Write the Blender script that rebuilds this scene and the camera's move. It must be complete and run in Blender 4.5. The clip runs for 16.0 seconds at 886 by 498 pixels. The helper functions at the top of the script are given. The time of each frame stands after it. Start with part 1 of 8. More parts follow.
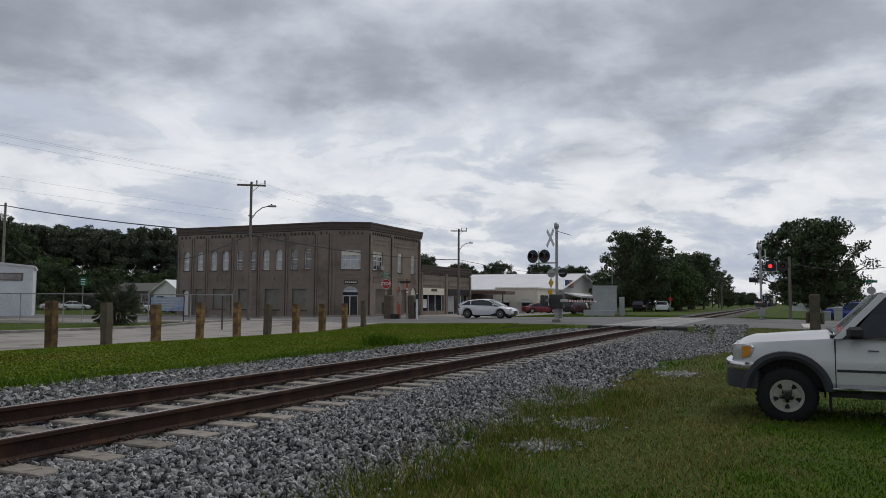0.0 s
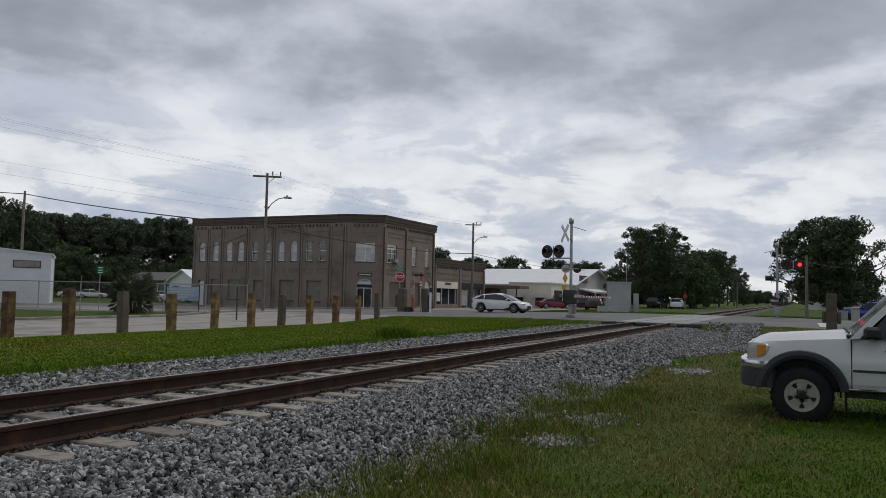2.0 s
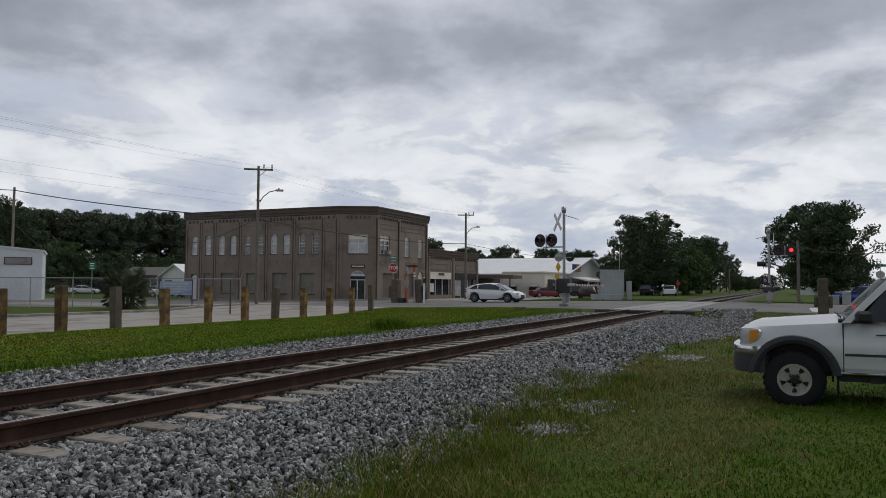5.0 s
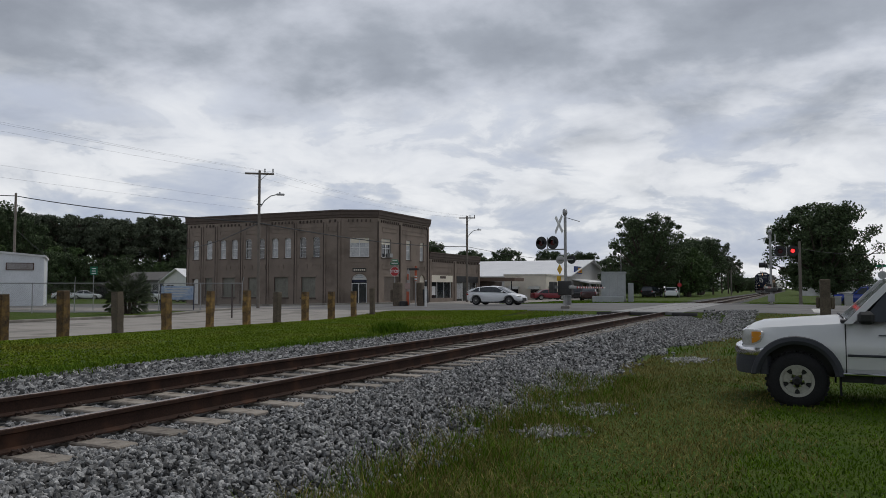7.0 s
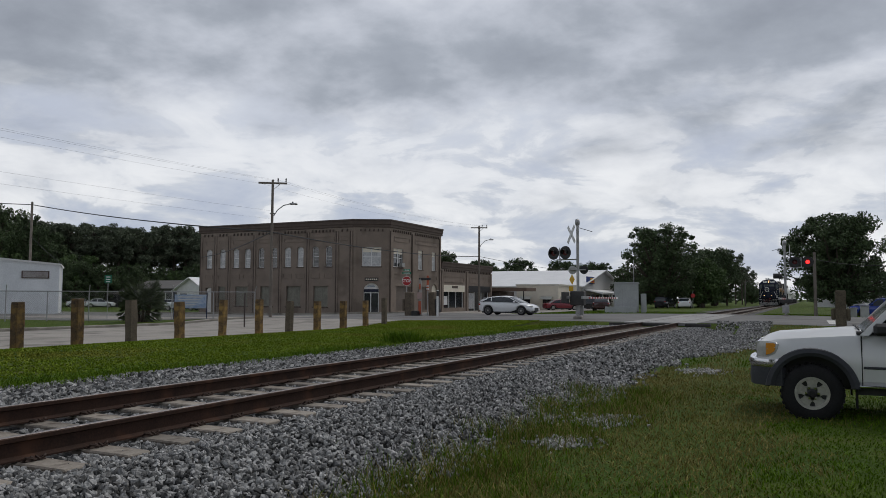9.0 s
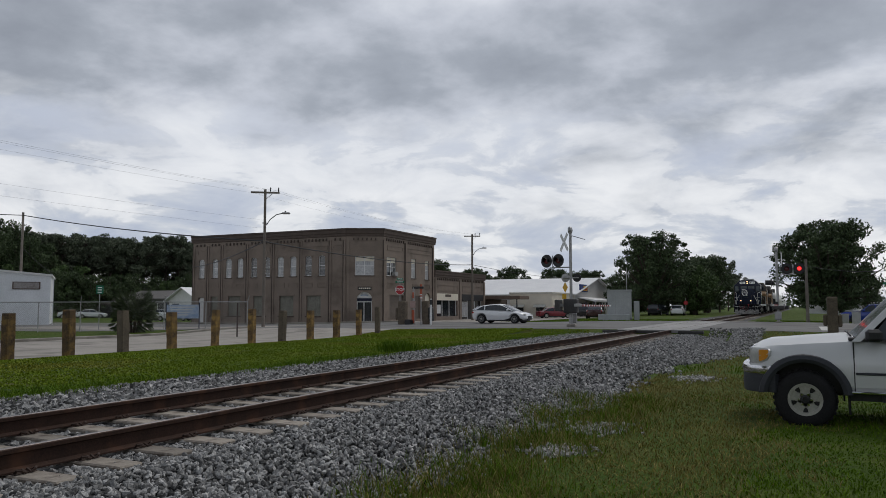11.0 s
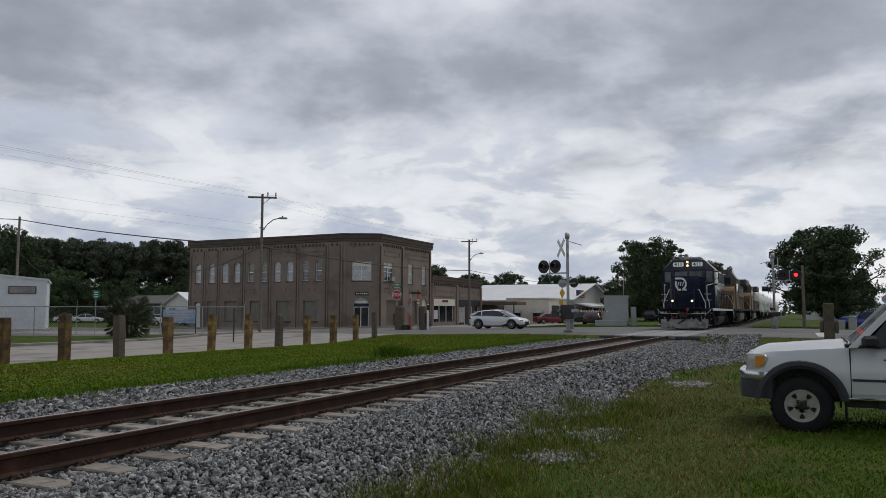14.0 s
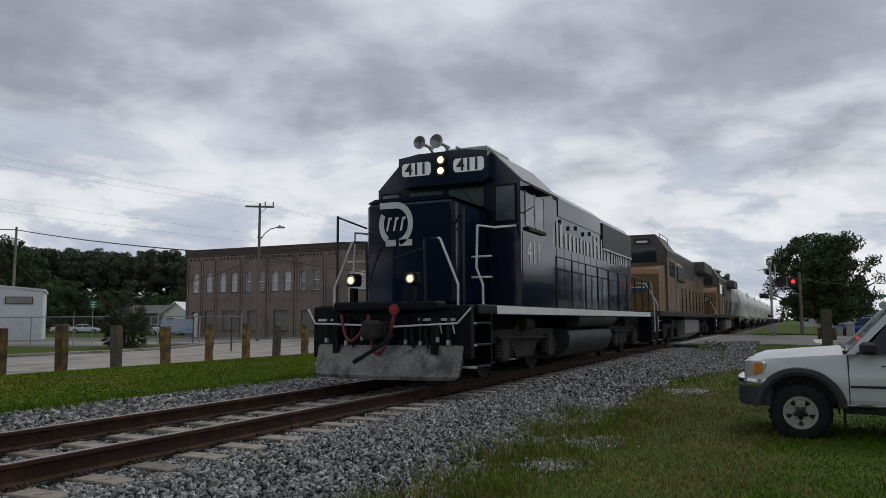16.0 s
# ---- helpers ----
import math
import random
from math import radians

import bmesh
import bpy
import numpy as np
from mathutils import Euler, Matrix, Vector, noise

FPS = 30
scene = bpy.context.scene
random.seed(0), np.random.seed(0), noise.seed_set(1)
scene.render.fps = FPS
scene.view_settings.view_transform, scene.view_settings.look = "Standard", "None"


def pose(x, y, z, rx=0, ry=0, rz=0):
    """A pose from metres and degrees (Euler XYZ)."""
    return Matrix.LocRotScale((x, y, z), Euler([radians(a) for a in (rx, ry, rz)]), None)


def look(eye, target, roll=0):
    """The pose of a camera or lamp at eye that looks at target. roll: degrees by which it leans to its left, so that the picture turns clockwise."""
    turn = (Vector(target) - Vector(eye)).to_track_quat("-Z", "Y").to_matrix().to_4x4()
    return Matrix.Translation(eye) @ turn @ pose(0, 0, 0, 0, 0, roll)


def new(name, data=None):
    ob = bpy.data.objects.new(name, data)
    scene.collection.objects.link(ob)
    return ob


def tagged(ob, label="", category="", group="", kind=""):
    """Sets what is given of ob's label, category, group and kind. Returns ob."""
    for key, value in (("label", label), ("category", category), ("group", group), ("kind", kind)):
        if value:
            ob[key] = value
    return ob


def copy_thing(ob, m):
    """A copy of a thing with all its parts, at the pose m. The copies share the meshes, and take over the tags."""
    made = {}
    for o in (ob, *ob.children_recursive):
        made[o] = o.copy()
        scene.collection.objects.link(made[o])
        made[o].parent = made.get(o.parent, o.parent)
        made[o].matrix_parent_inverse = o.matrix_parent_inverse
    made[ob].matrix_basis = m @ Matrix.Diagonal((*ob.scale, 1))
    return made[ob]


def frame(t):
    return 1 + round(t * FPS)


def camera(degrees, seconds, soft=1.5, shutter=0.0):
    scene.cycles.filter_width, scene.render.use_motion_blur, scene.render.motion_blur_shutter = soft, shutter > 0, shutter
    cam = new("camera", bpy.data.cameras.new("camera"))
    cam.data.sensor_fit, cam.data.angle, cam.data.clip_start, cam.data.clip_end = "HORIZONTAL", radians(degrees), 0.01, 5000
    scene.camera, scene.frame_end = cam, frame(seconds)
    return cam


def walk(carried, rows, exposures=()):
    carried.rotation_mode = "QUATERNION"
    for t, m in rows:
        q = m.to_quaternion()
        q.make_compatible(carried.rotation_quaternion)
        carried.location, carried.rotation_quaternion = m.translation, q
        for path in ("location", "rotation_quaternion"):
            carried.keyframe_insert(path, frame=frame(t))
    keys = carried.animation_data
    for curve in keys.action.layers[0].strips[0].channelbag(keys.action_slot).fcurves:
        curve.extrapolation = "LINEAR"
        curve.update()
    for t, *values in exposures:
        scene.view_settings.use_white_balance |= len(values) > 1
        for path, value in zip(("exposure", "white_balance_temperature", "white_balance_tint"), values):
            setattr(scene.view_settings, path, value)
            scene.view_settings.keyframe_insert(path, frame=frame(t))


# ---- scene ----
EYE_Z = 1.45
RAIL_Z = 0.43          # top of the rails
TRACK_X = -6.0         # centre line of the track, which runs along y
cam = camera(61.0, 16.0, soft=0.45)
ROWS = [
    (0.0, pose(0, 0, EYE_Z, 93.99, -0.34, 24.38)),
    (0.5, pose(0, 0, EYE_Z, 93.83, -0.20, 24.53)),
    (1.0, pose(0, 0, EYE_Z, 93.38, -0.20, 25.04)),
    (1.5, pose(0, 0, EYE_Z, 93.41, -0.90, 25.32)),
    (2.0, pose(0, 0, EYE_Z, 93.49, -1.21, 25.41)),
    (2.5, pose(0, 0, EYE_Z, 92.89, -0.72, 25.62)),
    (3.0, pose(0, 0, EYE_Z, 92.76, -0.71, 25.58)),
    (3.5, pose(0, 0, EYE_Z, 93.01, -0.54, 24.82)),
    (6.0, pose(0, 0, EYE_Z, 92.58, -0.21, 24.95)),
    (6.5, pose(0, 0, EYE_Z, 92.58, -0.32, 24.41)),
    (7.0, pose(0, 0, EYE_Z, 93.01, 0.00, 25.04)),
    (7.5, pose(0, 0, EYE_Z, 92.98, 0.05, 25.93)),
    (8.0, pose(0, 0, EYE_Z, 93.40, 0.10, 26.23)),
    (8.5, pose(0, 0, EYE_Z, 93.63, -0.21, 25.98)),
    (11.0, pose(0, 0, EYE_Z, 94.40, 0.09, 25.44)),
    (11.5, pose(0, 0, EYE_Z, 95.18, 0.32, 24.78)),
    (12.0, pose(0, 0, EYE_Z, 95.01, -0.29, 24.83)),
    (12.5, pose(0, 0, EYE_Z, 94.84, -0.45, 25.18)),
    (13.0, pose(0, 0, EYE_Z, 95.05, -0.39, 24.98)),
    (13.5, pose(0, 0, EYE_Z, 95.04, 0.07, 25.14)),
    (14.0, pose(0, 0, EYE_Z, 94.81, -0.04, 25.21)),
    (14.5, pose(0, 0, EYE_Z, 94.83, -0.05, 25.12)),
    (15.0, pose(0, 0, EYE_Z, 94.94, -0.08, 25.29)),
    (15.5, pose(0, 0, EYE_Z, 95.18, 0.22, 25.20)),
    (16.0, pose(0, 0, EYE_Z, 95.45, 0.24, 25.05)),
]
walk(cam, ROWS, [(0.0, 0.45), (16.0, 0.45)])

# ---- sky and sun ----
SUN_EL, SUN_ROT = radians(52), radians(20)
SKY_SHIFT = (0.15, 0.0, 0.0)     # where the cloud sheets lie
world = bpy.data.worlds.new("overcast_sky")
scene.world = world
world.use_nodes = True
wn, wl = world.node_tree.nodes, world.node_tree.links
wn.clear()


def wnode(kind, **kw):
    n = wn.new(kind)
    for k, v in kw.items():
        if k in n.inputs:
            n.inputs[k].default_value = v
    return n


def wmath(op, a, b=None):
    n = wn.new("ShaderNodeMath")
    n.operation = op
    for i, v in enumerate((a, b)):
        if v is None:
            continue
        if isinstance(v, (int, float)):
            n.inputs[i].default_value = v
        else:
            wl.new(v, n.inputs[i])
    return n.outputs[0]


def ramp_node(nodes, stops):
    r = nodes.new("ShaderNodeValToRGB")
    e = r.color_ramp.elements
    while len(e) < len(stops):
        e.new(0.5)
    for el, (p, c) in zip(e, stops):
        el.position, el.color = p, (*c, 1)
    return r


def build_sky():
    """A ceiling of broken cloud: grey sheets overhead, white heaps low down, pale blue in the gaps."""
    tc = wn.new("ShaderNodeTexCoord")
    sep = wn.new("ShaderNodeSeparateXYZ")
    wl.new(tc.outputs["Generated"], sep.inputs[0])
    up = wmath("MAXIMUM", sep.outputs[2], 0.0)
    h = wmath("ADD", up, 0.25)
    comb = wn.new("ShaderNodeCombineXYZ")
    wl.new(wmath("DIVIDE", sep.outputs[0], h), comb.inputs[0])
    wl.new(wmath("DIVIDE", sep.outputs[1], h), comb.inputs[1])

    def layer(scale, detail, rough, distort, offset, source):
        mp = wn.new("ShaderNodeMapping")
        mp.inputs["Location"].default_value = offset
        wl.new(source, mp.inputs["Vector"])
        n = wnode("ShaderNodeTexNoise", Scale=scale, Detail=detail, Roughness=rough, Distortion=distort)
        wl.new(mp.outputs[0], n.inputs["Vector"])
        return n.outputs[0]

    sheet = layer(0.80, 3.0, 0.5, 0.3, SKY_SHIFT, comb.outputs[0])
    mid = layer(2.9, 9.0, 0.54, 0.1, (3.1, 1.7, 0.0), comb.outputs[0])
    dens = wmath("ADD", wmath("MULTIPLY", sheet, 0.60), wmath("MULTIPLY", mid, 0.40))
    dens = wmath("ADD", dens, wmath("MULTIPLY", wmath("SUBTRACT", up, 0.22), 0.26))
    high = ramp_node(wn, [(0.36, (0.64, 0.66, 0.70)), (0.44, (0.56, 0.585, 0.635)), (0.50, (0.44, 0.465, 0.52)), (0.56, (0.30, 0.325, 0.37)), (0.66, (0.20, 0.218, 0.255))])
    wl.new(dens, high.inputs[0])
    # heaped clouds low over the horizon keep their upright form
    mp = wn.new("ShaderNodeMapping")
    mp.inputs["Scale"].default_value = (1, 1, 2.6)
    mp.inputs["Location"].default_value = (0.4, 0.0, 0.3)
    wl.new(tc.outputs["Generated"], mp.inputs["Vector"])
    puff = wnode("ShaderNodeTexNoise", Scale=6.5, Detail=9.0, Roughness=0.57, Distortion=0.35)
    wl.new(mp.outputs[0], puff.inputs["Vector"])
    low = ramp_node(wn, [(0.36, (0.35, 0.39, 0.485)), (0.45, (0.42, 0.455, 0.53)), (0.495, (0.49, 0.515, 0.565)), (0.525, (0.61, 0.625, 0.655)), (0.60, (0.68, 0.69, 0.71))])
    wl.new(puff.outputs[0], low.inputs[0])
    mixf = wn.new("ShaderNodeMapRange")
    mixf.inputs[1].default_value, mixf.inputs[2].default_value = 0.12, 0.27
    wl.new(wmath("ADD", sep.outputs[2], wmath("MULTIPLY", wmath("SUBTRACT", mid, 0.5), 0.25)), mixf.inputs[0])
    mix = wn.new("ShaderNodeMixRGB")
    wl.new(mixf.outputs[0], mix.inputs[0])
    wl.new(low.outputs[0], mix.inputs[1])
    wl.new(high.outputs[0], mix.inputs[2])
    sky = wn.new("ShaderNodeTexSky")
    sky.sky_type, sky.sun_disc, sky.sun_elevation, sky.sun_rotation = "NISHITA", False, SUN_EL, SUN_ROT
    skyb = wn.new("ShaderNodeBackground")
    skyb.inputs[1].default_value = 0.05
    wl.new(sky.outputs[0], skyb.inputs[0])
    cl = wn.new("ShaderNodeBackground")
    cl.inputs[1].default_value = 0.92
    wl.new(mix.outputs[0], cl.inputs[0])
    ms = wn.new("ShaderNodeMixShader")
    ms.inputs[0].default_value = 0.93
    wl.new(skyb.outputs[0], ms.inputs[1])
    wl.new(cl.outputs[0], ms.inputs[2])
    out = wn.new("ShaderNodeOutputWorld")
    wl.new(ms.outputs[0], out.inputs[0])


build_sky()
sun = new("sun", bpy.data.lights.new("sun", "SUN"))
sun.data.energy, sun.data.angle, sun.data.color = 0.9, radians(25), (1.0, 0.96, 0.90)
sun.matrix_world = look((math.sin(SUN_ROT) * 60, math.cos(SUN_ROT) * 60, 80), (0, 0, 0))

# ---- materials ----
MATS = {}


def mat(name, c1, c2=None, rough=0.7, scale=3.0, fine=40.0, bump=0.0, metal=0.0, spec=0.5, island=0.0, rand=0.0, coat=0.0, emit=None, power=0.0, dirt=None, dirt_scale=1.5, dirt_at=0.58):
    """Two scales of noise between two colours, with relief; island and rand vary it piece by piece."""
    if name in MATS:
        return MATS[name]
    m = bpy.data.materials.new(name)
    m.use_nodes = True
    n, l = m.node_tree.nodes, m.node_tree.links
    b = n["Principled BSDF"]
    c2 = c2 or tuple(v * 0.75 for v in c1)
    tc = n.new("ShaderNodeTexCoord")
    a = n.new("ShaderNodeTexNoise")
    a.inputs["Scale"].default_value, a.inputs["Detail"].default_value = scale, 4
    f = n.new("ShaderNodeTexNoise")
    f.inputs["Scale"].default_value, f.inputs["Detail"].default_value = fine, 3
    for t in (a, f):
        l.new(tc.outputs["Object"], t.inputs["Vector"])
    add = n.new("ShaderNodeMath")
    add.operation = "ADD"
    l.new(a.outputs[0], add.inputs[0])
    l.new(f.outputs[0], add.inputs[1])
    rng = n.new("ShaderNodeMapRange")
    rng.inputs[1].default_value, rng.inputs[2].default_value = 0.75, 1.25
    l.new(add.outputs[0], rng.inputs[0])
    mix = n.new("ShaderNodeMixRGB")
    mix.inputs[1].default_value, mix.inputs[2].default_value = (*c1, 1), (*c2, 1)
    l.new(rng.outputs[0], mix.inputs[0])
    col = mix.outputs[0]
    if dirt:
        d = n.new("ShaderNodeTexNoise")
        d.inputs["Scale"].default_value, d.inputs["Detail"].default_value = dirt_scale, 6
        l.new(tc.outputs["Object"], d.inputs["Vector"])
        dr = n.new("ShaderNodeMapRange")
        dr.inputs[1].default_value, dr.inputs[2].default_value = dirt_at - 0.06, dirt_at + 0.08
        l.new(d.outputs[0], dr.inputs[0])
        dm = n.new("ShaderNodeMixRGB")
        l.new(dr.outputs[0], dm.inputs[0])
        l.new(col, dm.inputs[1])
        dm.inputs[2].default_value = (*dirt, 1)
        col = dm.outputs[0]
    if island or rand:
        src = n.new("ShaderNodeNewGeometry").outputs["Random Per Island"] if island else n.new("ShaderNodeObjectInfo").outputs["Random"]
        k = island or rand
        mr = n.new("ShaderNodeMapRange")
        mr.inputs[3].default_value, mr.inputs[4].default_value = 1 - k, 1 + k
        l.new(src, mr.inputs[0])
        vm = n.new("ShaderNodeVectorMath")
        vm.operation = "SCALE"
        l.new(col, vm.inputs[0])
        l.new(mr.outputs[0], vm.inputs["Scale"])
        col = vm.outputs[0]
    l.new(col, b.inputs["Base Color"])
    b.inputs["Metallic"].default_value = metal
    b.inputs["Specular IOR Level"].default_value = spec
    rr = n.new("ShaderNodeMapRange")
    rr.inputs[3].default_value, rr.inputs[4].default_value = max(0.02, rough - 0.08), min(1, rough + 0.08)
    l.new(f.outputs[0], rr.inputs[0])
    l.new(rr.outputs[0], b.inputs["Roughness"])
    if coat:
        b.inputs["Coat Weight"].default_value, b.inputs["Coat Roughness"].default_value = coat, 0.06
    if bump:
        bp = n.new("ShaderNodeBump")
        bp.inputs["Strength"].default_value, bp.inputs["Distance"].default_value = min(1, bump * 20), bump
        l.new(f.outputs[0], bp.inputs["Height"])
        l.new(bp.outputs[0], b.inputs["Normal"])
    if emit:
        b.inputs["Emission Color"].default_value, b.inputs["Emission Strength"].default_value = (*emit, 1), power
    MATS[name] = m
    return m


def ground_material():
    """Lawn, dry patches and bare earth, blended by noise."""
    m = bpy.data.materials.new("lawn_soil")
    m.use_nodes = True
    n, l = m.node_tree.nodes, m.node_tree.links
    b = n["Principled BSDF"]
    tc = n.new("ShaderNodeTexCoord")

    def noise_tex(s, d=5):
        t = n.new("ShaderNodeTexNoise")
        t.inputs["Scale"].default_value, t.inputs["Detail"].default_value = s, d
        l.new(tc.outputs["Object"], t.inputs["Vector"])
        return t.outputs[0]

    r1 = ramp_node(n, [(0.35, (0.044, 0.082, 0.005)), (0.52, (0.058, 0.094, 0.008)), (0.68, (0.092, 0.100, 0.019))])
    l.new(noise_tex(0.7), r1.inputs[0])
    r2 = ramp_node(n, [(0.3, (0.55, 0.55, 0.5)), (0.7, (1.35, 1.35, 1.3))])
    l.new(noise_tex(24.0, 6), r2.inputs[0])
    mul = n.new("ShaderNodeMixRGB")
    mul.blend_type = "MULTIPLY"
    mul.inputs[0].default_value = 1
    l.new(r1.outputs[0], mul.inputs[1])
    l.new(r2.outputs[0], mul.inputs[2])
    l.new(mul.outputs[0], b.inputs["Base Color"])
    b.inputs["Roughness"].default_value = 0.9
    b.inputs["Specular IOR Level"].default_value = 0.15
    bp = n.new("ShaderNodeBump")
    bp.inputs["Distance"].default_value = 0.04
    l.new(noise_tex(30.0, 6), bp.inputs["Height"])
    l.new(bp.outputs[0], b.inputs["Normal"])
    return m


LAWN = ground_material()
PALE_STONE = mat("pale_limestone", (0.42, 0.41, 0.39), (0.26, 0.255, 0.245), 0.85, 8, 60, 0.004, island=0.5, spec=0.3)
STONE = mat("ballast_stone", (0.325, 0.320, 0.312), (0.138, 0.139, 0.137), 0.9, 8, 60, 0.004, island=0.85, spec=0.2)
# bed coloured near black for the shade between the loose stones
BED = mat("shaded_ballast_bed", (0.09, 0.088, 0.085), (0.028, 0.027, 0.027), 0.9, 6, 45, 0.03)
RAIL = mat("rusty_rail", (0.050, 0.026, 0.018), (0.028, 0.016, 0.012), 0.8, 4, 60, 0.002, spec=0.2, dirt=(0.075, 0.036, 0.022), dirt_scale=3)
RAIL_TOP = mat("worn_rail_head", (0.20, 0.17, 0.16), (0.14, 0.115, 0.105), 0.38, 3, 50, metal=0.7)
TIE = mat("weathered_tie", (0.33, 0.295, 0.25), (0.21, 0.18, 0.15), 0.9, 6, 40, 0.006, rand=0.25, dirt=(0.12, 0.095, 0.075), dirt_scale=5)
CLIP = mat("rusty_clip", (0.05, 0.028, 0.02), rough=0.8, bump=0.003)
ASPHALT = mat("worn_asphalt", (0.17, 0.165, 0.16), (0.115, 0.112, 0.11), 0.9, 0.6, 60, 0.004, dirt=(0.09, 0.088, 0.085), dirt_scale=0.35)
TAR = mat("fresh_asphalt", (0.062, 0.06, 0.058), (0.04, 0.039, 0.038), 0.9, 3, 60, 0.004)
CONCRETE = mat("pale_concrete", (0.34, 0.31, 0.275), (0.25, 0.23, 0.205), 0.9, 0.5, 50, 0.003, dirt=(0.17, 0.155, 0.135), dirt_scale=0.7)
PANEL = mat("crossing_concrete", (0.33, 0.325, 0.315), (0.24, 0.235, 0.23), 0.85, 2, 60, 0.002, rand=0.1)
WHITE_LINE = mat("road_paint", (0.62, 0.61, 0.58), (0.4, 0.4, 0.38), 0.8, 3, 50)
BRICK = mat("painted_brick", (0.250, 0.200, 0.163), (0.190, 0.152, 0.124), 0.85, 0.8, 22, 0.006, dirt=(0.155, 0.122, 0.098), dirt_scale=0.5, dirt_at=0.6)
TRIM = mat("dark_brick_trim", (0.105, 0.078, 0.064), (0.075, 0.056, 0.046), 0.85, 2, 25, 0.005)
# dark tone for the shadowed pier joints; the corbels use it too
PIER = mat("pier_edge", (0.085, 0.064, 0.052), (0.062, 0.047, 0.039), 0.85, 2, 25)
GLASS = mat("window_glass", (0.03, 0.035, 0.042), (0.015, 0.018, 0.022), 0.07, 0.7, 3, spec=1.0)
BLIND = mat("pale_blind", (0.58, 0.58, 0.58), (0.30, 0.31, 0.33), 0.4, 1.6, 7, coat=0.8)
WHITE = mat("white_paint", (0.74, 0.74, 0.73), (0.62, 0.62, 0.61), 0.5, 2, 30)
CREAM = mat("cream_stucco", (0.78, 0.72, 0.60), (0.68, 0.63, 0.53), 0.8, 1, 30)
WOOD = mat("grey_pole_wood", (0.21, 0.185, 0.16), (0.14, 0.12, 0.10), 0.9, 2, 30, 0.004)
POST = mat("old_timber", (0.175, 0.105, 0.044), (0.062, 0.042, 0.027), 0.92, 4.5, 25, 0.012, rand=0.3, dirt=(0.27, 0.165, 0.05), dirt_scale=3.6, dirt_at=0.53)
POST_GREY = mat("grey_timber", (0.155, 0.122, 0.088), (0.080, 0.064, 0.048), 0.92, 4, 25, 0.01)
METAL = mat("galvanised_metal", (0.42, 0.42, 0.42), (0.30, 0.30, 0.30), 0.45, 3, 40, metal=0.7)
DARK = mat("black_paint", (0.018, 0.018, 0.02), (0.012, 0.012, 0.013), 0.5, 3, 40)
WIRE = mat("cable", (0.03, 0.03, 0.032), rough=0.6)
BARK = mat("bark", (0.085, 0.066, 0.05), (0.05, 0.04, 0.03), 0.95, 3, 20, 0.02)
LEAF = mat("oak_leaves", (0.076, 0.108, 0.046), (0.048, 0.073, 0.032), 0.7, 0.5, 6, spec=0.3, island=0.5)
LEAF2 = mat("light_leaves", (0.098, 0.150, 0.050), (0.062, 0.102, 0.034), 0.7, 0.5, 6, spec=0.3, island=0.45)
PINE = mat("pine_foliage", (0.115, 0.135, 0.088), (0.078, 0.096, 0.062), 0.8, 0.5, 6, spec=0.25, island=0.5)
FROND = mat("palm_frond", (0.075, 0.095, 0.045), (0.045, 0.06, 0.03), 0.6, 3, 12, island=0.4)
BLADE = mat("grass_blade", (0.108, 0.184, 0.009), (0.066, 0.126, 0.005), 0.75, 0.8, 6, spec=0.12, island=0.35)
MOWN = mat("mown_grass", (0.168, 0.230, 0.016), (0.128, 0.188, 0.011), 0.75, 0.4, 6, spec=0.12, island=0.12, dirt=(0.20, 0.205, 0.03), dirt_scale=0.3)
DRY = mat("dry_grass", (0.255, 0.205, 0.066), (0.158, 0.145, 0.036), 0.75, 1.0, 6, spec=0.2, island=0.45)
RED = mat("sign_red", (0.45, 0.02, 0.025), (0.36, 0.018, 0.022), 0.45)
GREEN = mat("sign_green", (0.01, 0.17, 0.09), (0.008, 0.13, 0.07), 0.45)
YELLOW = mat("sign_yellow", (0.72, 0.42, 0.02), (0.6, 0.35, 0.02), 0.5)
ORANGE = mat("faded_orange", (0.50, 0.11, 0.05), (0.36, 0.09, 0.05), 0.7)
RED_GLOW = mat("red_lamp_lit", (0.6, 0.02, 0.02), emit=(1.0, 0.03, 0.03), power=1.4, rough=0.3)
WARM_GLOW = mat("warm_headlight", (0.9, 0.8, 0.6), emit=(1.0, 0.60, 0.28), power=2.0, rough=0.3)
RUBBER = mat("tyre_rubber", (0.020, 0.020, 0.021), (0.013, 0.013, 0.014), 0.85, 6, 50, 0.002, spec=0.3)


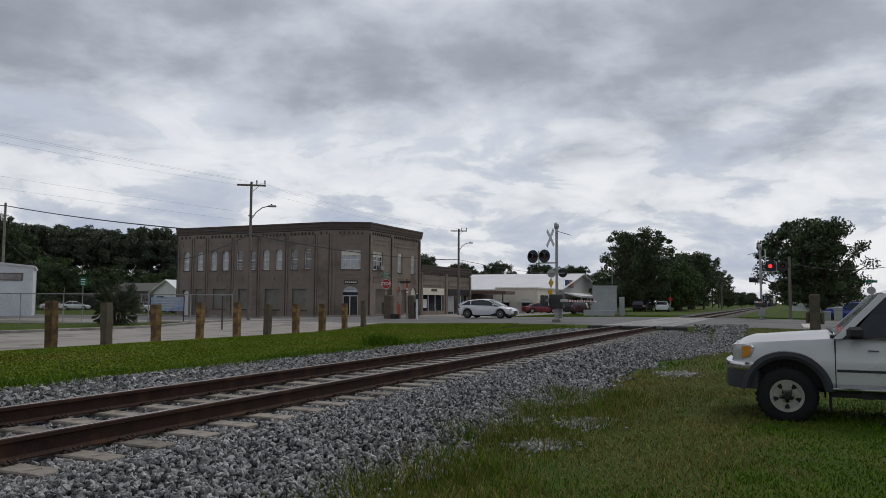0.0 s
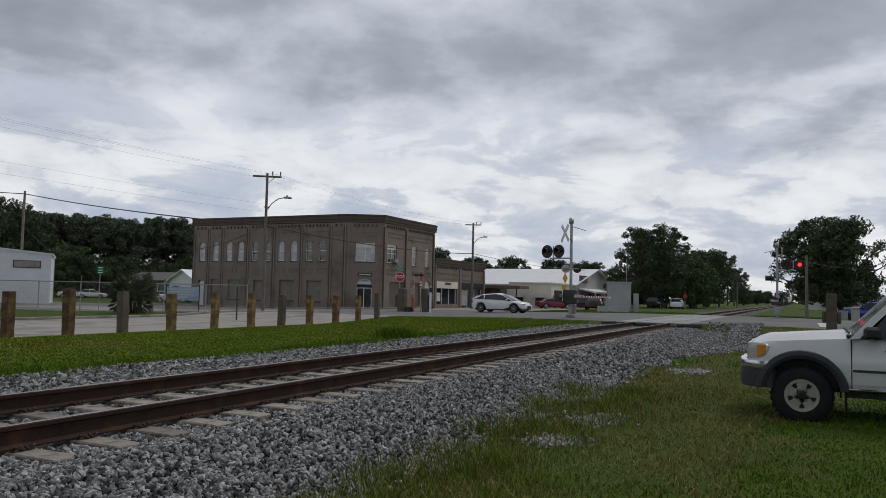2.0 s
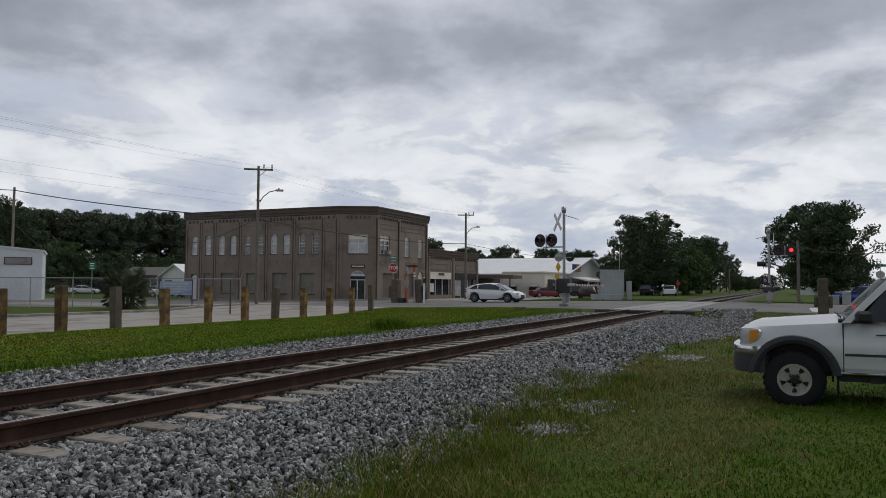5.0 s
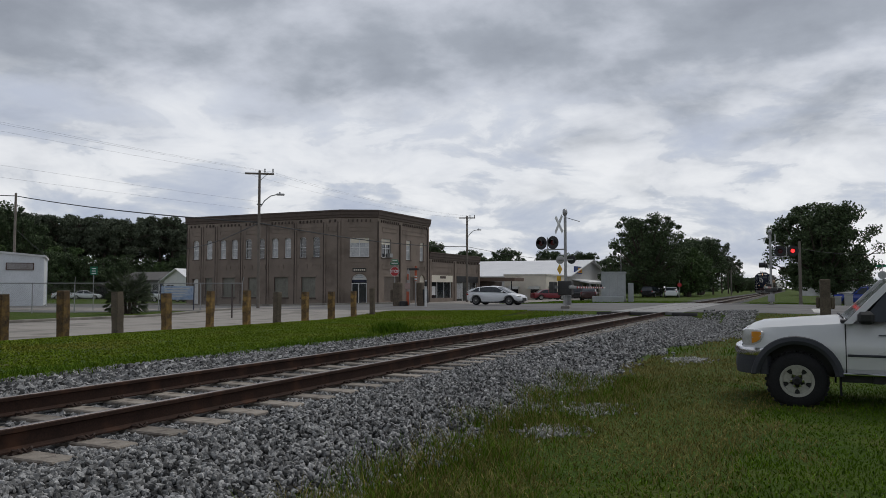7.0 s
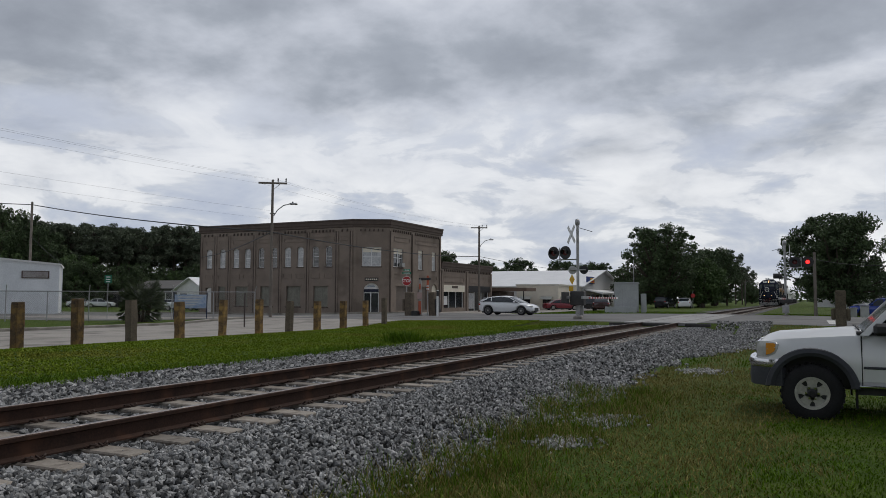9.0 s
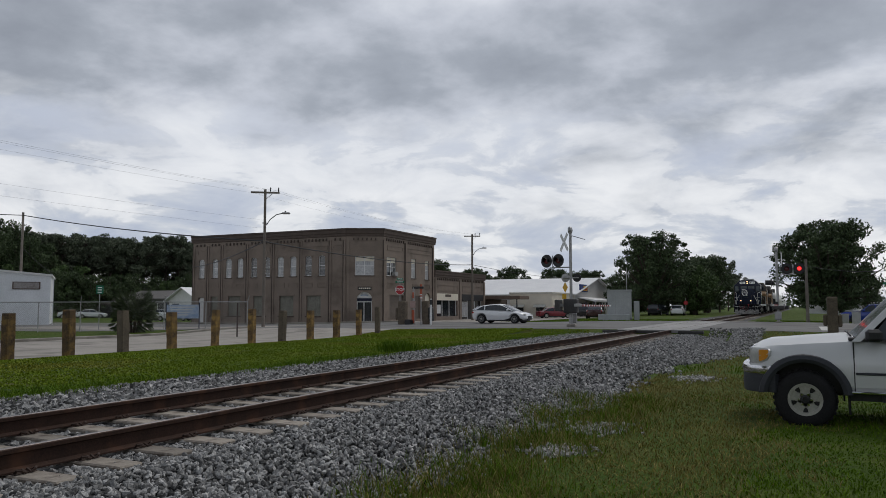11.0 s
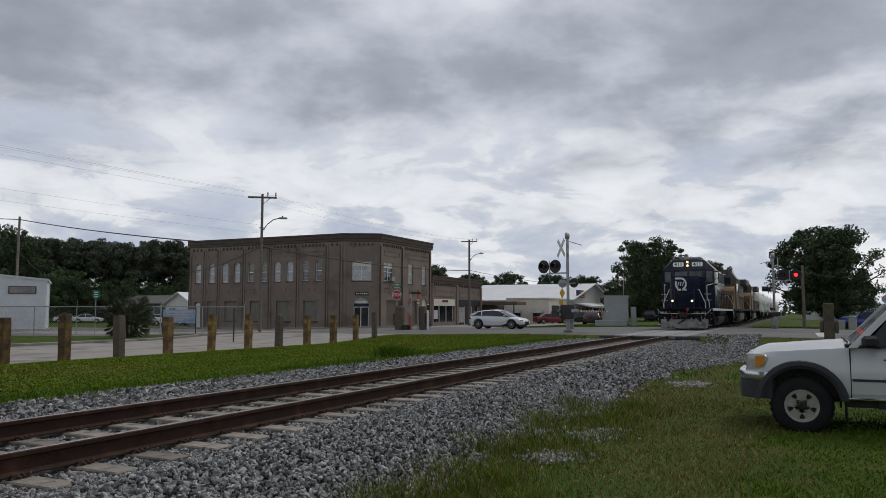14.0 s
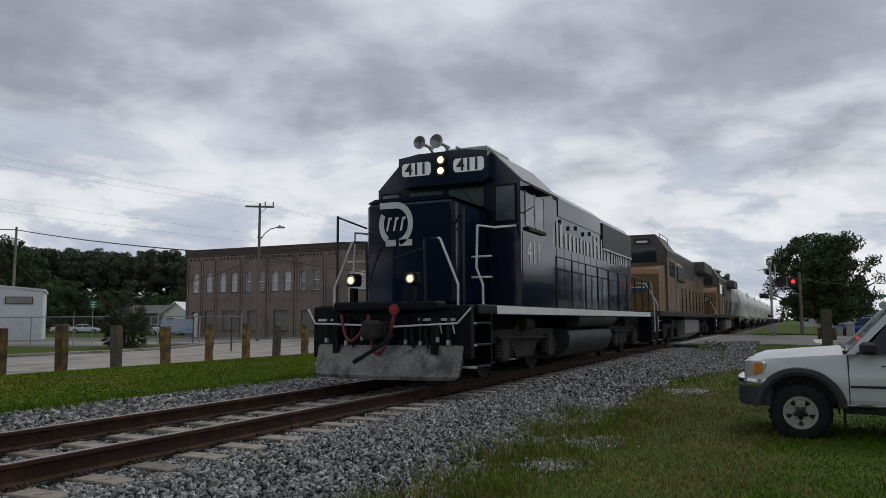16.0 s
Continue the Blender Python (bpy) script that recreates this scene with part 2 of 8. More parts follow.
# ---- mesh helpers ----
class Geo:
    """Collects faces for one mesh."""

    def __init__(self):
        self.v, self.f = [], []

    def add(self, verts, faces):
        o = len(self.v)
        self.v += [tuple(p) for p in verts]
        self.f += [tuple(i + o for i in q) for q in faces]
        return self

    def box(self, x0, x1, y0, y1, z0, z1, m=None):
        p = [Vector((x, y, z)) for x in (x0, x1) for y in (y0, y1) for z in (z0, z1)]
        if m:
            p = [m @ q for q in p]
        return self.add(p, [(0, 1, 3, 2), (4, 6, 7, 5), (0, 4, 5, 1), (2, 3, 7, 6), (0, 2, 6, 4), (1, 5, 7, 3)])

    def bbox(self, x0, x1, y0, y1, z0, z1, b=0.02, m=None):
        """A box with chamfered edges."""
        xs, ys, zs = (x0, x1), (y0, y1), (z0, z1)
        p, idx = [], {}
        for i in (0, 1):
            for j in (0, 1):
                for k in (0, 1):
                    s = (1 - 2 * i, 1 - 2 * j, 1 - 2 * k)
                    for a in range(3):
                        q = [xs[i] + s[0] * b, ys[j] + s[1] * b, zs[k] + s[2] * b]
                        q[a] = (xs, ys, zs)[a][(i, j, k)[a]]
                        idx[i, j, k, a] = len(p)
                        p.append(Vector(q))
        fs = []
        for a in range(3):
            o = [c for c in range(3) if c != a]
            for s in (0, 1):
                ring = []
                for u, w in ((0, 0), (0, 1), (1, 1), (1, 0)):
                    t = [0, 0, 0]
                    t[a], t[o[0]], t[o[1]] = s, u, w
                    ring.append(idx[t[0], t[1], t[2], a])
                fs.append(ring)
        for a in range(3):
            o = [c for c in range(3) if c != a]
            for u in (0, 1):
                for w in (0, 1):
                    t0, t1 = [0, 0, 0], [0, 0, 0]
                    t0[o[0]], t0[o[1]] = u, w
                    t1[o[0]], t1[o[1]], t1[a] = u, w, 1
                    fs.append([idx[(*t0, o[0])], idx[(*t1, o[0])], idx[(*t1, o[1])], idx[(*t0, o[1])]])
        for i in (0, 1):
            for j in (0, 1):
                for k in (0, 1):
                    fs.append([idx[i, j, k, 0], idx[i, j, k, 1], idx[i, j, k, 2]])
        if m:
            p = [m @ q for q in p]
        return self.add(p, fs)

    def cyl(self, a, b, r0, r1=None, n=10, caps=True):
        a, b = Vector(a), Vector(b)
        r1 = r0 if r1 is None else r1
        d = (b - a).normalized()
        u = d.orthogonal().normalized()
        w = d.cross(u)
        p = []
        for c, r in ((a, r0), (b, r1)):
            p += [c + (u * math.cos(2 * math.pi * i / n) + w * math.sin(2 * math.pi * i / n)) * r for i in range(n)]
        fs = [(i, (i + 1) % n, n + (i + 1) % n, n + i) for i in range(n)]
        if caps:
            fs += [tuple(range(n - 1, -1, -1)), tuple(range(n, 2 * n))]
        return self.add(p, fs)

    def tube(self, pts, r, n=6):
        """A bent round bar through the points."""
        pts = [Vector(q) for q in pts]
        rings = []
        for i, q in enumerate(pts):
            d = (pts[min(i + 1, len(pts) - 1)] - pts[max(i - 1, 0)]).normalized()
            u = d.cross(Vector((0.31, 0.17, 0.93))).normalized()
            w = d.cross(u)
            rings.append([q + (u * math.cos(2 * math.pi * k / n) + w * math.sin(2 * math.pi * k / n)) * r for k in range(n)])
        return self.loft(rings, True, True)

    def loft(self, rings, closed=True, caps=False):
        n = len(rings[0])
        v = [q for r in rings for q in r]
        fs = []
        for i in range(len(rings) - 1):
            for k in range(n if closed else n - 1):
                a, b = i * n + k, i * n + (k + 1) % n
                fs.append((a, b, b + n, a + n))
        if caps:
            fs += [tuple(range(n - 1, -1, -1)), tuple(range((len(rings) - 1) * n, len(rings) * n))]
        return self.add(v, fs)

    def prism(self, outline, axis, a, b, m=None):
        """An outline of (u, v) drawn along an axis: x -> (y, z), y -> (x, z), z -> (x, y)."""
        def at(u, v, w):
            q = Vector((w, u, v) if axis == "x" else (u, w, v) if axis == "y" else (u, v, w))
            return m @ q if m else q
        return self.loft([[at(u, v, a) for u, v in outline], [at(u, v, b) for u, v in outline]], True, True)

    def turn(self, profile, c, axis, n=20):
        """A profile of (radius, along) turned round an axis through c."""
        rings = []
        for r, h in profile:
            ring = []
            for i in range(n):
                u, w = r * math.cos(2 * math.pi * i / n), r * math.sin(2 * math.pi * i / n)
                q = (h, u, w) if axis == "x" else (u, h, w) if axis == "y" else (u, w, h)
                ring.append(Vector(c) + Vector(q))
            rings.append(ring)
        o = len(self.v)
        self.loft(rings, True, False)
        k = len(rings) - 1
        if profile[0][0] < 0.125:
            self.f.append(tuple(range(o + n - 1, o - 1, -1)))
        if profile[k][0] < 0.125:
            self.f.append(tuple(range(o + k * n, o + (k + 1) * n)))
        return self

    def mesh(self, name, material, smooth=None):
        me = bpy.data.meshes.new(name)
        me.from_pydata(self.v, [], self.f)
        bm = bmesh.new()
        bm.from_mesh(me)
        bmesh.ops.recalc_face_normals(bm, faces=bm.faces)
        bm.to_mesh(me)
        bm.free()
        me.materials.append(material)
        if smooth:
            me.polygons.foreach_set("use_smooth", [True] * len(me.polygons))
            me.set_sharp_from_angle(angle=radians(smooth))
        me.update()
        return me


def part(name, geo, material, parent=None, label="", smooth=None, at=None, data=None):
    ob = new(name, data or geo.mesh(name, material, smooth))
    if parent:
        ob.parent = parent
    if at:
        ob.matrix_basis = at
    if label:
        ob["label"] = label
    return ob


def thing(name, label, category, m=None, group="", kind=""):
    ob = tagged(new(name), label, category, group, kind)
    if m:
        ob.matrix_basis = m
    return ob


def rawmesh(name, v, f, material):
    """A mesh straight from arrays, for very many small pieces."""
    me = bpy.data.meshes.new(name)
    me.from_pydata(v.tolist() if hasattr(v, "tolist") else v, [], f.tolist() if hasattr(f, "tolist") else f)
    me.materials.append(material)
    me.update()
    return me


def text_geo(words, size, depth=0.004):
    """Letters as a flat mesh in the xz plane, centred, facing -y."""
    c = bpy.data.curves.new("letters", "FONT")
    c.body, c.size, c.align_x, c.align_y, c.extrude, c.offset = words, size, "CENTER", "CENTER", depth, size * 0.022
    ob = bpy.data.objects.new("letters", c)
    scene.collection.objects.link(ob)
    bpy.context.view_layer.update()
    me = bpy.data.meshes.new_from_object(ob.evaluated_get(bpy.context.evaluated_depsgraph_get()))
    bpy.data.objects.remove(ob)
    return me


def letters(name, words, size, material, parent, m, label=""):
    me = text_geo(words, size)
    me.materials.clear()
    me.materials.append(material)
    ob = new(name, me)
    ob.parent = parent
    ob.matrix_basis = m
    if label:
        ob["label"] = label
    return ob

# ---- ground, roads and track ----
def sstep(a, b, x):
    t = np.clip((np.asarray(x, float) - a) / (b - a), 0, 1)
    return t * t * (3 - 2 * t)


def gz(x, y):
    """Height of the ground."""
    x, y = np.asarray(x, float), np.asarray(y, float)
    z = -0.04 + 0.24 * (1 - sstep(-7.5, -3.2, x))              # lawn by the truck to the strip beyond the track
    z = z - 0.20 * (1 - sstep(-20.0, -16.5, x))                # down to the side road
    z = z - 0.22 * (1 - sstep(-50, -32, x))
    beside = np.where(x > TRACK_X, sstep(2.9, 4.1, x - TRACK_X), sstep(4.6, 6.5, TRACK_X - x))              # the track bed itself stays level
    near = np.where(beside > 0.5, sstep(28, 34.5, y), sstep(33.6, 34.5, y)) * (1 - np.where(beside > 0.5, sstep(55, 62, y), sstep(56, 57, y)))
    road = 0.405 - 0.16 * (1 - sstep(-22, -9.5, x)) - 0.42 * (1 - sstep(-48, -24, x)) - 0.18 * sstep(-2, 10, x)
    z = z * (1 - near) + road * near
    far = sstep(55, 64, y)
    z = z * (1 - far) + far * (0.20 - 0.30 * (1 - sstep(-34, -16, x)) - 0.25 * (1 - sstep(-60, -34, x)) - 0.1 * sstep(-2, 6, x))
    return z


def grid_sheet(name, xs, ys, lift, material, kind="structure", rough=0.0, thick=0.0):
    X, Y = np.meshgrid(xs, ys)
    Z = gz(X, Y) + lift
    if rough:
        Z = Z + rough * np.array([noise.noise((float(a) * 0.8, float(b) * 0.8, 3.1)) for a, b in zip(X.ravel(), Y.ravel())]).reshape(X.shape)
    nx, ny = len(xs), len(ys)
    v = np.stack([X, Y, Z], -1).reshape(-1, 3)
    i = (np.arange(ny - 1)[:, None] * nx + np.arange(nx - 1)[None]).ravel()
    f = np.stack([i, i + 1, i + 1 + nx, i + nx], -1)
    me = rawmesh(name, v, f, material)
    me.polygons.foreach_set("use_smooth", [True] * len(me.polygons))
    return new(name, me)


def steps(*spans):
    out = []
    for a, b, s in spans:
        out += list(np.arange(a, b, s))
    return np.array(out + [spans[-1][1]])


gx = steps((-2500, -300, 400), (-300, -80, 20), (-80, -30, 2.5), (-30, 12, 0.5), (12, 60, 4), (60, 300, 30), (300, 2500, 400))
gy = steps((-600, -30, 95), (-30, 0, 3), (0, 36, 0.5), (36, 70, 1.0), (70, 130, 4), (130, 400, 30), (400, 4400, 500))
tagged(grid_sheet("ground", gx, gy, 0, LAWN, rough=0.02), "mown green lawn with dry straw-coloured patches", "ground", kind="structure")
tagged(grid_sheet("main_road", steps((-140, -48, 6), (-48, 30, 1.0), (30, 160, 10)), np.arange(34.5, 56.1, 0.5), 0.012, ASPHALT), "grey worn asphalt street crossing the railway", "road", kind="structure")
tagged(grid_sheet("side_road", np.arange(-29.6, -18.6, 0.5), steps((-40, 0, 4), (0, 36, 0.75)), 0.014, CONCRETE), "pale concrete side road beside the lawn strip", "road", kind="structure")
tagged(grid_sheet("lot_pavement", np.arange(-58, -29.6, 1.4), np.arange(38.5, 45, 0.8), 0.02, CONCRETE), "patchy concrete pavement of a vacant lot", "pavement", kind="structure")
tagged(grid_sheet("corner_pavement", np.arange(-64, -30, 1.0), np.arange(57.0, 63.0, 0.6), 0.06, CONCRETE), "concrete pavement before the brick building", "pavement", kind="structure")
tagged(grid_sheet("store_lot", np.arange(-56, -22.9, 1.5), np.arange(63, 118, 2.5), 0.03, CONCRETE), "pale concrete parking lot of the stores", "pavement", kind="structure")


def kerb(name, x0, x1, y0, y1, lift, label):
    g = Geo()
    n = max(2, int(max(x1 - x0, y1 - y0) / 1.5))
    along_y = (y1 - y0) > (x1 - x0)
    rings = []
    for i in range(n + 1):
        t = i / n
        cx, cy = (0.5 * (x0 + x1), y0 + (y1 - y0) * t) if along_y else (x0 + (x1 - x0) * t, 0.5 * (y0 + y1))
        z = float(gz(cx, cy))
        w = 0.09
        sec = [(-w, -0.05), (-w, lift - 0.02), (-w + 0.02, lift), (w - 0.02, lift), (w, lift - 0.02), (w, -0.05)]
        rings.append([Vector((cx + a, cy, z + b) if along_y else (cx, cy + a, z + b)) for a, b in sec])
    g.loft(rings, True, True)
    tagged(part(name, g, CONCRETE), label, "kerb", kind="structure")


kerb("kerb_1", -29.9, -29.7, -20, 36, 0.13, "low concrete kerb of the side road")
kerb("kerb_2", -64, -30, 56.6, 56.8, 0.16, "concrete kerb of the main street")


def build_track():
    track = thing("railway_track", "single railway track on grey ballast", "track", kind="structure")
    # rail section: foot, web, head
    sec = [(-0.07, 0), (0.07, 0), (0.07, 0.012), (0.012, 0.03), (0.010, 0.125), (0.036, 0.137), (0.036, 0.165), (0.028, 0.172), (-0.028, 0.172), (-0.036, 0.165), (-0.036, 0.137), (-0.010, 0.125), (-0.012, 0.03), (-0.07, 0.012)]
    for sx in (-0.752, 0.752):
        g, h = Geo(), Geo()
        g.prism([(sx + TRACK_X + u, RAIL_Z - 0.174 + v) for u, v in sec], "y", -40, 700)
        h.prism([(sx + TRACK_X + u, RAIL_Z + v) for u, v in ((-0.026, -0.0015), (0.026, -0.0015), (0.022, 0.0015), (-0.022, 0.0015))], "y", -40, 700)
        r = part("rail", g, RAIL, track, "rust-brown steel rail")
        part("rail_head", h, RAIL_TOP, r, "worn bright running band")
    tg = Geo().bbox(-1.3, 1.3, -0.115, 0.115, -0.17, 0, 0.012)
    cg = Geo()
    for sy in (-1, 1):
        cg.tube([(0.06, sy * 0.07, 0.005), (0.10, sy * 0.075, 0.035), (0.125, sy * 0.05, 0.03), (0.12, sy * 0.02, 0.012), (0.075, sy * 0.02, 0.03)], 0.011, 5)
    cg.bbox(-0.10, 0.10, -0.09, 0.09, 0.0005, 0.008, 0.003)
    for sy in (-1, 1):
        cg.tube([(-0.06, sy * 0.07, 0.005), (-0.10, sy * 0.075, 0.035), (-0.125, sy * 0.05, 0.03), (-0.12, sy * 0.02, 0.012), (-0.075, sy * 0.02, 0.03)], 0.011, 5)
    tme, cme = tg.mesh("tie", TIE), cg.mesh("clip", CLIP)
    rnd = random.Random(4)
    zt = RAIL_Z - 0.176
    y = -3.0
    while y < 33.6:
        t = part("tie", None, None, track, data=tme, at=pose(TRACK_X + rnd.uniform(-0.03, 0.03), y, zt - rnd.uniform(0.0, 0.008), 0, 0, rnd.uniform(-0.8, 0.8)))
        if y < 24:
            for sx in (-0.752, 0.752):
                part("rail_clip", None, None, t, data=cme, at=pose(sx, 0, 0.0))
        y += 0.56
    far = Geo()
    y = 56.0
    while y < 200:
        far.box(TRACK_X - 1.3, TRACK_X + 1.3, y - 0.115, y + 0.115, zt - 0.15, zt)
        y += 0.6
    part("distant_tie", far, TIE, track)["kind"] = "stuff"
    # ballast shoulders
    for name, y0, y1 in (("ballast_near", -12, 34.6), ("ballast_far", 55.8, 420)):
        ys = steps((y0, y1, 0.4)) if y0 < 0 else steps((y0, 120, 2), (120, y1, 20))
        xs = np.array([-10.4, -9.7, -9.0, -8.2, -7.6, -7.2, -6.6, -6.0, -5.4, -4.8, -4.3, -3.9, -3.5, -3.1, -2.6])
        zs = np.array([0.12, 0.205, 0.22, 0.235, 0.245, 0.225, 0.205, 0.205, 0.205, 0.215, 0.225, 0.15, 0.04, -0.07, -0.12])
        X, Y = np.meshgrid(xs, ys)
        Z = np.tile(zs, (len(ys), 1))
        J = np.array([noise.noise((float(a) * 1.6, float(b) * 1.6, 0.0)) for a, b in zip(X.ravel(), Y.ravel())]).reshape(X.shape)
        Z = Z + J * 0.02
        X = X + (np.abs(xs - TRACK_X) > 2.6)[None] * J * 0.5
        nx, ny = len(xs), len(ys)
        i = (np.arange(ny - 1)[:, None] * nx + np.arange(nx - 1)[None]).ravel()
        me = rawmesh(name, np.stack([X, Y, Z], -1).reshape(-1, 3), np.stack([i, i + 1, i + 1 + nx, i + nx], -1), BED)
        tagged(new(name, me), "bed of crushed stone under the track, darkened as the shaded gaps between stones", "ballast", kind="structure")
    # crossing panels
    for i in range(8):
        y0 = 34.2 + i * 2.62
        for x0, x1 in ((-0.70, 0.70), (-1.55, -0.80), (0.80, 1.55)):
            if i == 0:
                part("asphalt_lip", Geo().bbox(TRACK_X + x0 * 1.4 if abs(x0) > 0.75 else TRACK_X + x0, TRACK_X + x1 * 1.4 if abs(x1) > 0.75 else TRACK_X + x1, 33.92, 34.196, RAIL_Z - 0.16, RAIL_Z - 0.03, 0.02), TAR, track, "dark asphalt lip")
            p = part("crossing_panel", Geo().bbox(TRACK_X + x0, TRACK_X + x1, y0, y0 + 2.58, RAIL_Z - 0.14, RAIL_Z - 0.004, 0.01), PANEL, track)


build_track()


def scatter_stones():
    """Loose crushed stone, dense where the camera stands nearest."""
    rs = np.random.RandomState(3)
    ico = np.array([(0, 1, 1.618), (0, -1, 1.618), (0, 1, -1.618), (0, -1, -1.618), (1, 1.618, 0), (-1, 1.618, 0), (1, -1.618, 0), (-1, -1.618, 0), (1.618, 0, 1), (-1.618, 0, 1), (1.618, 0, -1), (-1.618, 0, -1)]) / 1.9
    near = [(a, b) for a in range(12) for b in range(12) if a != b and np.linalg.norm(ico[a] - ico[b]) < 1.1]
    ico_f = np.array([(a, b, c) for a, b in near for c in range(12) if a < b < c and (a, c) in near and (b, c) in near])
    flip = np.einsum("ni,ni->n", np.cross(ico[ico_f[:, 1]] - ico[ico_f[:, 0]], ico[ico_f[:, 2]] - ico[ico_f[:, 0]]), ico[ico_f[:, 0]]) < 0
    ico_f[flip] = ico_f[flip][:, ::-1]
    cube = np.array([(x, y, z) for x in (-1, 1) for y in (-1, 1) for z in (-1, 1)]) * 0.62
    cf = np.array([(0, 1, 3, 2), (4, 6, 7, 5), (0, 4, 5, 1), (2, 3, 7, 6), (0, 2, 6, 4), (1, 5, 7, 3)])

    def height(x):
        xs = [-10.4, -9.7, -9.0, -8.2, -7.6, -7.2, -6.6, -5.4, -4.8, -4.3, -3.9, -3.5, -3.1, -2.6]
        zs = [0.14, 0.205, 0.22, 0.235, 0.245, 0.22, 0.205, 0.205, 0.212, 0.235, 0.17, 0.08, -0.02, -0.03]
        return np.interp(x, xs, zs)

    def lot(name, n, xlo, xhi, ylo, yhi, size, power=1.0, edge=None, patch=False, material=None, fine=False):
        x = rs.uniform(xlo, xhi, n)
        y = ylo + (yhi - ylo) * rs.rand(n) ** power
        if patch:
            x, y = rs.normal(0.5 * (xlo + xhi), 0.22 * (xhi - xlo), n), rs.normal(0.5 * (ylo + yhi), 0.22 * (yhi - ylo), n)
        if edge is not None:
            wob = np.array([noise.noise((float(b) * 0.7, 1.7, 0)) + 0.5 * noise.noise((float(b) * 2.3, 5.1, 0)) for b in y])
            keep = x < edge + 0.95 * sstep(16, 28, y) + wob * 0.45 + rs.normal(0, 0.12, n)
            x, y = x[keep], y[keep]
        # keep the rails themselves clear
        d = np.minimum(np.abs(x - TRACK_X - 0.752), np.abs(x - TRACK_X + 0.752))
        keep = d > 0.11
        x, y = x[keep], y[keep]
        # ties lie bare in places
        ph = ((y + 3.0) / 0.56) % 1.0
        on_tie = ((ph < 0.25) | (ph > 0.75)) & (np.abs(x - TRACK_X) < 1.33)
        keep = ~(on_tie & (rs.rand(len(x)) < 0.975))
        x, y = x[keep], y[keep]
        n = len(x)
        s = size * rs.uniform(0.55, 1.25, n)
        z = np.where((x > -3.6) & ~patch, np.maximum(height(x), gz(x, y) + 0.11 * sstep(26, 30, y)), height(x)) + s * 0.15
        an = rs.uniform(0, 6.283, (n, 3))
        c, sn = np.cos(an), np.sin(an)
        R = np.empty((n, 3, 3))
        R[:, 0] = np.stack([c[:, 1] * c[:, 2], -c[:, 1] * sn[:, 2], sn[:, 1]], -1)
        R[:, 1] = np.stack([c[:, 0] * sn[:, 2] + sn[:, 0] * sn[:, 1] * c[:, 2], c[:, 0] * c[:, 2] - sn[:, 0] * sn[:, 1] * sn[:, 2], -sn[:, 0] * c[:, 1]], -1)
        R[:, 2] = np.stack([sn[:, 0] * sn[:, 2] - c[:, 0] * sn[:, 1] * c[:, 2], sn[:, 0] * c[:, 2] + c[:, 0] * sn[:, 1] * sn[:, 2], c[:, 0] * c[:, 1]], -1)
        if fine:
            base = ico[None] * 0.72 * rs.uniform(0.45, 1.25, (n, 12, 3)) * np.stack([np.ones(n), rs.uniform(0.55, 0.95, n), rs.uniform(0.4, 0.75, n)], -1)[:, None]
            v = np.einsum("nij,nkj->nki", R, base) * s[:, None, None] + np.stack([x, y, z], -1)[:, None]
            f = ico_f[None] + (np.arange(n) * 12)[:, None, None]
            ob = new(name, rawmesh(name, v.reshape(-1, 3), f.reshape(-1, 3), material or STONE))
            tagged(ob, "loose grey crushed ballast stones", "gravel", kind="stuff")
            return
        base = cube[None] * rs.uniform(0.6, 1.25, (n, 8, 3)) * np.stack([np.ones(n), rs.uniform(0.6, 1, n), rs.uniform(0.45, 0.8, n)], -1)[:, None]
        v = np.einsum("nij,nkj->nki", R, base) * s[:, None, None] + np.stack([x, y, z], -1)[:, None]
        f = cf[None] + (np.arange(n) * 8)[:, None, None]
        ob = new(name, rawmesh(name, v.reshape(-1, 3), f.reshape(-1, 4), material or STONE))
        tagged(ob, "loose grey crushed ballast stones", "gravel", kind="stuff")

    lot("ballast_stones", 30000, -5.2, -2.4, 1.5, 13, 0.047, 1.3, -2.85, fine=True)
    lot("ballast_stones", 20000, -5.2, -0.8, 13, 34.3, 0.050, 1.1, -2.9)
    for x0, x1, y0, y1 in ((-2.7, -1.95, 7.2, 8.0), (-2.7, -1.9, 8.6, 9.7), (-2.6, -1.4, 15.6, 17.2)):
        lot("gravel_patch", 210, x0, x1, y0, y1, 0.034, patch=True, material=PALE_STONE)
    lot("ballast_stones", 5200, -4.3, -1.4, 24, 34.4, 0.048, 1.0, -2.35)
    lot("ballast_stones", 12000, -6.7, -5.3, 2, 30, 0.038, 1.6)
    lot("ballast_stones", 18000, -9.9, -6.8, 3, 34, 0.050, 1.3)


scatter_stones()


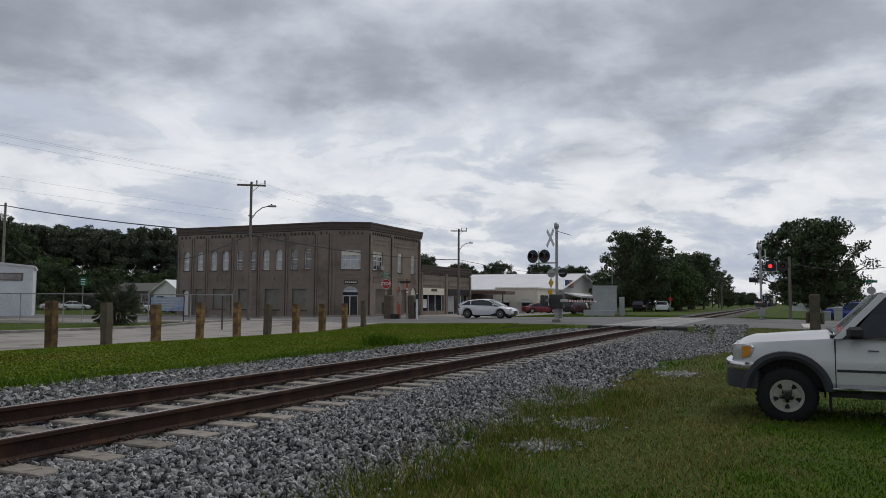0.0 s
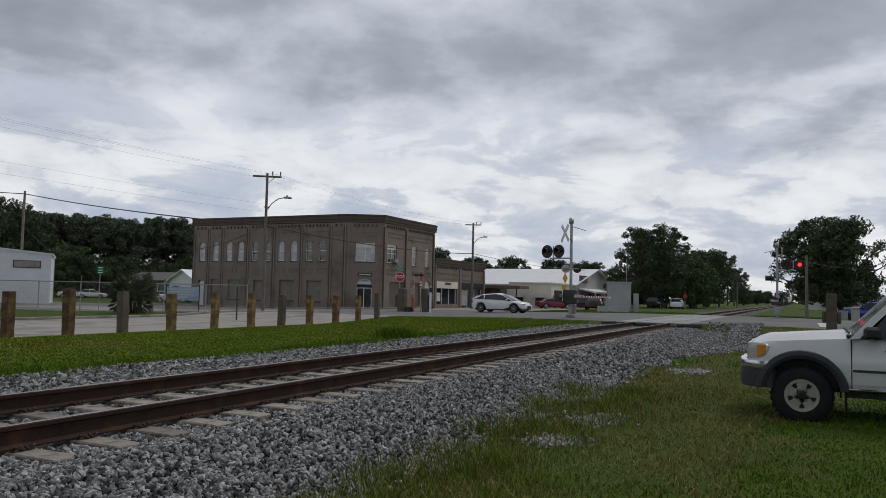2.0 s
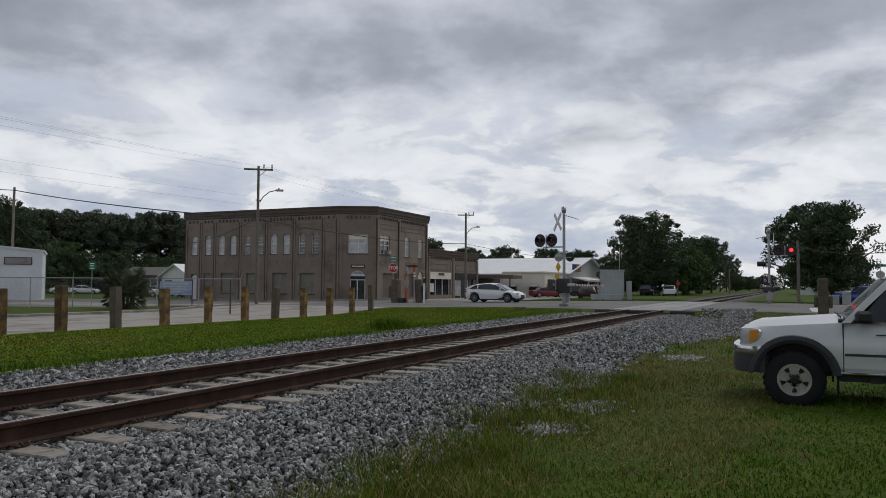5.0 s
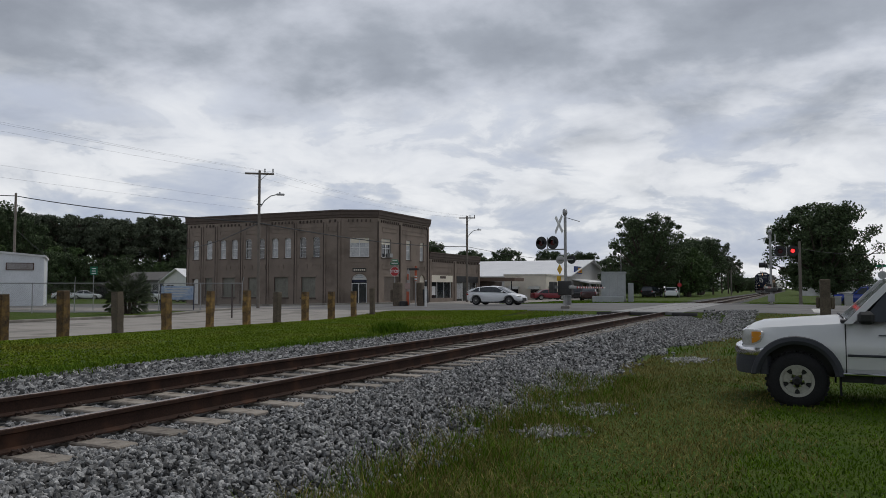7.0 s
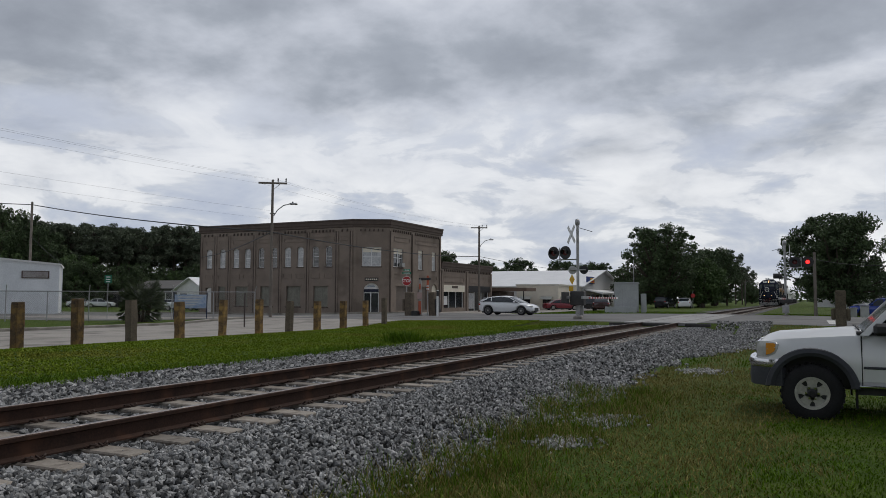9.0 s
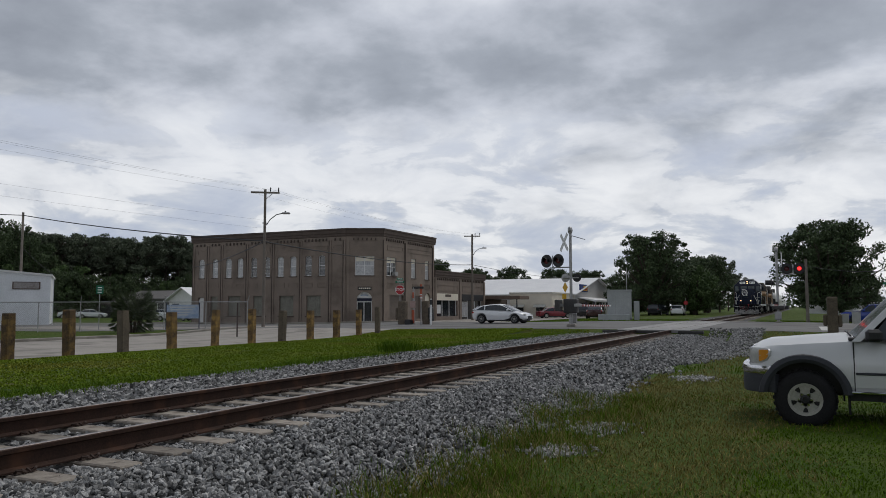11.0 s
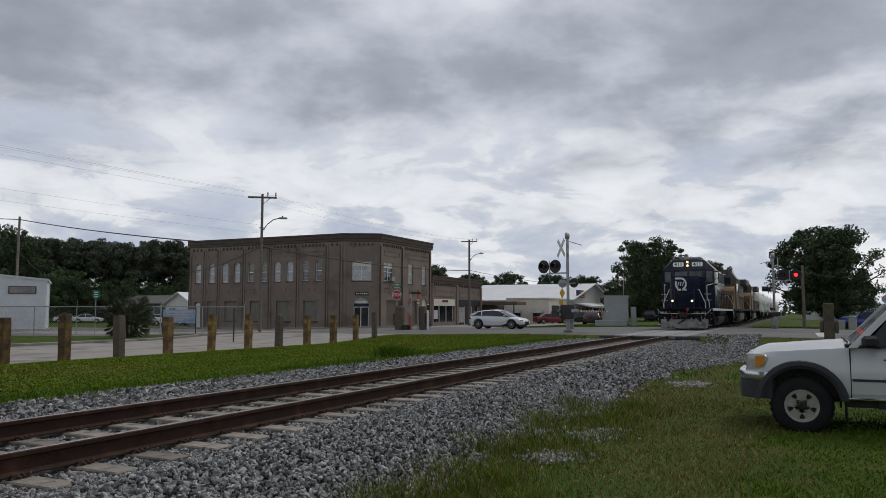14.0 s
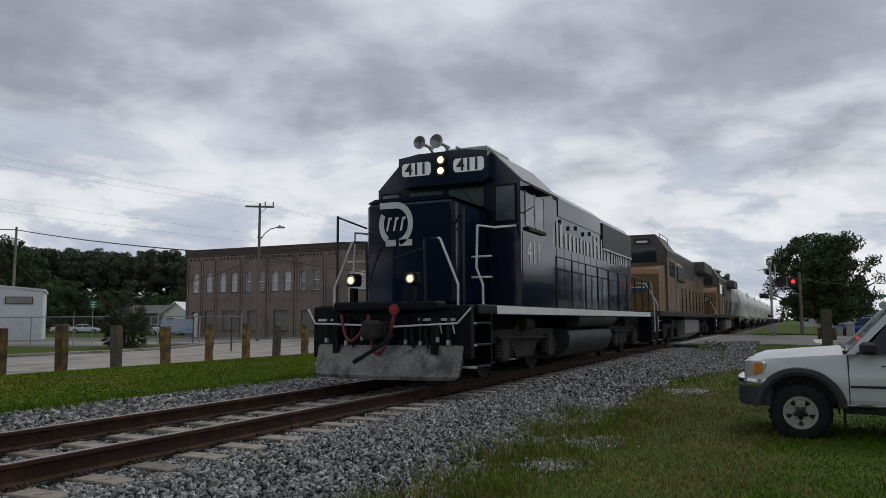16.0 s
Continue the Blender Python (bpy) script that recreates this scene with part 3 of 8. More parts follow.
def scatter_grass():
    rs = np.random.RandomState(8)

    def nz(x, y, s, o):
        return np.array([noise.noise((float(a) * s, float(b) * s, o)) for a, b in zip(x, y)])

    def blades(name, x, y, hgt, width, lean, material, label, zoff=0.0):
        n = len(x)
        z = gz(x, y) + zoff
        z = np.where((x > -4.3) & (x < -2.6) & (y < 34), np.maximum(z, np.interp(x, [-4.3, -3.9, -3.5, -3.1, -2.6], [0.235, 0.17, 0.08, 0.0, -0.04])), z)
        a = rs.uniform(0, 6.283, n)
        h = hgt * rs.uniform(0.5, 1.3, n)
        dx, dy = np.cos(a), np.sin(a)
        b = rs.uniform(0, 6.283, n)
        lx, ly = np.cos(b) * lean * h * rs.rand(n), np.sin(b) * lean * h * rs.rand(n)
        w = width * rs.uniform(0.7, 1.3, n)
        v = np.empty((n, 5, 3))
        v[:, 0] = np.stack([x - dx * w, y - dy * w, z - 0.01], -1)
        v[:, 1] = np.stack([x + dx * w, y + dy * w, z - 0.01], -1)
        v[:, 2] = np.stack([x + lx * 0.4 + dx * w * 0.8, y + ly * 0.4 + dy * w * 0.8, z + h * 0.6], -1)
        v[:, 3] = np.stack([x + lx * 0.4 - dx * w * 0.8, y + ly * 0.4 - dy * w * 0.8, z + h * 0.6], -1)
        v[:, 4] = np.stack([x + lx, y + ly, z + h * 0.95], -1)
        o = np.arange(n)[:, None] * 5
        f = (o + np.array([[0, 1, 2, 3]])).tolist() + (o + np.array([[3, 2, 4]])).tolist()
        me = bpy.data.meshes.new(name)
        me.from_pydata(v.reshape(-1, 3).tolist(), [], f)
        me.materials.append(material)
        tagged(new(name, me), label, "grass", kind="stuff")

    def field(n, x0, x1, y0, y1, p=1.0):
        return rs.uniform(x0, x1, n), y0 + (y1 - y0) * rs.rand(n) ** p

    # short lawn on the camera's side
    x, y = field(170000, -3.0, 9, 2.5, 17, 1.25)
    dry = nz(x, y, 0.45, 2.0) + 0.5 * nz(x, y, 1.7, 4.0) + 0.85 * np.clip((0.1 - x) / 2.2, -0.75, 1) - 0.12 + 0.22 * sstep(7.5, 11, y)
    bare = ((x + 2.32) / 0.40) ** 2 + ((y - 7.6) / 0.3) ** 2 < 1
    bare |= ((x + 2.3) / 0.4) ** 2 + ((y - 9.15) / 0.5) ** 2 < 1
    bare |= ((x + 2.2) / 0.4) ** 2 + ((y - 16.6) / 0.5) ** 2 < 1
    keep = (x > -2.9 + 0.5 * nz(x, y, 0.8, 7.0)) & ~bare & (x < 0.75 * y + 2)
    g = keep & (dry < 0.12 + rs.normal(0, 0.15, len(x)))
    d = keep & ~g
    blades("lawn_grass", x[g], y[g], 0.036, 0.0058, 1.9, BLADE, "short green lawn grass")
    blades("dry_lawn_grass", x[d], y[d], 0.038, 0.0046, 2.0, DRY, "short dry yellowish grass")
    x, y = field(44000, -3.2, 14, 17, 34, 1.0)
    keep = x > -2.75 + 1.0 * sstep(16, 28, y) + 0.45 * nz(x, y, 0.7, 7.0) + rs.normal(0, 0.12, len(x))
    x, y = x[keep], y[keep]
    d = nz(x, y, 0.3, 2.0) + 0.4 * nz(x, y, 1.3, 5.0) > -0.12 + 0.06 * x
    blades("lawn_grass", x[~d], y[~d], 0.07, 0.008, 0.9, BLADE, "short green lawn grass")
    blades("dry_lawn_grass", x[d], y[d], 0.06, 0.007, 1.0, DRY, "short dry yellowish grass")
    # taller weeds along the edge of the ballast
    cy = 3.4 + 9 * rs.rand(150) ** 1.3
    cx = rs.uniform(-3.3, -1.9, 150) + np.where(cy < 5, 0.35, 0.0)
    k = rs.randint(0, 150, 13000)
    x, y = cx[k] + rs.normal(0, 0.15, 13000), cy[k] + rs.normal(0, 0.2, 13000)
    g = rs.rand(13000) < 0.55
    blades("edge_weeds", x[g], y[g], 0.13, 0.003, 1.3, BLADE, "tall green weeds at the edge of the ballast")
    blades("dry_edge_weeds", x[~g], y[~g], 0.13, 0.0028, 1.4, DRY, "tall dry grass at the edge of the ballast")
    # the strip between track and side road
    x, y = field(90000, -18.3, -9.6, 4, 34, 1.0)
    keep = x < -9.75 + 0.35 * nz(x, y, 1.2, 9.0)
    blades("strip_grass", x[keep], y[keep], 0.030, 0.018, 1.5, MOWN, "mown bright green grass strip by the track")
    cx, cy = rs.uniform(-10.2, -9.5, 60), rs.uniform(6, 33, 60)
    k = rs.randint(0, 60, 7000)
    blades("edge_weeds", cx[k] + rs.normal(0, 0.2, 7000), cy[k] + rs.normal(0, 0.35, 7000), 0.12, 0.006, 1.2, BLADE, "tall green weeds at the edge of the ballast", 0.0)
    # a single weed clump in the strip
    k = 1400
    blades("weed_clump", -10.3 + rs.normal(0, 0.22, k), 18.6 + rs.normal(0, 0.22, k), 0.28, 0.010, 0.9, BLADE, "bushy green weed clump beside the ballast")
    x, y = field(26000, -19, -8.8, 28, 34.3)
    blades("edge_weeds", x, y, 0.06, 0.015, 1.3, MOWN, "rough green verge grass before the street")
    x, y = field(12000, -3.5, 12, 56.3, 70)
    blades("verge_grass", x, y, 0.09, 0.014, 1.0, BLADE, "green verge grass beyond the street")
    x, y = field(9000, -22, -8.5, 56.3, 75)
    blades("verge_grass", x, y, 0.09, 0.014, 1.0, BLADE, "green verge grass beyond the street")


scatter_grass()

# ---- the brick corner building ----
def wall_cells(g, cuts_a, cuts_z, holes, put):
    """Fills the cells between the cuts that lie in no opening."""
    A = sorted(set(cuts_a + [h[0] for h in holes] + [h[1] for h in holes]))
    for a0, a1 in zip(A[:-1], A[1:]):
        zs = sorted([(h[2], h[3]) for h in holes if h[0] <= a0 + 1e-6 and h[1] >= a1 - 1e-6])
        z = cuts_z[0]
        for z0, z1 in zs + [(cuts_z[1], None)]:
            if z0 > z + 1e-6:
                put(a0, a1, z, z0)
            if z1 is not None:
                z = z1
    return g


class Face:
    """A facade: a = metres along it, d = metres out of it, z up."""

    def __init__(self, origin, direction):
        o, d = Vector(origin), Vector(direction).normalized()
        self.m = Matrix.Translation(o) @ Matrix((( d.x, d.y, 0, 0), (d.y, -d.x, 0, 0), (0, 0, 1, 0), (0, 0, 0, 1))).to_4x4()

    def box(self, g, a0, a1, d0, d1, z0, z1):
        return g.box(a0, a1, d0, d1, z0, z1, self.m)


def arch_outline(a0, a1, z0, z1, rise, n=7):
    pts = [(a0, z0), (a1, z0)]
    c = 0.5 * (a0 + a1)
    for i in range(n + 1):
        t = math.pi * i / n
        pts.append((c + (a1 - c) * math.cos(t), z1 - rise + rise * math.sin(t)))
    return pts


def sash_window(face, parent, a0, a1, z0, z1, rise, blind, mull=0, label="", top=None):
    """A sash window set into the wall: pane, frame, meeting rail, sill."""
    m, w = face.m, 0.06
    win = part("window", Geo().prism(arch_outline(a0, a1, z0, z1, rise), "y", -0.20, -0.17, m), BLIND if blind else GLASS, parent, label)
    g = Geo()
    face.box(g, a0, a0 + w, -0.17, -0.11, z0, z1 - rise)
    face.box(g, a1 - w, a1, -0.17, -0.11, z0, z1 - rise)
    face.box(g, a0 + w, a1 - w, -0.17, -0.11, z0, z0 + w)
    face.box(g, a0 + w, a1 - w, -0.17, -0.125, 0.5 * (z0 + z1) - 0.035, 0.5 * (z0 + z1) + 0.035)
    if rise > 0.01:
        out = arch_outline(a0, a1, z0, z1, rise)[2:]
        inn = [(0.5 * (a0 + a1) + (p - 0.5 * (a0 + a1)) * 0.86, q - 0.06) for p, q in out]
        g.prism(out + inn[::-1], "y", -0.17, -0.11, m)
    else:
        face.box(g, a0 + w, a1 - w, -0.17, -0.11, z1 - w, z1)
    for k in range(mull):
        c = a0 + (a1 - a0) * (k + 1) / (mull + 1)
        face.box(g, c - 0.045, c + 0.045, -0.168, -0.105, z0 + w, z1 - w)
    part("window_frame", g, WHITE, win, "white painted frame")
    if rise > 0.01:
        for q in (0.18, 0.34, 0.66, 0.82):
            part("glazing_bar", face.box(Geo(), a0 + w, a1 - w, -0.168, -0.14, z0 + (z1 - z0) * q - 0.014, z0 + (z1 - z0) * q + 0.014), METAL, win)
    part("sill", face.box(Geo(), a0 - 0.08, a1 + 0.08, -0.10, 0.07, z0 - 0.10, z0 - 0.004), TRIM, win)
    if top:
        part("valance", face.box(Geo(), a0 + w, a1 - w, -0.165, -0.14, z1 - top, z1 - w), CREAM, win, "cream valance")


def recessed_panel(face, g, a0, a1, z0, z1):
    """A raised brick border round a flat field."""
    q, w = Geo(), 0.06
    out = [(a0, z0), (a1, z0), (a1, z1), (a0, z1)]
    inn = [(a0 + w, z0 + w), (a1 - w, z0 + w), (a1 - w, z1 - w), (a0 + w, z1 - w)]
    q.loft([[face.m @ Vector((a, d, z)) for a, z in r] for r, d in ((out, 0.003), (out, 0.045), (inn, 0.045), (inn, 0.003))], True, False)
    part("raised_panel", q, PIER if g is None else BRICK, g)


def cornice_run(face, parent, a0, a1, ztop, e0=0.0, e1=0.0):
    out = [(0.003, ztop - 0.75), (0.10, ztop - 0.70), (0.10, ztop - 0.50), (0.16, ztop - 0.42), (0.16, ztop - 0.12), (0.22, ztop - 0.08), (0.22, ztop + 0.06), (-0.3, ztop + 0.06), (-0.3, ztop - 0.02), (0.003, ztop - 0.02)]
    part("cornice", Geo().prism(out, "x", a0 - e0, a1 + e1, face.m), TRIM, parent, "dark worn parapet cornice")


def corbels(face, parent, a0, a1, z, step=0.42):
    n = max(1, int((a1 - a0) / step))
    me = None
    for i in range(n):
        c = a0 + (i + 0.5) * (a1 - a0) / n
        if me is None:
            me = Geo().prism([(-0.07, 0.0), (0.07, 0.0), (0.07, 0.26), (-0.02, 0.26), (-0.07, 0.12)], "y", 0.003, 0.11).mesh("corbel", PIER)
        part("corbel", None, None, parent, data=me, at=face.m @ pose(c, 0, z))


def corner_building():
    T = 9.2
    b = thing("corner_building", "two-storey grey-brown painted brick corner building with arched windows", "building")
    # long street front, facing -y
    f1 = Face((-60.5, 63.0, 0), (1, 0, 0))
    X = lambda x: x + 60.5
    L1 = X(-40.56)
    holes = []
    wins = [-59.25, -57.35, -55.47, -53.89, -52.04, -50.34, -48.6, -46.99, -45.1, -43.48]
    for c in wins:
        holes.append((X(c) - 0.40, X(c) + 0.40, 4.6, 6.65))
    lows = [(-57.9, -56.9), (-55.5, -53.8), (-52.1, -50.5), (-48.7, -46.9), (-45.3, -43.55)]
    for x0, x1 in lows:
        holes.append((X(x0), X(x1), 0.55, 2.6))
    holes.append((X(-59.7), X(-58.85), -0.2, 2.5))
    g = Geo()
    wall_cells(g, [0, L1], (-0.8, T - 0.05), holes, lambda a0, a1, z0, z1: f1.box(g, a0, a1, -0.35, 0, z0, z1))
    w1 = part("wall_front", g, BRICK, b)
    blinds = [1, 1, 1, 1, 0, 0, 1, 1, 0, 0]
    for c, bl in zip(wins, blinds):
        sash_window(f1, w1, X(c) - 0.40, X(c) + 0.40, 4.6, 6.65, 0.22, bl)
        rg = Geo()
        out = arch_outline(X(c) - 0.40, X(c) + 0.40, 4.6, 6.65, 0.22)[2:]
        # brick hood over the arch, and the corners beside it
        hood = [(X(c) + (p - X(c)) * 1.22, q + 0.13) for p, q in out]
        rg.prism(out + hood[::-1], "y", 0.003, 0.035, f1.m)
        part("arch_hood", rg, BRICK, w1)
        for s in (0, 1):
            half = out[4:] if s else out[:4]
            half = half + [(half[-1][0], 6.66), (half[0][0], 6.66)]
            part("arch_spandrel", Geo().prism(half, "y", -0.165, -0.002, f1.m), BRICK, w1)
    pg = w1
    for c in wins:
        recessed_panel(f1, pg, X(c) - 0.55, X(c) + 0.55, 3.42, 3.92)
    for x0, x1 in ((-59.8, -58.5), (-57.9, -56.6), (-55.9, -53.2), (-52.4, -49.9), (-49.1, -46.4), (-45.6, -42.8), (-42.1, -41.1)):
        recessed_panel(f1, pg, X(x0), X(x1), 7.15, 7.62)
    recessed_panel(f1, pg, X(-42.1), X(-41.1), 3.42, 3.92)
    for x0, x1 in lows:
        d = part("boarded_window", f1.box(Geo(), X(x0), X(x1), -0.24, -0.20, 0.55, 2.6), mat("boarding", (0.235, 0.232, 0.195), (0.165, 0.158, 0.132), 0.8, 2, 12), w1, "boarded-up ground floor window")
        n = int((x1 - x0) / 0.2)
        for k in range(n):
            a = X(x0) + (k + 0.5) * (x1 - x0) / n
            part("board_batten", f1.box(Geo(), a - 0.02, a + 0.02, -0.20, -0.182, 0.57, 2.58), MATS["boarding"], d)
        part("lintel", f1.box(Geo(), X(x0) - 0.12, X(x1) + 0.12, 0.002, 0.03, 2.61, 2.78), BRICK, w1)
        part("sill", f1.box(Geo(), X(x0) - 0.1, X(x1) + 0.1, -0.1, 0.08, 0.42, 0.545), TRIM, w1)
    part("door", Geo().prism(arch_outline(X(-59.7), X(-58.85), -0.3, 2.5, 0.42), "y", -0.25, -0.2, f1.m), WHITE, w1, "white arched side door")
    # narrow piers, each with a dark bar standing in for its shadowed joint
    for x in (-60.35, -58.3, -56.35, -52.9, -49.5, -46.0, -42.45, -40.78):
        part("pier", f1.box(Geo(), X(x) - 0.05, X(x) + 0.12, 0.003, 0.09, -0.6, T - 1.05), BRICK, w1)
        part("downpipe", Geo().cyl(f1.m @ Vector((X(x) - 0.13, 0.05, -0.4)), f1.m @ Vector((X(x) - 0.13, 0.05, T - 1.1)), 0.055, n=8), PIER, w1, "dark bar standing in for a shadowed pier joint")
    cornice_run(f1, b, 0, L1, T, 0.2, 0.05)
    for x0, x1 in ((-60.2, -58.6), (-58.0, -56.6), (-56.0, -53.1), (-52.6, -49.7), (-49.2, -46.2), (-45.7, -42.7), (-42.2, -40.95)):
        corbels(f1, w1, X(x0), X(x1), T - 1.15)
    # cut corner with the entrance
    f2 = Face((-40.56, 63.0, 0), (3.16, 1.737, 0))
    g = Geo()
    holes = [(0.86, 2.76, 4.58, 6.48), (1.05, 2.56, -0.2, 2.96)]
    wall_cells(g, [0, 3.61], (-0.8, T - 0.05), holes, lambda a0, a1, z0, z1: f2.box(g, a0, a1, -0.35, 0, z0, z1))
    w2 = part("wall_corner", g, BRICK, b)
    sash_window(f2, w2, 0.86, 2.76, 4.58, 6.48, 0.0, 1, 1, top=0.5)
    dr = part("entrance", f2.box(Geo(), 1.05, 2.56, -0.32, -0.28, -0.2, 2.05), GLASS, w2, "glazed white-framed entrance under an arched fanlight")
    part("door_frame", (lambda q: [f2.box(q, a, c, -0.28, -0.2, z0, z1) for a, c, z0, z1 in ((1.05, 1.13, -0.2, 2.0), (1.72, 1.80, -0.2, 2.0), (2.48, 2.56, -0.2, 2.0), (1.13, 1.72, 1.92, 2.0), (1.80, 2.48, 1.92, 2.0), (1.8, 2.48, -0.2, 0.0))] and q)(Geo()), WHITE, dr)
    part("fanlight", Geo().prism(arch_outline(1.05, 2.56, 2.06, 2.93, 0.72, 11), "y", -0.30, -0.22, f2.m), WHITE, dr, "white arched fanlight panel")
    part("fanlight_band", f2.box(Geo(), 1.08, 2.53, -0.21, -0.19, 2.06, 2.32), mat("navy_band", (0.015, 0.02, 0.045)), dr)
    bars = Geo()
    for k, (a, c, z) in enumerate(((1.40, 2.2, 2.55), (1.5, 2.1, 2.68))):
        f2.box(bars, a, c, -0.218, -0.212, z, z + 0.06)
    part("fanlight_bars", bars, mat("blue_grey", (0.25, 0.32, 0.42)), dr)
    arch = arch_outline(0.95, 2.66, 2.0, 3.05, 0.85, 11)[2:]
    inner = arch_outline(1.05, 2.56, 2.0, 2.95, 0.74, 11)[2:]
    part("entrance_arch", Geo().prism(arch + inner[::-1], "y", 0.003, 0.05, f2.m), BRICK, w2)
    for half in (arch_outline(1.05, 2.56, 2.0, 2.95, 0.74, 11)[2:8], arch_outline(1.05, 2.56, 2.0, 2.95, 0.74, 11)[8:]):
        part("arch_spandrel", Geo().prism(half + [(half[-1][0], 2.97), (half[0][0], 2.97)], "y", -0.21, -0.002, f2.m), BRICK, w2)
    sg = part("sign_board", f2.box(Geo(), 1.15, 2.5, 0.01, 0.06, 3.12, 3.46), DARK, w2, "black name board with pale bars")
    bars = Geo()
    for k in range(6):
        f2.box(bars, 1.26 + k * 0.2, 1.40 + k * 0.2, 0.062, 0.068, 3.22, 3.36)
    part("sign_bars", bars, CREAM, sg)
    pg = w2
    recessed_panel(f2, pg, 0.75, 2.85, 7.1, 7.55)
    recessed_panel(f2, pg, 0.75, 2.85, 3.65, 4.1)
    for a in (0.12, 3.40):
        part("pier", f2.box(Geo(), a - 0.05, a + 0.16, 0.003, 0.08, -0.6, T - 1.05), BRICK, w2)
    corbels(f2, w2, 0.5, 3.1, T - 1.15)
    cornice_run(f2, b, 0, 3.61, T, 0.06, 0.06)
    # side front, facing +x, towards the track
    f3 = Face((-37.4, 64.737, 0), (0, 1, 0))
    Y = lambda y: y - 64.737
    L3 = Y(76.3)
    holes = [(Y(65.5), Y(67.5), 4.57, 6.45), (Y(70.8), Y(71.86), 4.5, 6.55), (Y(74.0), Y(75.0), 4.47, 6.5), (Y(66.1), Y(69.2), 0.2, 2.65), (Y(70.7), Y(72.9), 0.2, 2.65), (Y(74.0), Y(75.4), -0.3, 3.0)]
    g = Geo()
    wall_cells(g, [0, L3], (-0.8, T - 0.05), holes, lambda a0, a1, z0, z1: f3.box(g, a0, a1, -0.35, 0, z0, z1))
    w3 = part("wall_side", g, BRICK, b)
    sash_window(f3, w3, Y(65.5), Y(67.5), 4.57, 6.45, 0.0, 0, 1, top=0.55)
    sash_window(f3, w3, Y(70.8), Y(71.86), 4.5, 6.55, 0.0, 1, 0, top=0.5)
    sash_window(f3, w3, Y(74.0), Y(75.0), 4.47, 6.5, 0.0, 1, 0, top=0.5)
    part("air_conditioner", f3.box(Geo(), Y(66.75), Y(67.35), -0.10, 0.28, 4.62, 5.0), METAL, w3, "grey window air conditioner")
    for y0, y1 in ((66.1, 69.2), (70.7, 72.9)):
        g = f3.box(Geo(), Y(y0), Y(y1), -0.26, -0.22, 0.2, 2.65)
        sh = part("shutter", g, mat("shutter_paint", (0.21, 0.175, 0.145), (0.165, 0.137, 0.115)), w3, "painted slatted shutter")
        for k in range(11):
            part("slat", f3.box(Geo(), Y(y0), Y(y1), -0.219, -0.16, 0.3 + k * 0.215, 0.36 + k * 0.215), MATS["shutter_paint"], sh)
    part("side_door", f3.box(Geo(), Y(74.0), Y(75.4), -0.3, -0.26, -0.3, 2.05), WHITE, w3, "white side door under a cream arched panel")
    part("door_arch", Geo().prism(arch_outline(Y(74.0), Y(75.4), 2.06, 2.95, 0.65, 9), "y", -0.28, -0.2, f3.m), CREAM, w3)
    a = arch_outline(Y(74.0), Y(75.4), 2.0, 2.98, 0.68, 11)[2:]
    for half in (a[:6], a[6:]):
        part("arch_spandrel", Geo().prism(half + [(half[-1][0], 3.0), (half[0][0], 3.0)], "y", -0.19, -0.002, f3.m), BRICK, w3)
    pg = w3
    for y0, y1 in ((65.6, 68.8), (70.0, 75.5)):
        recessed_panel(f3, pg, Y(y0), Y(y1), 7.15, 7.65)
    for y0, y1 in ((65.6, 68.8), (71.0, 72.3), (73.8, 75.2)):
        recessed_panel(f3, pg, Y(y0), Y(y1), 3.4, 3.9)
    # dark bars stand in for the shadowed pier joints here too
    for y in (64.95, 69.5, 76.0):
        part("pier", f3.box(Geo(), Y(y) - 0.1, Y(y) + 0.14, 0.003, 0.09, -0.6, T - 1.05), BRICK, w3)
        part("downpipe", Geo().cyl(f3.m @ Vector((Y(y) - 0.2, 0.05, -0.4)), f3.m @ Vector((Y(y) - 0.2, 0.05, T - 1.1)), 0.055, n=8), PIER, w3, "dark bar standing in for a shadowed pier joint")
    corbels(f3, w3, Y(65.2), Y(69.2), T - 1.15)
    corbels(f3, w3, Y(69.8), Y(75.8), T - 1.15)
    cornice_run(f3, b, 0, L3, T, 0.05, 0.2)
    # the plain back and the roof
    part("wall_back", Geo().box(-60.5, -60.15, 63.351, 76.3, -0.8, T - 0.05).box(-60.149, -37.751, 75.95, 76.3, -0.8, T - 0.05), BRICK, b)
    part("roof", Geo().prism([(-60.14, 63.36), (-40.7, 63.36), (-37.76, 65.0), (-37.76, 75.94), (-60.14, 75.94)], "z", T - 0.6, T - 0.45), DARK, b, "flat dark roof")
    return f3, Y


f3, Yf = corner_building()


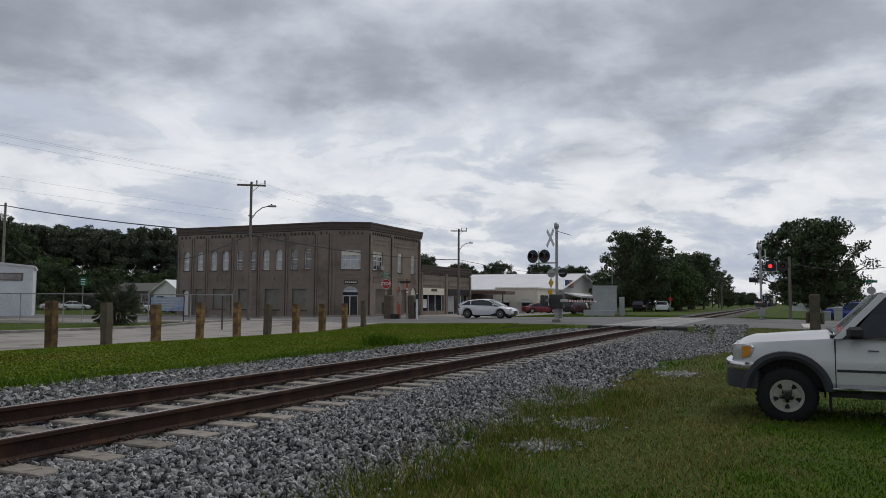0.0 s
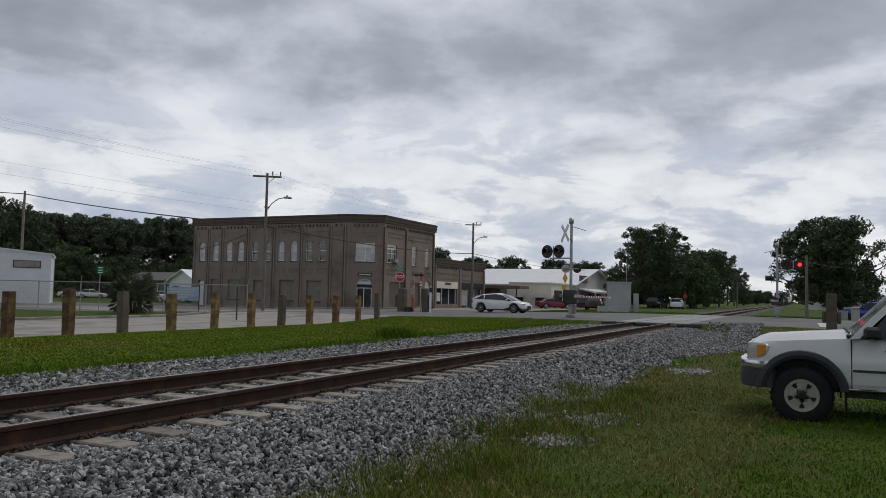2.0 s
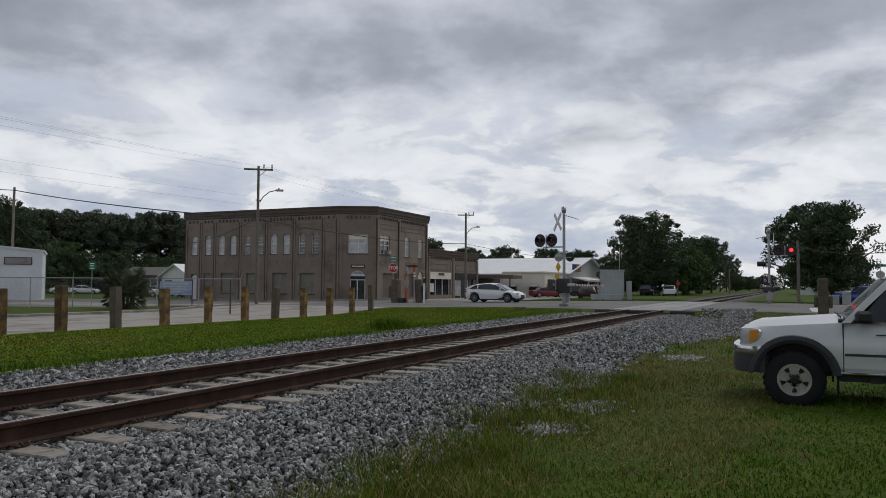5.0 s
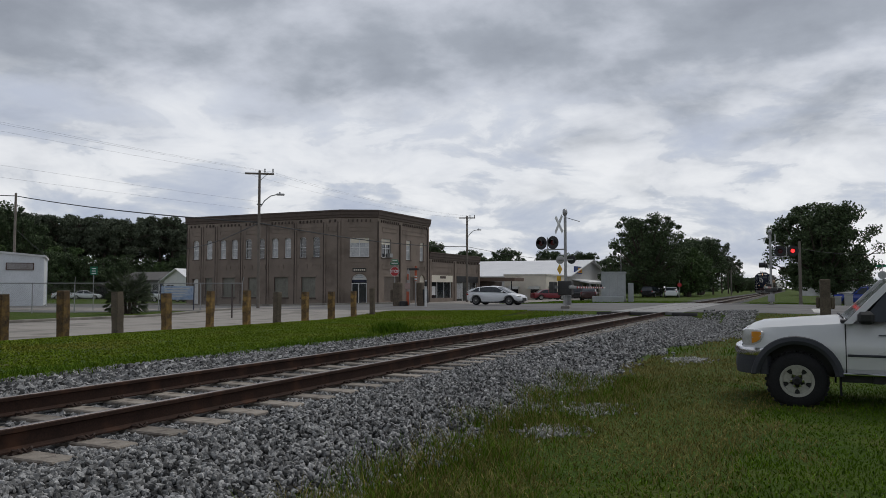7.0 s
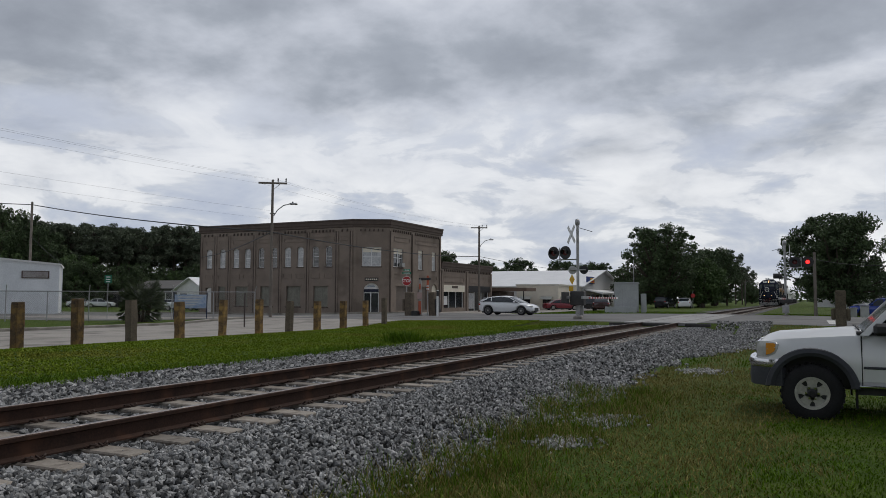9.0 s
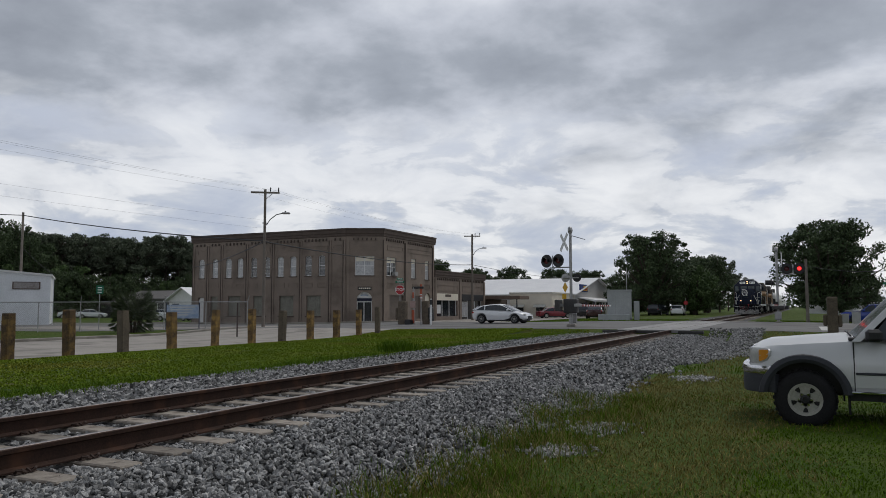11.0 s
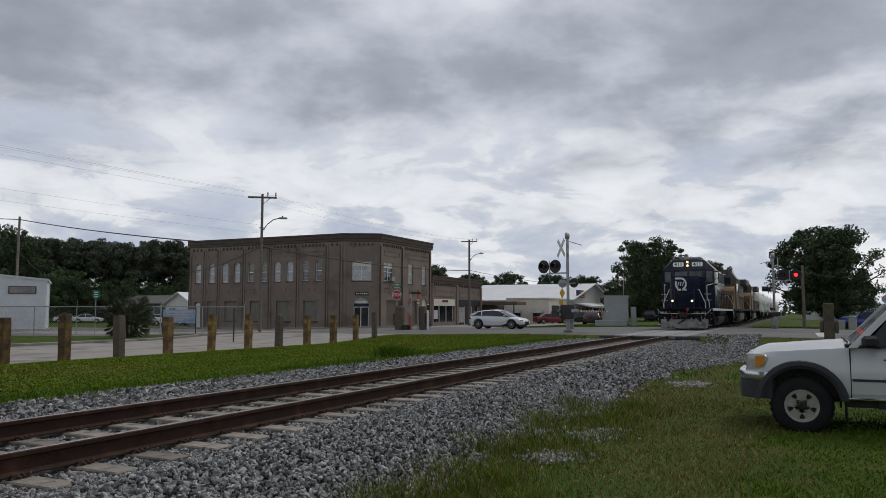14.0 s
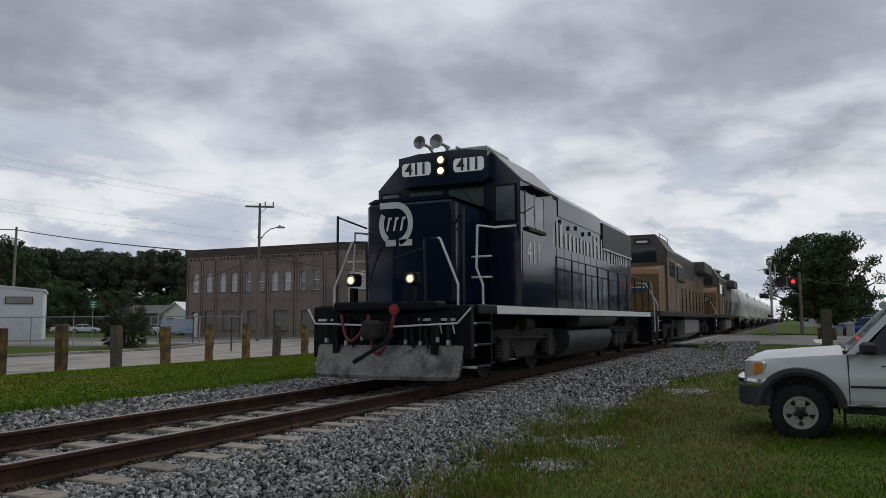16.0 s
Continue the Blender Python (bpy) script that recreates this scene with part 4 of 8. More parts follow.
def annexe():
    T = 5.55
    b = thing("shop_row", "single-storey brown brick shops with cream and black fascias", "building")
    a0, am, a1 = Yf(76.31), Yf(83.4), Yf(91.2)
    holes = [(Yf(76.9), Yf(82.7), 0.35, 2.95), (Yf(84.0), Yf(90.6), -0.2, 2.95)]
    g = Geo()
    wall_cells(g, [a0, a1], (-0.8, T - 0.05), holes, lambda p, q, z0, z1: f3.box(g, p, q, -0.35, 0, z0, z1))
    w = part("wall", g, BRICK, b)
    for k, (h, fas) in enumerate(zip(holes, (CREAM, DARK))):
        d = part("shop_window", f3.box(Geo(), h[0], h[1], -0.3, -0.27, h[2], 2.2), GLASS, w, "dark display window")
        q = Geo()
        n = 3
        for i in range(n + 1):
            c = h[0] + (h[1] - h[0] - 0.08) * i / n
            f3.box(q, c, c + 0.08, -0.27, -0.2, h[2], 2.2)
        part("mullion", q, WHITE, d)
        part("fascia", f3.box(Geo(), h[0], h[1], -0.2, 0.06, 2.2, 2.98), fas, w, "cream fascia panel" if k == 0 else "black fascia panel")
        if k == 0:
            part("fascia_sign", f3.box(Geo(), h[0] + 2.2, h[0] + 3.8, 0.062, 0.08, 2.62, 2.9), TRIM, w)
            part("display", f3.box(Geo(), h[0] + 0.3, h[0] + 1.6, -0.255, -0.235, 0.7, 1.7), WHITE, d)
        else:
            part("display", f3.box(Geo(), h[0] + 0.2, h[0] + 2.1, -0.255, -0.235, 0.2, 2.1), BLIND, d)
    pg = w
    for y0, y1 in ((77.0, 82.6), (84.1, 90.4)):
        recessed_panel(f3, pg, Yf(y0), Yf(y1), 3.3, 4.0)
    for y in (76.6, 83.4, 91.0):
        part("pier", f3.box(Geo(), Yf(y) - 0.2, Yf(y) + 0.2, 0.003, 0.12, -0.6, T - 0.9), BRICK, w)
    corbels(f3, w, Yf(76.9), Yf(83.0), T - 1.05, 0.5)
    corbels(f3, w, Yf(83.8), Yf(90.8), T - 1.05, 0.5)
    cornice_run(f3, b, a0, a1, T, 0, 0.15)
    part("roof", Geo().box(-50, -37.76, 76.31, 91.2, T - 0.7, T - 0.6).box(-50, -37.76, 90.85, 91.2, -0.8, T - 0.72), DARK, b, "flat dark roof")


annexe()


# ---- other buildings ----
def metal_shed():
    m = pose(-64.2, 47.9, 0, 0, 0, 0)
    s = thing("metal_shed", "white corrugated metal shed with a faded sign", "shed")
    f = Face((-73.5, 36.6, 0), (9.8, 12.2, 0))
    L = 15.05
    g = Geo()
    z1 = lambda a: 5.75 - 1.35 * a / L
    g.prism([(0, -0.4), (L, -0.4), (L, z1(L)), (0, z1(0))], "y", -9, 0, f.m)
    w = part("wall", g, mat("white_siding", (0.78, 0.80, 0.82), (0.66, 0.68, 0.70), 0.5, 0.8, 10), s)
    for k in range(26):
        a = 0.3 + k * 0.6
        part("rib", Geo().box(a - 0.035, a + 0.035, 0.002, 0.045, -0.3, z1(a) - 0.15, f.m), mat("white_siding", ()), w)
    part("roof_trim", Geo().prism([(-0.3, z1(0) + 0.0), (L + 0.15, z1(L) - 0.02), (L + 0.15, z1(L) + 0.16), (-0.3, z1(0) + 0.2)], "y", -9.2, 0.15, f.m), WHITE, s, "white roof edge")
    b = part("sign", Geo().box(11.9, 14.2, 0.05, 0.10, 3.15, 3.85, f.m), mat("sign_frame_brown", (0.10, 0.06, 0.05)), s, "dark-framed faded sign")
    part("sign_face", Geo().box(12.0, 14.1, 0.102, 0.11, 3.22, 3.78, f.m), mat("faded_sign", (0.33, 0.31, 0.30), (0.2, 0.17, 0.16), 0.6, 1.2, 9), b)


metal_shed()


def gabled(name, label, x0, x1, y0, y1, eave, ridge, wallm, roofm, along="x", over=0.4, extra=None):
    h = thing(name, label, "building")
    zb = -0.7
    g = Geo()
    if along == "x":
        yc = 0.5 * (y0 + y1)
        g.prism([(y0, zb), (y1, zb), (y1, eave), (yc, ridge), (y0, eave)], "x", x0, x1)
        k = (ridge - eave) / (yc - y0)
        part("wall", g, wallm, h)
        for s in (-1, 1):
            e = y0 - over if s < 0 else y1 + over
            ze = eave - over * k
            part("roof", Geo().prism([(e, ze + 0.005), (yc, ridge + 0.005), (yc, ridge + 0.13), (e, ze + 0.13)], "x", x0 - over, x1 + over), roofm, h)
    else:
        xc = 0.5 * (x0 + x1)
        k = (ridge - eave) / (xc - x0)
        g.prism([(x0, zb), (x1, zb), (x1, eave), (xc, ridge), (x0, eave)], "y", y0, y1)
        part("wall", g, wallm, h)
        for s in (-1, 1):
            e = x0 - over if s < 0 else x1 + over
            ze = eave - over * k
            part("roof", Geo().prism([(e, ze + 0.005), (xc, ridge + 0.005), (xc, ridge + 0.13), (e, ze + 0.13)], "y", y0 - over, y1 + over), roofm, h)
    return h


ROOF_PALE = mat("pale_metal_roof", (0.80, 0.80, 0.80), (0.70, 0.70, 0.71), 0.5, 0.5, 8)
ROOF_DARK = mat("brown_shingles", (0.075, 0.065, 0.058), (0.05, 0.043, 0.04), 0.9, 1, 12)
h = gabled("white_house", "white house with a pale roof behind the lot", -88.2, -82.6, 87, 95, 2.7, 4.4, WHITE, ROOF_PALE, "y", 0.6)
for x in (-90.5, -87.5):
    w = part("window", Geo().box(x, x + 1.4, 86.94, 86.995, 0.6, 2.0), GLASS, h)
    part("window_frame", Geo().box(x - 0.1, x, 86.93, 86.99, 0.5, 2.1).box(x + 1.4, x + 1.5, 86.93, 86.99, 0.5, 2.1), WHITE, w)
h = gabled("long_low_building", "long low dark-roofed building behind the parked cars", -122, -98, 94, 102, 2.1, 3.6, mat("grey_wall", (0.2, 0.19, 0.18)), ROOF_DARK, "x", 0.6)
for k in range(5):
    part("bay_opening", Geo().box(-121 + k * 4.6, -117.6 + k * 4.6, 93.9, 93.98, -0.3, 1.8), DARK, h)
h = gabled("white_store", "white store with a pale metal gable roof and awning", -58, -30, 108, 134, 3.3, 6.0, mat("store_wall", (0.56, 0.55, 0.53), (0.47, 0.46, 0.45)), ROOF_PALE, "x", 0.5)
part("awning", Geo().prism([(-29.95, 2.75), (-29.95, 2.9), (-27.2, 2.4), (-27.2, 2.15)], "y", 109.5, 127.0), ROOF_PALE, h, "pale metal awning")
for k in range(5):
    part("awning_post", Geo().cyl((-27.4, 110 + k * 4.1, -0.3), (-27.4, 110 + k * 4.1, 2.2), 0.06, n=8), WHITE, h)
sgn = part("store_sign", Geo().box(-29.95, -29.75, 110.4, 114.6, 3.7, 4.8), mat("sign_blue", (0.03, 0.06, 0.22)), h, "blue sign with yellow and red shapes")
part("sign_shape", Geo().box(-29.745, -29.70, 112.0, 114.2, 3.85, 4.6), YELLOW, sgn)
part("sign_shape", Geo().box(-29.70, -29.66, 112.5, 113.7, 3.95, 4.2), RED, sgn)
for k in range(6):
    part("shop_opening", Geo().box(-29.98, -29.9, 110.5 + k * 2.7, 112.3 + k * 2.7, -0.2, 2.0), DARK if k % 2 else TRIM, h)


def cream_store():
    h = thing("cream_store", "flat-roofed cream stucco store with striped awnings", "building")
    part("wall", Geo().bbox(-36.4, -30.4, 98, 112, -0.8, 3.2, 0.03), CREAM, h)
    part("parapet", Geo().box(-36.5, -30.3, 97.9, 107.6, 3.2, 3.42), mat("cream_cap", (0.7, 0.66, 0.57)), h)
    for k, (x0, x1) in enumerate(((-35.6, -34.4), (-32.6, -31.4))):
        w = part("window", Geo().box(x0, x1, 97.93, 97.99, 0.2, 1.45), GLASS, h)
        part("awning", Geo().prism([(97.92, 1.75), (97.92, 1.5), (97.1, 1.35), (97.1, 1.42)], "x", x0 - 0.2, x1 + 0.2), mat("awning_pale", (0.55, 0.55, 0.5)), h)
    for k in range(3):
        y = 99 + k * 2.6
        part("window", Geo().box(-30.39, -30.33, y, y + 1.3, 0.0, 1.45), GLASS, h)
        part("awning", Geo().prism([(-30.38, 1.75), (-30.38, 1.5), (-29.6, 1.35), (-29.6, 1.42)], "y", y - 0.2, y + 1.5), MATS["awning_pale"], h)


cream_store()


def brown_canopy():
    h = thing("brown_canopy_shop", "low brown shop with a flat projecting canopy", "building")
    part("wall", Geo().box(-46, -36.6, 92.2, 97.5, -0.8, 2.4), TRIM, h)
    part("canopy", Geo().bbox(-46.2, -32.6, 91.5, 95.2, 2.42, 2.85, 0.03), mat("canopy_brown", (0.17, 0.12, 0.09), (0.13, 0.09, 0.07)), h, "thick brown canopy edge")
    part("post", Geo().cyl((-33.2, 92.0, -0.5), (-33.2, 92.0, 2.42), 0.08), DARK, h)
    for k in range(2):
        part("window", Geo().box(-45 + k * 4.0, -42 + k * 4.0, 92.1, 92.18, 0.0, 2.0), GLASS, h)


brown_canopy()
gabled("storage_shed", "long low grey storage shed behind the parked cars", -104, -64, 92, 101, 2.9, 4.2, mat("shed_wall", (0.17, 0.165, 0.155), (0.12, 0.115, 0.11), 0.85, 1, 20), mat("shed_roof", (0.15, 0.14, 0.13), (0.10, 0.095, 0.09), 0.7, 1, 12), "x", 0.5)
h = gabled("far_white_building", "distant white building behind the oak", 0.8, 12, 150, 165, 4.5, 7.0, WHITE, ROOF_PALE, "y", 0.4)
h = gabled("far_white_building", "small white building behind the parked cars", 9.5, 15, 78, 88, 2.6, 3.4, WHITE, ROOF_PALE, "y", 0.3)


# ---- trees and planting ----
def leaf_cloud(rs, centres, radii, count, size, flat=0.8):
    """Small leaf quads gathered in clumps."""
    k = rs.randint(0, len(centres), count)
    d = rs.normal(0, 1, (count, 3))
    d /= np.linalg.norm(d, axis=1, keepdims=True)
    r = rs.rand(count) ** 0.45
    p = centres[k] + d * (radii[k] * r)[:, None] * np.array([1, 1, flat])
    u = rs.normal(0, 1, (count, 3))
    u /= np.linalg.norm(u, axis=1, keepdims=True)
    w = np.cross(u, rs.normal(0, 1, (count, 3)))
    w /= np.linalg.norm(w, axis=1, keepdims=True) + 1e-9
    s = size * rs.uniform(0.6, 1.4, count)
    a, b = u * s[:, None], w * (s * 0.6)[:, None]
    v = np.stack([p - a, p - b * 0.9, p + a, p + b], 1)
    f = np.arange(count * 4).reshape(-1, 4)
    return v.reshape(-1, 3), f


def tree(name, label, seed, height, spread, trunk_r, leaf, bare=0.3, leaves=5200, size=0.28, clumps=34, pine=False):
    rs = np.random.RandomState(seed)
    t = thing(name, label, "tree")
    g = Geo()
    fork = height * (bare + 0.05)
    g.cyl((0, 0, -0.4), (0.05, 0, fork), trunk_r, trunk_r * 0.65, 9)
    cs, rr = [], []
    if pine:
        g.cyl((0.05, 0, fork), (0.1, 0.05, height * 0.96), trunk_r * 0.65, trunk_r * 0.2, 7)
    for i in range(clumps):
        a = rs.uniform(0, 6.283)
        if pine:
            h = height * (bare + (0.97 - bare) * rs.rand() ** 0.7)
            rad = spread * (0.25 + 0.75 * (1 - ((h / height - 0.72) / 0.45) ** 2)) * rs.uniform(0.2, 1)
            c = np.array([math.cos(a) * rad, math.sin(a) * rad, h])
            start = (0.05, 0, max(fork * 0.9, h - rad * 0.3))
        else:
            e = rs.rand()
            h = height * (bare + 0.06 + (0.92 - bare) * e)
            rad = spread * math.sqrt(max(0.05, 1 - ((h / height - 0.55) / 0.52) ** 2)) * rs.uniform(0.25, 1.0)
            c = np.array([math.cos(a) * rad, math.sin(a) * rad, h])
            start = (0.05, 0, fork * rs.uniform(0.8, 1.0))
        cs.append(c)
        rr.append((0.12 if not pine else 0.12) * spread * rs.uniform(0.7, 1.7))
        if i % 2 == 0:
            mid = 0.5 * (np.array(start) + c) + np.array([0, 0, (0.01 if pine else 0.05) * height * rs.uniform(0.2, 1)])
            g.cyl(start, mid, trunk_r * 0.38, trunk_r * 0.24, 6, False)
            g.cyl(mid, c, trunk_r * 0.24, trunk_r * 0.06, 5, False)
    part("trunk", g, BARK, t, smooth=50)
    if not pine:
        # the inner mass of the crown
        for i in range(clumps // 3):
            a, e = rs.uniform(0, 6.283), rs.rand()
            h = height * (bare + 0.08 + (0.72 - bare) * e)
            rad = spread * 0.55 * math.sqrt(max(0.05, 1 - ((h / height - 0.5) / 0.52) ** 2)) * rs.rand()
            cs.append(np.array([math.cos(a) * rad, math.sin(a) * rad, h]))
            rr.append(0.26 * spread)
    v, f = leaf_cloud(rs, np.array(cs), np.array(rr), leaves, size)
    ob = part("crown", None, None, t, data=rawmesh("crown", v, f, leaf))
    return t


def place(src, m, group, label=""):
    c = copy_thing(src, m)
    c["group"] = group
    if label:
        c["label"] = label
    return c


def scaled(x, y, z, rz, s, sz=None):
    return pose(x, y, z, 0, 0, rz) @ Matrix.Diagonal((s, s, sz or s, 1))


# the oak beyond the crossing
oak = tree("oak_tree", "broad dark green oak beside the railway", 5, 8.5, 4.5, 0.42, LEAF, 0.13, 46000, 0.105, 230)
oak.matrix_basis = pose(2.2, 72, 0.1)
oak2 = tree("oak_tree", "tall dark oak with gaps in its crown", 11, 12.6, 5.4, 0.4, LEAF, 0.12, 26000, 0.15, 170)
oak2.matrix_basis = scaled(-19.6, 113, 0, 0, 1.04, 0.97)
oak3 = tree("oak_tree", "round leafy oak in a row by the track", 12, 9.0, 4.8, 0.35, LEAF, 0.10, 20000, 0.15, 130)
oak3.matrix_basis = scaled(-26.0, 124, 0, 0, 0.72)
light_tree = tree("street_tree", "lighter green broadleaf tree by the track", 14, 7.5, 4.0, 0.3, LEAF2, 0.12, 18000, 0.14, 120)
light_tree.matrix_basis = scaled(-14.6, 119, 0, 0, 1.0)
place(oak2, scaled(-16.2, 128, 0, 70, 0.80, 0.74), "trees along the track")
place(oak3, scaled(-14.8, 123, 0, 200, 0.95), "trees along the track")
pine = tree("pine_tree", "tall pine with an open crown", 21, 15.0, 4.6, 0.30, PINE, 0.55, 9000, 0.17, 60, True)
pine.matrix_basis = pose(-136, 92, -0.4)
pine2 = tree("pine_tree", "tall pine with an open crown", 22, 14.0, 5.0, 0.28, PINE, 0.60, 9000, 0.17, 54, True)
pine2.matrix_basis = pose(-126, 108, -0.4)
rnd = random.Random(31)
for x, y, s in ((-21.5, 128, 0.95), (-17.5, 128, 0.9), (-23.0, 118, 0.8), (-16.7, 135, 1.05), (-16.0, 150, 1.1), (-17.6, 160, 1.1), (-18.5, 262, 0.95), (-21.5, 330, 0.9), (-24.5, 400, 0.85), (-30, 136, 0.95), (-24.5, 140, 1.0)):
    place(rnd.choice((oak3, light_tree, oak2)), scaled(x, y, 0, rnd.uniform(0, 360), s * rnd.uniform(0.85, 1.1) * 0.9), "trees along the track")
for x, y, s in ((-15.4, 166, 0.92), (-15.0, 200, 0.80), (-17.5, 212, 0.82), (-18.5, 178, 0.9)):
    place(pine2, scaled(x, y, 0, rnd.uniform(0, 360), s * 0.85), "trees along the track")
for x, y, s in ((-14.5, 225, 0.8), (-15.5, 245, 0.85), (-14.0, 285, 0.8), (-15.0, 310, 0.85), (-13.5, 350, 0.9), (-14.0, 390, 0.9), (6.5, 340, 0.9), (5.5, 380, 0.9)):
    place(oak3, scaled(x, y, 0, rnd.uniform(0, 360), s), "trees along the track")
# those from x = 19 out are unseen, added to darken the locomotive's reflections
for x, y, s in ((4.6, 110, 0.7), (5, 150, 0.8), (5.5, 190, 0.9), (5, 240, 0.9), (5, 300, 1.0), (20, 100, 1.15), (27, 104, 1.2), (24, 84, 1.1), (33, 90, 1.2), (19, 74, 1.05), (29, 68, 1.1), (26, 54, 1.0), (33, 44, 1.1), (9, 125, 0.6)):
    place(rnd.choice((oak3, light_tree)), scaled(x, y, 0, rnd.uniform(0, 360), s), "trees beyond the oak")
# the tall wood behind the lot
for k in range(60):
    t = k / 59
    row = k % 3
    r = 158 + row * 9 + rnd.uniform(-4, 4)
    az = radians(59.5 - 27 * t + rnd.uniform(-0.6, 0.6))
    place(rnd.choice((pine, pine2)), scaled(-math.sin(az) * r, math.cos(az) * r, -0.5, rnd.uniform(0, 360), rnd.uniform(0.95, 1.14)), "tall wood behind the lot")
for k in range(56):
    t = k / 55
    r = 150 + (k % 2) * 22 + rnd.uniform(-3, 5)
    az = radians(60 - 27 * t + rnd.uniform(-0.6, 0.6))
    place(rnd.choice((oak3, light_tree)), scaled(-math.sin(az) * r, math.cos(az) * r, -0.6, rnd.uniform(0, 360), rnd.uniform(0.85, 1.30)), "understorey of the wood")
for px, r, k in ((57.6, 150, 1.50), (55.9, 156, 1.42), (54.4, 152, 1.18)):
    az = radians(px)
    place(oak2, scaled(-math.sin(az) * r, math.cos(az) * r, -0.6, 40 * px, k * 0.8, k), "understorey of the wood", "tall open broadleaf tree at the edge of the wood")
# unseen trees added behind the camera, to darken what the locomotive reflects
for x, y, s in ((-22, -24, 1.1), (-14, -30, 1.2), (-5, -27, 1.1), (4, -30, 1.2), (13, -25, 1.1), (22, -20, 1.1), (30, -8, 1.1), (32, 8, 1.0), (30, 24, 1.0)):
    place(rnd.choice((oak2, oak3)), scaled(x, y, -0.1, rnd.uniform(0, 360), s), "trees behind the lawn")
# trees over the shops
for px, r, s in ((-22.5, 175, 1.05), (-21.4, 170, 0.8), (-19.5, 190, 0.95), (-18.3, 180, 0.75), (-16.6, 185, 0.95), (-15.0, 190, 0.85), (-13.4, 180, 0.9), (-12.0, 175, 0.8), (-10.9, 165, 0.8), (-24.5, 180, 0.8), (-17.4, 200, 0.9), (-14.2, 210, 0.9), (-20.4, 185, 0.85), (-18.9, 178, 0.8), (-17.0, 176, 0.75), (-15.8, 180, 0.8), (-12.7, 188, 0.85), (-11.4, 172, 0.75), (-13.9, 178, 0.7)):
    az = radians(-px + 3.6)
    place(rnd.choice((oak3, oak2)), scaled(-math.sin(az) * r, math.cos(az) * r, -0.3, rnd.uniform(0, 360), s * 0.98), "trees behind the stores")
for k in range(20):
    az, r = radians(13.6 + 0.78 * k), 196 + rnd.uniform(-6, 6)
    place(oak3, scaled(-math.sin(az) * r, math.cos(az) * r, -0.3, rnd.uniform(0, 360), rnd.uniform(1.1, 1.35)), "trees behind the stores")


def far_woods():
    """A distant tree line closing the horizon on all sides."""
    rs = np.random.RandomState(77)
    n = 900
    az = rs.uniform(0, 2 * math.pi, n)
    r = rs.uniform(330, 420, n)
    off = (az + math.pi) % (2 * math.pi) - math.pi
    low = np.where(np.abs(off) < 0.10, 0.4, 1.0)              # the wood opens where the railway runs out of it
    gap = (off > -0.012) & (off < 0.052)
    low[gap], r[gap] = 0.62, r[gap] + 110
    c = np.stack([-np.sin(az) * r, np.cos(az) * r, rs.uniform(1, 9, len(az)) * low], -1)
    v, f = leaf_cloud(rs, c, rs.uniform(4, 8, len(az)) * (0.35 + 0.65 * low), 40000, 1.2, 0.7)
    tagged(new("far_woods", rawmesh("far_woods", v, f, LEAF)), "distant dark tree line on the horizon", "woods", kind="stuff")


far_woods()


def palm_bush():
    rs = random.Random(9)
    p = thing("palm_bush", "bushy grey-green fan palm clump beside the lot", "palm", scaled(-34.15, 31.1, -0.05, 0, 0.86, 1.32))
    g = Geo()
    for k in range(7):
        a = rs.uniform(0, 6.28)
        g.cyl((math.cos(a) * 0.25, math.sin(a) * 0.25, -0.2), (math.cos(a) * 0.5, math.sin(a) * 0.5, rs.uniform(0.5, 1.1)), 0.12, 0.10, 7)
    part("trunk", g, BARK, p)
    g = Geo()
    for k in range(230):
        a, e = rs.uniform(0, 6.28), rs.uniform(-0.35, 1.25)
        d = Vector((math.cos(a) * math.cos(e), math.sin(a) * math.cos(e), math.sin(e)))
        base = Vector((math.cos(a) * 0.4, math.sin(a) * 0.4, rs.uniform(0.35, 1.15)))
        tip = base + d * rs.uniform(0.4, 0.75)
        side = d.cross(Vector((0, 0, 1))).normalized()
        g.add([base + side * 0.008, base - side * 0.008, tip], [(0, 1, 2)])
        for i in range(9):
            s = (i - 4) / 4
            q = tip + (d * (0.55 - 0.2 * abs(s)) + side * s * 0.45 - Vector((0, 0, 0.12 * abs(s) + 0.05)))
            w = (d.cross(side)).normalized() * 0.02 + side * 0.02
            g.add([tip - d * 0.05, tip + (q - tip) * 0.5 + w, q, tip + (q - tip) * 0.5 - w], [(0, 1, 2, 3)])
    part("fronds", g, FROND, p)


palm_bush()


# ---- the train ----
NAVY = mat("navy_gloss", (0.009, 0.015, 0.042), (0.006, 0.010, 0.027), 0.10, 1.5, 14, spec=0.45, dirt=(0.008, 0.011, 0.022), dirt_scale=0.9)
NAVY_DULL = mat("navy_dusty", (0.008, 0.009, 0.014), (0.004, 0.005, 0.008), 0.5, 2, 20, spec=0.15)
HOOD_GREY = mat("faded_hood", (0.014, 0.018, 0.036), (0.008, 0.011, 0.022), 0.13, 0.9, 10, spec=0.55, dirt=(0.045, 0.05, 0.068), dirt_scale=0.8, dirt_at=0.56)
GRIME = mat("running_gear_grime", (0.052, 0.048, 0.046), (0.022, 0.021, 0.020), 0.8, 3, 25, 0.004, dirt=(0.055, 0.046, 0.038), dirt_scale=2.5, spec=0.2)
TANK = mat("fuel_tank_grey", (0.055, 0.055, 0.058), (0.027, 0.027, 0.029), 0.6, 1.5, 20, dirt=(0.028, 0.026, 0.025), dirt_scale=2.2, dirt_at=0.52)
